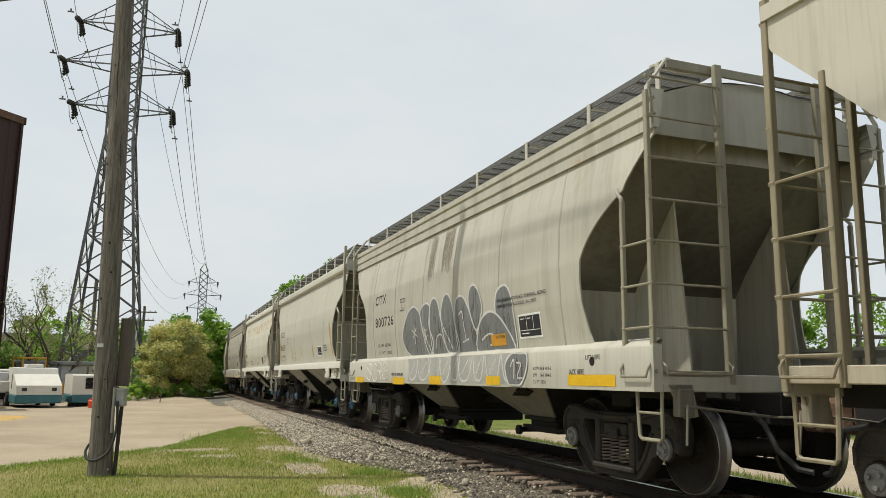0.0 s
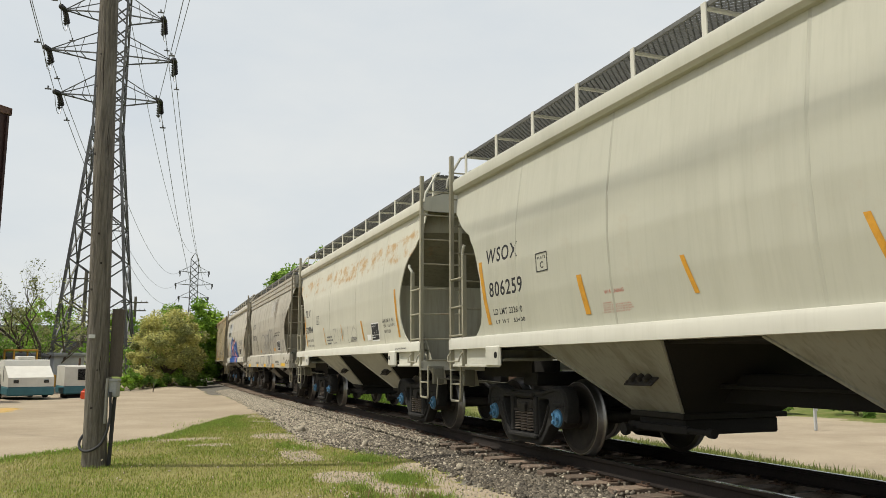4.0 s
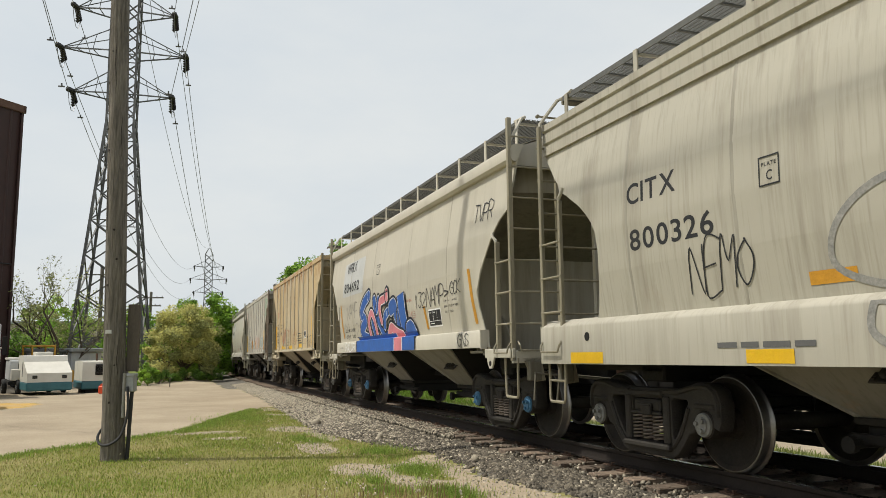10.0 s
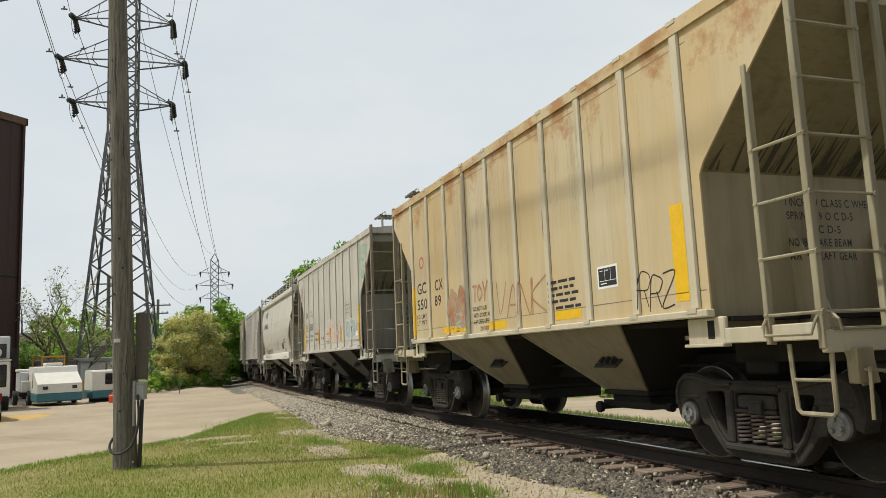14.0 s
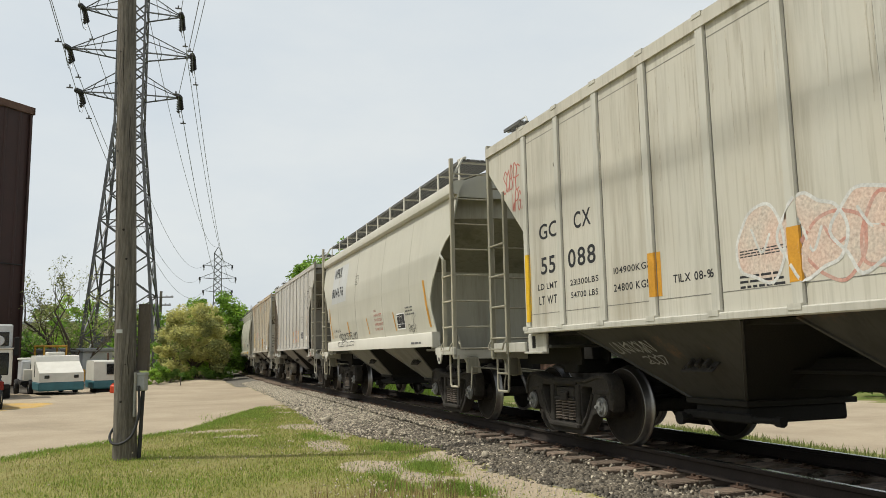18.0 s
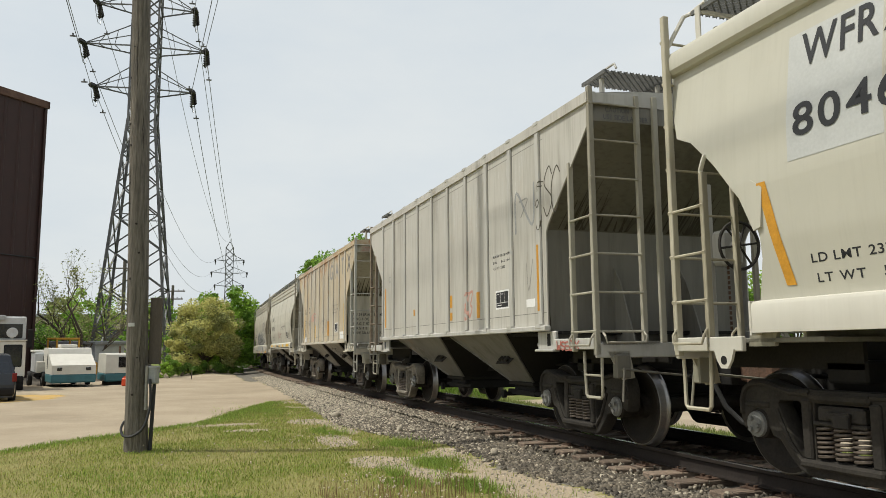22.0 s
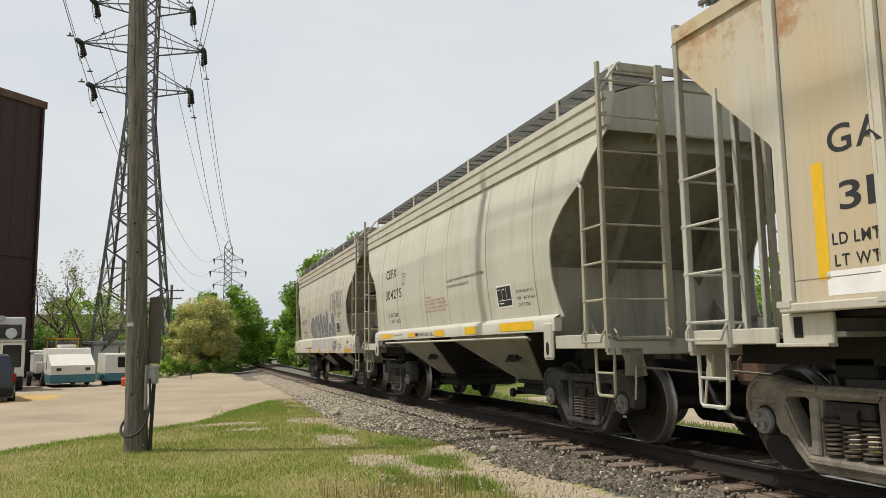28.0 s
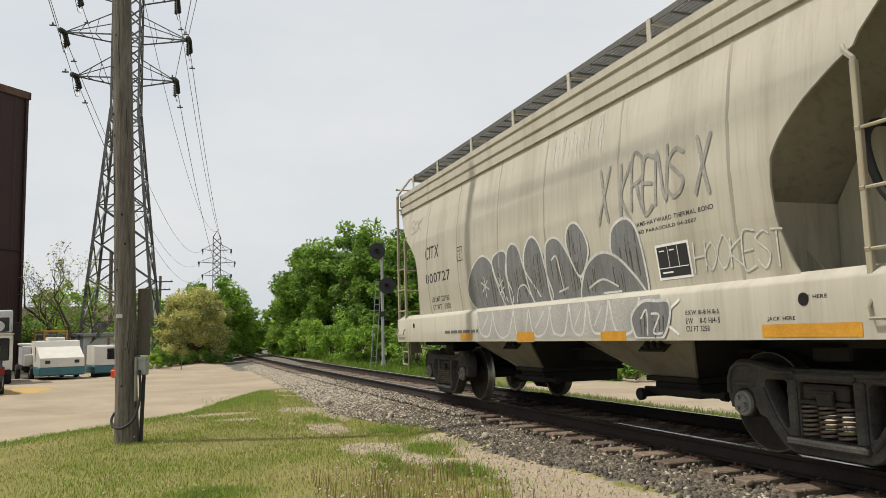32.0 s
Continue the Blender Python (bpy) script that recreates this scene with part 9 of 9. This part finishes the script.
    for fx, zz, w in ((g0, hb * 0.98, 0.9), (g1, H * 0.97, 0.74), (-0.15, H, 0.74), (g2, H * 0.975, 0.74), (g3, hb * 0.98, 0.88)):
        rows.append([(fx * L, -W / 2 * w, zz), (fx * L, -W / 2 * w * 0.8, zz + 0.015), (fx * L, W / 2 * w * 0.8, zz + 0.015), (fx * L, W / 2 * w, zz)])
    sk = Mesh()
    sk.grid(rows)
    part("roof", sk, m, t)
    for s in (-1, 1):
        k = Mesh()
        poly = [(g0 * L, hb * 0.97), (g1 * L, H * 0.965), (-0.15 * L, H * 0.99), (g2 * L, H * 0.965), (g3 * L, hb * 0.97)]
        low, high = 0.93, 0.745
        k.add([(px, s * W / 2 * (0.915 if pz < H * 0.9 else high), pz) for px, pz in poly], [(0, 1, 2, 3, 4)])
        part("side_window", k, M_WINDOW, t)
        k = Mesh()
        for px in (-0.14, 0.02):
            k.add([((px - 0.012) * L, s * W / 2 * 0.92, hb * 0.97), ((px + 0.012) * L, s * W / 2 * 0.92, hb * 0.97), ((px + 0.010) * L, s * W / 2 * 0.755, H * 0.985), ((px - 0.014) * L, s * W / 2 * 0.755, H * 0.985)], [(0, 1, 2, 3)])
        part("window_post", k, m, t)
        k = Mesh()
        k.box((0.487 * L - 0.05, s * W * 0.37 - 0.16, hb * 0.70), (0.487 * L + 0.05, s * W * 0.37 + 0.12, hb * 0.86), 0.03)
        part("headlight", k, M_LAMP, t)
        k = Mesh()
        k.box((-0.496 * L - 0.012, s * W * 0.44 - 0.07, hb * 0.72), (-0.47 * L, s * W * 0.44 + 0.06, hb * 1.0), 0.015)
        part("tail_light", k, M_REDGLASS, t)
        k = Mesh()
        k.box((g2 * L + 0.05, s * W * 0.49 - 0.07, hb * 1.0), (g2 * L + 0.2, s * W * 0.49 + 0.1, hb * 1.0 + 0.13), 0.04)
        part("mirror", k, m, t)
    for fa, fb, s in ((g3, g2, 1), (g0, g1, -1)):
        k = Mesh()
        e = 0.012 * s
        k.add([(fa * L + e, -W / 2 * 0.80, hb), (fa * L + e, W / 2 * 0.80, hb), (fb * L + e, W / 2 * 0.66, H * 0.955), (fb * L + e, -W / 2 * 0.66, H * 0.955)], [(0, 1, 2, 3)])
        part("windscreen" if s > 0 else "rear_window", k, M_WINDOW, t)
    k = Mesh()
    k.box((0.478 * L, -W * 0.42, 0.22), (0.507 * L, W * 0.42, 0.46), 0.05)
    k.box((0.488 * L, -W * 0.18, 0.50), (0.502 * L, W * 0.18, 0.62), 0.02)
    part("grille", k, M_UNDER, t)
    k = Mesh()
    k.box((-0.512 * L, -W * 0.45, 0.25), (-0.47 * L, W * 0.45, 0.50), 0.05)
    part("bumper", k, m if not estate else M_UNDER, t)
    k = Mesh()
    k.box((-0.503 * L, -0.26, hb * 0.70), (-0.496 * L, 0.26, hb * 0.82))
    part("number_plate", k, M_LAMP, t, "blank pale plate")
    for fx in (-0.30, 0.31):
        for s in (-1, 1):
            wheel_parts(t, fx * L, s * (W / 2 - 0.10), 0.31, 0.20)
    return t


M_SILVER = mat("silver_car_paint", (0.52, 0.54, 0.56), 0.28, 0.5, var=0.06, scale=2, bump=0.0)
M_DARKCAR = mat("dark_grey_car_paint", (0.045, 0.050, 0.058), 0.25, 0.3, var=0.1, scale=2, bump=0.0)
road_car(12.9, 32.0, -72, 4.1, 1.68, 1.45, M_SILVER, "silver compact car parked on the gravel lot beyond the track", False)
road_car(-15.1, 25.8, 122, 4.5, 1.75, 1.52, M_DARKCAR, "dark grey estate car parked on the dirt yard", True)
k = Mesh()
k.box((-0.05, -0.05, 0), (0.05, 0.05, 1.1), 0.01)
k.box((-0.09, -0.07, 0.75), (0.09, -0.05, 1.1), 0.005)
po = tagged(part("marker_post", k, M_PALEGREY), "pale marker post at the far edge of the lot", "post")
po.location = (15.6, 29.5, land(15.6, 29.5))
k = Mesh()
k.tube([(0, 0, 0), (0.02, 0, 0.55)], 0.03, 6)
po = tagged(part("wooden_stake", k, M_BOARD), "short wooden stake in the dirt by the bush", "stake")
po.location = (-13.9, 43.5, land(-13.9, 43.5) - 0.05)

# ---- signal mast ----
M_SIGBLACK = mat("black_signal_enamel", (0.02, 0.021, 0.024), 0.5, var=0.2, scale=4, bump=0.0)
sig = tagged(new("railway_signal"), "silver railway signal mast with two round black heads", "railway signal")
sx, sy = -2.75, 44.5
sig.location = (sx, sy, land(sx, sy))
MH = 6.9
k = Mesh()
k.cyl((0, 0, 0), (0, 0, MH), 0.085, 12)
k.cyl((0, 0, 0), (0, 0, 0.5), 0.14, 12)
part("mast", k, M_STEELGREY, sig)
for z, dx in ((6.75, -0.25), (4.75, 0.30)):
    k = Mesh()
    k.lathe([(0.0, -0.16), (0.46, -0.16), (0.47, -0.13), (0.46, -0.10), (0.2, -0.06), (0.0, 0.05)], 28)
    h = part("signal_head", k, M_SIGBLACK, sig, "round black target", Matrix.Translation((dx, -0.25, z)))
    k = Mesh()
    k.lathe([(0.13, -0.16), (0.13, -0.42), (0.115, -0.42), (0.115, -0.17), (0.0, -0.17)], 16)
    part("hood", k, M_SIGBLACK, h)
    k = Mesh()
    k.box((-0.06, 0.0, -0.05), (0.06, 0.25, 0.05))
    part("bracket", k, M_STEELGREY, h)
lad = part("ladder", angle_bar((-0.75, 0.1, 0), (-0.35, 0.1, 5.2), 0.03), M_STEELGREY, sig)
part("stile", angle_bar((-0.45, 0.1, 0), (-0.05, 0.1, 5.2), 0.03), M_STEELGREY, lad)
for i in range(15):
    z = 0.4 + i * 0.33
    x0 = -0.75 + 0.4 * z / 5.2
    part("rung", angle_bar((x0, 0.1, z), (x0 + 0.3, 0.1, z), 0.018), M_STEELGREY, lad)
k = Mesh()
k.box((-0.12, -0.14, 3.0), (0.16, -0.08, 3.3))
part("number_board", k, M_SIGBLACK, sig)

# ---- trees and bushes ----
M_BARK = mat("grey_brown_bark", (0.12, 0.095, 0.07), 0.95, var=0.4, scale=4, bump=0.8, bscale=22, stretch=(3, 3, 0.6))
LEAF = {
    "spring": leafy("bright_spring_leaves", (0.33, 0.50, 0.075), 0.4, 0.5),
    "green": leafy("mid_green_leaves", (0.23, 0.38, 0.065), 0.45, 0.48),
    "deep": leafy("deep_green_leaves", (0.14, 0.25, 0.05), 0.45, 0.45),
    "olive": leafy("yellowish_bush_leaves", (0.58, 0.56, 0.21), 0.3, 0.5),
    "bud": leafy("pale_new_leaves", (0.36, 0.38, 0.15), 0.4, 0.45),
}


def leaves(centres, radii, count, size, seed):
    """Small leaf pairs strewn through clumps."""
    g = np.random.default_rng(seed)
    n = len(centres)
    which = g.integers(0, n, count)
    d = g.normal(size=(count, 3))
    d /= np.linalg.norm(d, axis=1)[:, None]
    p = centres[which] + d * (radii[which] * g.uniform(0.25, 1.0, count) ** 0.6)[:, None] * np.array([1, 1, 0.8])
    a = g.normal(size=(count, 3)) * np.array([1, 1, 0.7])
    a /= np.linalg.norm(a, axis=1)[:, None]
    b = np.cross(a, d + g.normal(size=(count, 3)) * 0.6)
    b /= np.linalg.norm(b, axis=1)[:, None] + 1e-9
    s = size * g.uniform(0.6, 1.4, count)[:, None]
    v = np.stack([p - a * s, p + b * s * 0.45, p + a * s, p - b * s * 0.45], 1)
    return v.reshape(-1, 3), (np.arange(count * 4).reshape(-1, 4))


def tree(x, y, h, spread, kinds, count, leaf, label, seed, trunk=0.16, low=0.25, category="tree", clumps=46, squash=1.0, bare=False, group="trees along the line"):
    """Tapered trunk, forking limbs and a crown of many small leaves in uneven clumps."""
    g = np.random.default_rng(seed)
    r = random.Random(seed)
    t = tagged(new("tree" if category == "tree" else "bush"), label, category, group)
    t.location = (x, y, land(x, y) - 0.05)
    k = Mesh()
    lean = Vector((r.uniform(-0.3, 0.3), r.uniform(-0.3, 0.3), 0))
    fork = h * (low + 0.12)
    k.tube([lean * (i / 5) + Vector((0.06 * math.sin(i + seed), 0.06 * math.cos(1.7 * i), h * 0.75 * i / 5)) for i in range(6)], [trunk * (1 - 0.15 * i) for i in range(6)], 8)
    part("trunk", k, M_BARK, t)
    cs, rs = [], []
    for i in range(clumps):
        u, q = r.uniform(0, 6.283), r.uniform(-1, 1)
        rad = (r.uniform(0.25, 1.0)) ** 0.5
        zz = low * h + (1 - low) * h * (0.5 + 0.5 * q * rad) 
        prof = math.sin(math.pi * min(1, max(0.08, (zz / h - low) / (1 - low) * 0.82 + 0.16))) ** 0.6
        bump_ = 1 + 0.3 * noise.noise((math.cos(u) * 1.5 + seed, math.sin(u) * 1.5, zz * 0.4))
        cs.append((spread * prof * rad * bump_ * math.cos(u), spread * prof * rad * bump_ * math.sin(u), zz * squash))
        rs.append(r.uniform(0.13, 0.30) * spread * (0.6 if bare else 1.0))
    cs, rs = np.array(cs), np.array(rs)
    for i in range(0, min(clumps, 40 if bare else 14)):
        c = Vector(cs[i])
        a = Vector((lean.x * 0.3, lean.y * 0.3, h * r.uniform(0.22, 0.66) if bare else fork * r.uniform(0.6, 1.3)))
        m_ = a.lerp(c, 0.5) + Vector((r.uniform(-0.2, 0.2), r.uniform(-0.2, 0.2), 0.12 * h * r.uniform(0, 1)))
        k = Mesh()
        k.tube([a, a.lerp(m_, 0.5), m_, m_.lerp(c, 0.6), c], [trunk * 0.42, trunk * 0.34, trunk * 0.24, trunk * 0.14, trunk * 0.06], 6)
        if bare:
            for _ in range(9):
                e = c + Vector((r.uniform(-1, 1), r.uniform(-1, 1), r.uniform(-0.3, 1))) * spread * 0.25
                k.tube([m_.lerp(c, r.uniform(0.3, 0.9)), c.lerp(e, 0.5), e], [trunk * 0.09, trunk * 0.05, trunk * 0.02], 4)
        part("limb", k, M_BARK, t)
    share = [1.0 / len(kinds)] * len(kinds)
    for i, kd in enumerate(kinds):
        idx = np.arange(i, clumps, len(kinds))
        v, f = leaves(cs[idx], rs[idx], int(count * share[i]), leaf, seed * 7 + i)
        v[:, 2] = np.maximum(v[:, 2], 0.02)
        quads("crown", v, f, LEAF[kd], "", t)
    return t


def bare_tree(x, y, h, seed):
    """Leaning forked trunks that divide into ever thinner twigs, with a few pale new leaves at the tips."""
    r = random.Random(seed)
    t = tagged(new("tree"), "half-bare spring tree with sparse pale leaves", "tree", "trees along the line")
    t.location = (x, y, land(x, y) - 0.05)
    tips = []

    def grow(k, p, d, length, rad, depth):
        pts, rads = [p], [rad]
        for i in range(3):
            d = (d + Vector((r.uniform(-1, 1), r.uniform(-1, 1), r.uniform(-0.5, 0.7))) * 0.16).normalized()
            pts.append(pts[-1] + d * length / 3)
            rads.append(rad * (1 - 0.13 * (i + 1)))
        k.tube(pts, rads, 6 if depth < 2 else 4)
        if depth > 2:
            tips.extend(pts[1:])
        if depth == 5:
            return
        for q in range(3 if depth else 4):
            side = Vector((r.uniform(-1, 1), r.uniform(-1, 1), r.uniform(-0.35, 0.8)))
            grow(k, pts[r.choice((1, 2, 3)) if q else 3], (d * 0.75 + side * 0.75).normalized(), length * r.uniform(0.58, 0.80), rads[-1] * (0.80 if q == 0 else 0.55), depth + 1)

    for name, lean, length, rad in (("trunk", (-0.50, 0.1, 1.0), 0.40, 0.22), ("trunk", (0.06, -0.1, 1.0), 0.32, 0.18), ("limb", (0.45, 0.2, 1.0), 0.28, 0.12)):
        k = Mesh()
        grow(k, Vector((0.05 * lean[0], 0.0, 0.0)), Vector(lean).normalized(), h * length, rad, 0)
        part(name, k, M_BARK, t)
    c = np.array([tuple(q) for q in tips])
    v, f = leaves(c, np.full(len(c), 0.2), 2400, 0.085, seed)
    quads("crown", v, f, LEAF["bud"], "", t)
    return t


# behind the yard
bare_tree(-23.2, 50.5, 8.8, 1)
tree(-30.0, 62.0, 5.8, 2.6, ("green", "bud"), 3500, 0.14, "small leafy tree behind the yard machines", 2, 0.12, 0.2)
tree(-27.6, 55.0, 3.4, 2.4, ("deep", "green"), 4000, 0.12, "dark green shrub behind the machines", 3, 0.1, 0.05, "bush")
tree(-24.6, 66.0, 6.4, 2.7, ("green", "spring"), 6500, 0.14, "fresh green tree behind the pylon", 4, 0.14, 0.12)
tree(-22.0, 70.0, 5.0, 2.6, ("green",), 5000, 0.14, "fresh green tree behind the pylon", 5, 0.14, 0.1)
tree(-34.0, 75.0, 7.5, 3.4, ("spring", "green"), 5500, 0.16, "bright green tree far behind the yard", 6, 0.15, 0.15)
# the round bush and the trees at the bend
tree(-15.6, 51.5, 4.75, 2.35, ("olive", "olive", "bud"), 26000, 0.085, "big rounded yellowish bush in bloom", 7, 0.12, 0.04, "bush", 110, group="bushes at the bend")
tree(-17.3, 53.0, 3.6, 1.9, ("olive", "green"), 7000, 0.09, "yellow-green bush beside the dirt track", 8, 0.1, 0.04, "bush", 46, group="bushes at the bend")
tree(-16.6, 59.0, 6.2, 2.9, ("spring", "green"), 20000, 0.12, "fresh green tree behind the bush", 9, 0.15, 0.05, clumps=100)
tree(-16.9, 63.5, 5.9, 2.6, ("spring", "green"), 17000, 0.12, "green tree at the bend of the track", 10, 0.15, 0.03, clumps=90)
tree(-16.8, 70.0, 4.6, 2.0, ("green", "deep"), 7000, 0.12, "green shrub beside the bend", 11, 0.1, 0.02, "bush", group="bushes at the bend")
tree(-15.75, 45.3, 1.25, 0.8, ("spring", "green"), 3600, 0.06, "low weedy shrub at the foot of the pylon", 12, 0.03, 0.0, "bush", 20, group="bushes at the bend")
for i, (x, y, h, s) in enumerate(((-16.4, 49.3, 0.8, 1.0), (-15.0, 50.6, 0.9, 1.2), (-14.3, 53.0, 0.8, 1.1), (-15.6, 56.5, 0.8, 1.2))):
    tree(x, y, h, s, ("green", "deep"), 2200, 0.06, "low green undergrowth along the dirt track", 13 + i, 0.03, 0.0, "bush", 22, group="undergrowth")
# far end of the line
for i, (x, y, h, s) in enumerate(((-27.5, 112, 4.2, 3.2), (-24.0, 118, 4.6, 3.4), (-20.5, 122, 7.0, 3.6), (-31.5, 116, 4.6, 3.4), (-17.0, 112, 7.5, 3.6), (-14.5, 100, 7.2, 3.2), (-36, 110, 6, 3.5), (-29, 98, 4.5, 2.6), (-26.4, 90, 3.4, 2.0))):
    tree(x, y, h, s, ("spring", "green"), 7000, 0.18, "bright green tree at the far end of the line", 30 + i, 0.16, 0.03)
# the dense trees right of the track
for i, (x, y, h, s, kd) in enumerate(((-9.2, 62.0, 8.6, 2.9, ("green", "spring")), (-6.3, 57.5, 9.4, 3.0, ("green", "deep")), (-3.0, 54.5, 9.2, 3.2, ("green", "deep")),
                                      (0.5, 52.5, 9.6, 3.2, ("green", "deep")), (-11.2, 68.0, 7.2, 2.6, ("spring", "green")), (-13.2, 76.0, 4.2, 2.4, ("spring", "green")),
                                      (4.5, 51.0, 9.0, 3.2, ("deep", "green")), (-5.2, 64.0, 9.0, 3.2, ("deep",)), (9.0, 53.0, 8.4, 3.3, ("green", "deep")))):
    tree(x, y, h * 1.04, s * 1.12, kd, 22000, 0.15, "tall dense green tree beside the track", 50 + i, 0.2, 0.02, clumps=120)
for i, (x, y, h, s) in enumerate(((-9.2, 56.0, 2.6, 1.7), (-6.6, 51.6, 3.1, 1.9), (-4.6, 49.0, 3.0, 1.8), (-11.2, 62.0, 2.4, 1.6), (-1.0, 47.8, 2.8, 1.8), (2.2, 46.8, 2.6, 1.8), (-12.8, 69.0, 2.6, 1.7))):
    tree(x, y, h, s, ("spring", "green"), 5000, 0.10, "bright green shrub in front of the tall trees", 70 + i, 0.06, 0.0, "bush", 40, group="shrubs along the line")
# beyond the gravel lot
for i, (x, y, h, s) in enumerate(((13.5, 52.0, 8.0, 3.2), (18.0, 50.5, 8.4, 3.4), (22.5, 49.5, 7.8, 3.2), (27.0, 47.0, 8.2, 3.4), (31.5, 44.0, 7.4, 3.2), (36.0, 40.0, 7.6, 3.3), (41.0, 34.0, 7.0, 3.2))):
    tree(x, y, h, s, ("green", "spring"), 6500, 0.16, "green tree beyond the gravel lot", 90 + i, 0.18, 0.05, clumps=50)
for i, (x, y) in enumerate(((10.5, 40.0), (14.0, 41.0), (18.0, 39.5), (22.0, 37.5), (25.5, 34.5))):
    tree(x, y, 1.7, 1.8, ("deep", "green"), 2600, 0.12, "dark shrub at the edge of the gravel lot", 110 + i, 0.05, 0.0, "bush", 26, group="shrubs by the lot")


# ---- what moves: every car along the track, every wheelset on its truck ----
def gone(t):
    i = min(int(t), 31)
    f = t - i
    p = [GONE[max(0, min(32, i + k))] for k in (-1, 0, 1, 2)]
    if i == 0:
        p[0] = 2 * p[1] - p[2]
    if i == 31:
        p[3] = 2 * p[2] - p[1]
    return p[1] + 0.5 * f * (p[2] - p[0] + f * (2 * p[0] - 5 * p[1] + 4 * p[2] - p[3] + f * (3 * (p[1] - p[2]) + p[3] - p[0])))


def motions():
    for i, (car, *_) in enumerate(TRAIN):
        walk(car, [(0.5 * k, trk_pose(start_of(i) + gone(0.5 * k))) for k in range(65)])
    for w, i, x, dx in WHEELS:
        base = (dx, 0.0, 0.457)
        rows, last = [], None
        for k in range(0, 241):
            t = k * 32.0 / 240
            u = start_of(i) + x + gone(t)
            near = -34 < u < 3
            if near or k in (0, 240) or last:
                a = math.degrees(max(-34.0, min(3.0, u)) / 0.457) % 360
                rows.append((t, pose(*base, 0, a, 0)))
            last = near
        walk(w, rows)


motions()
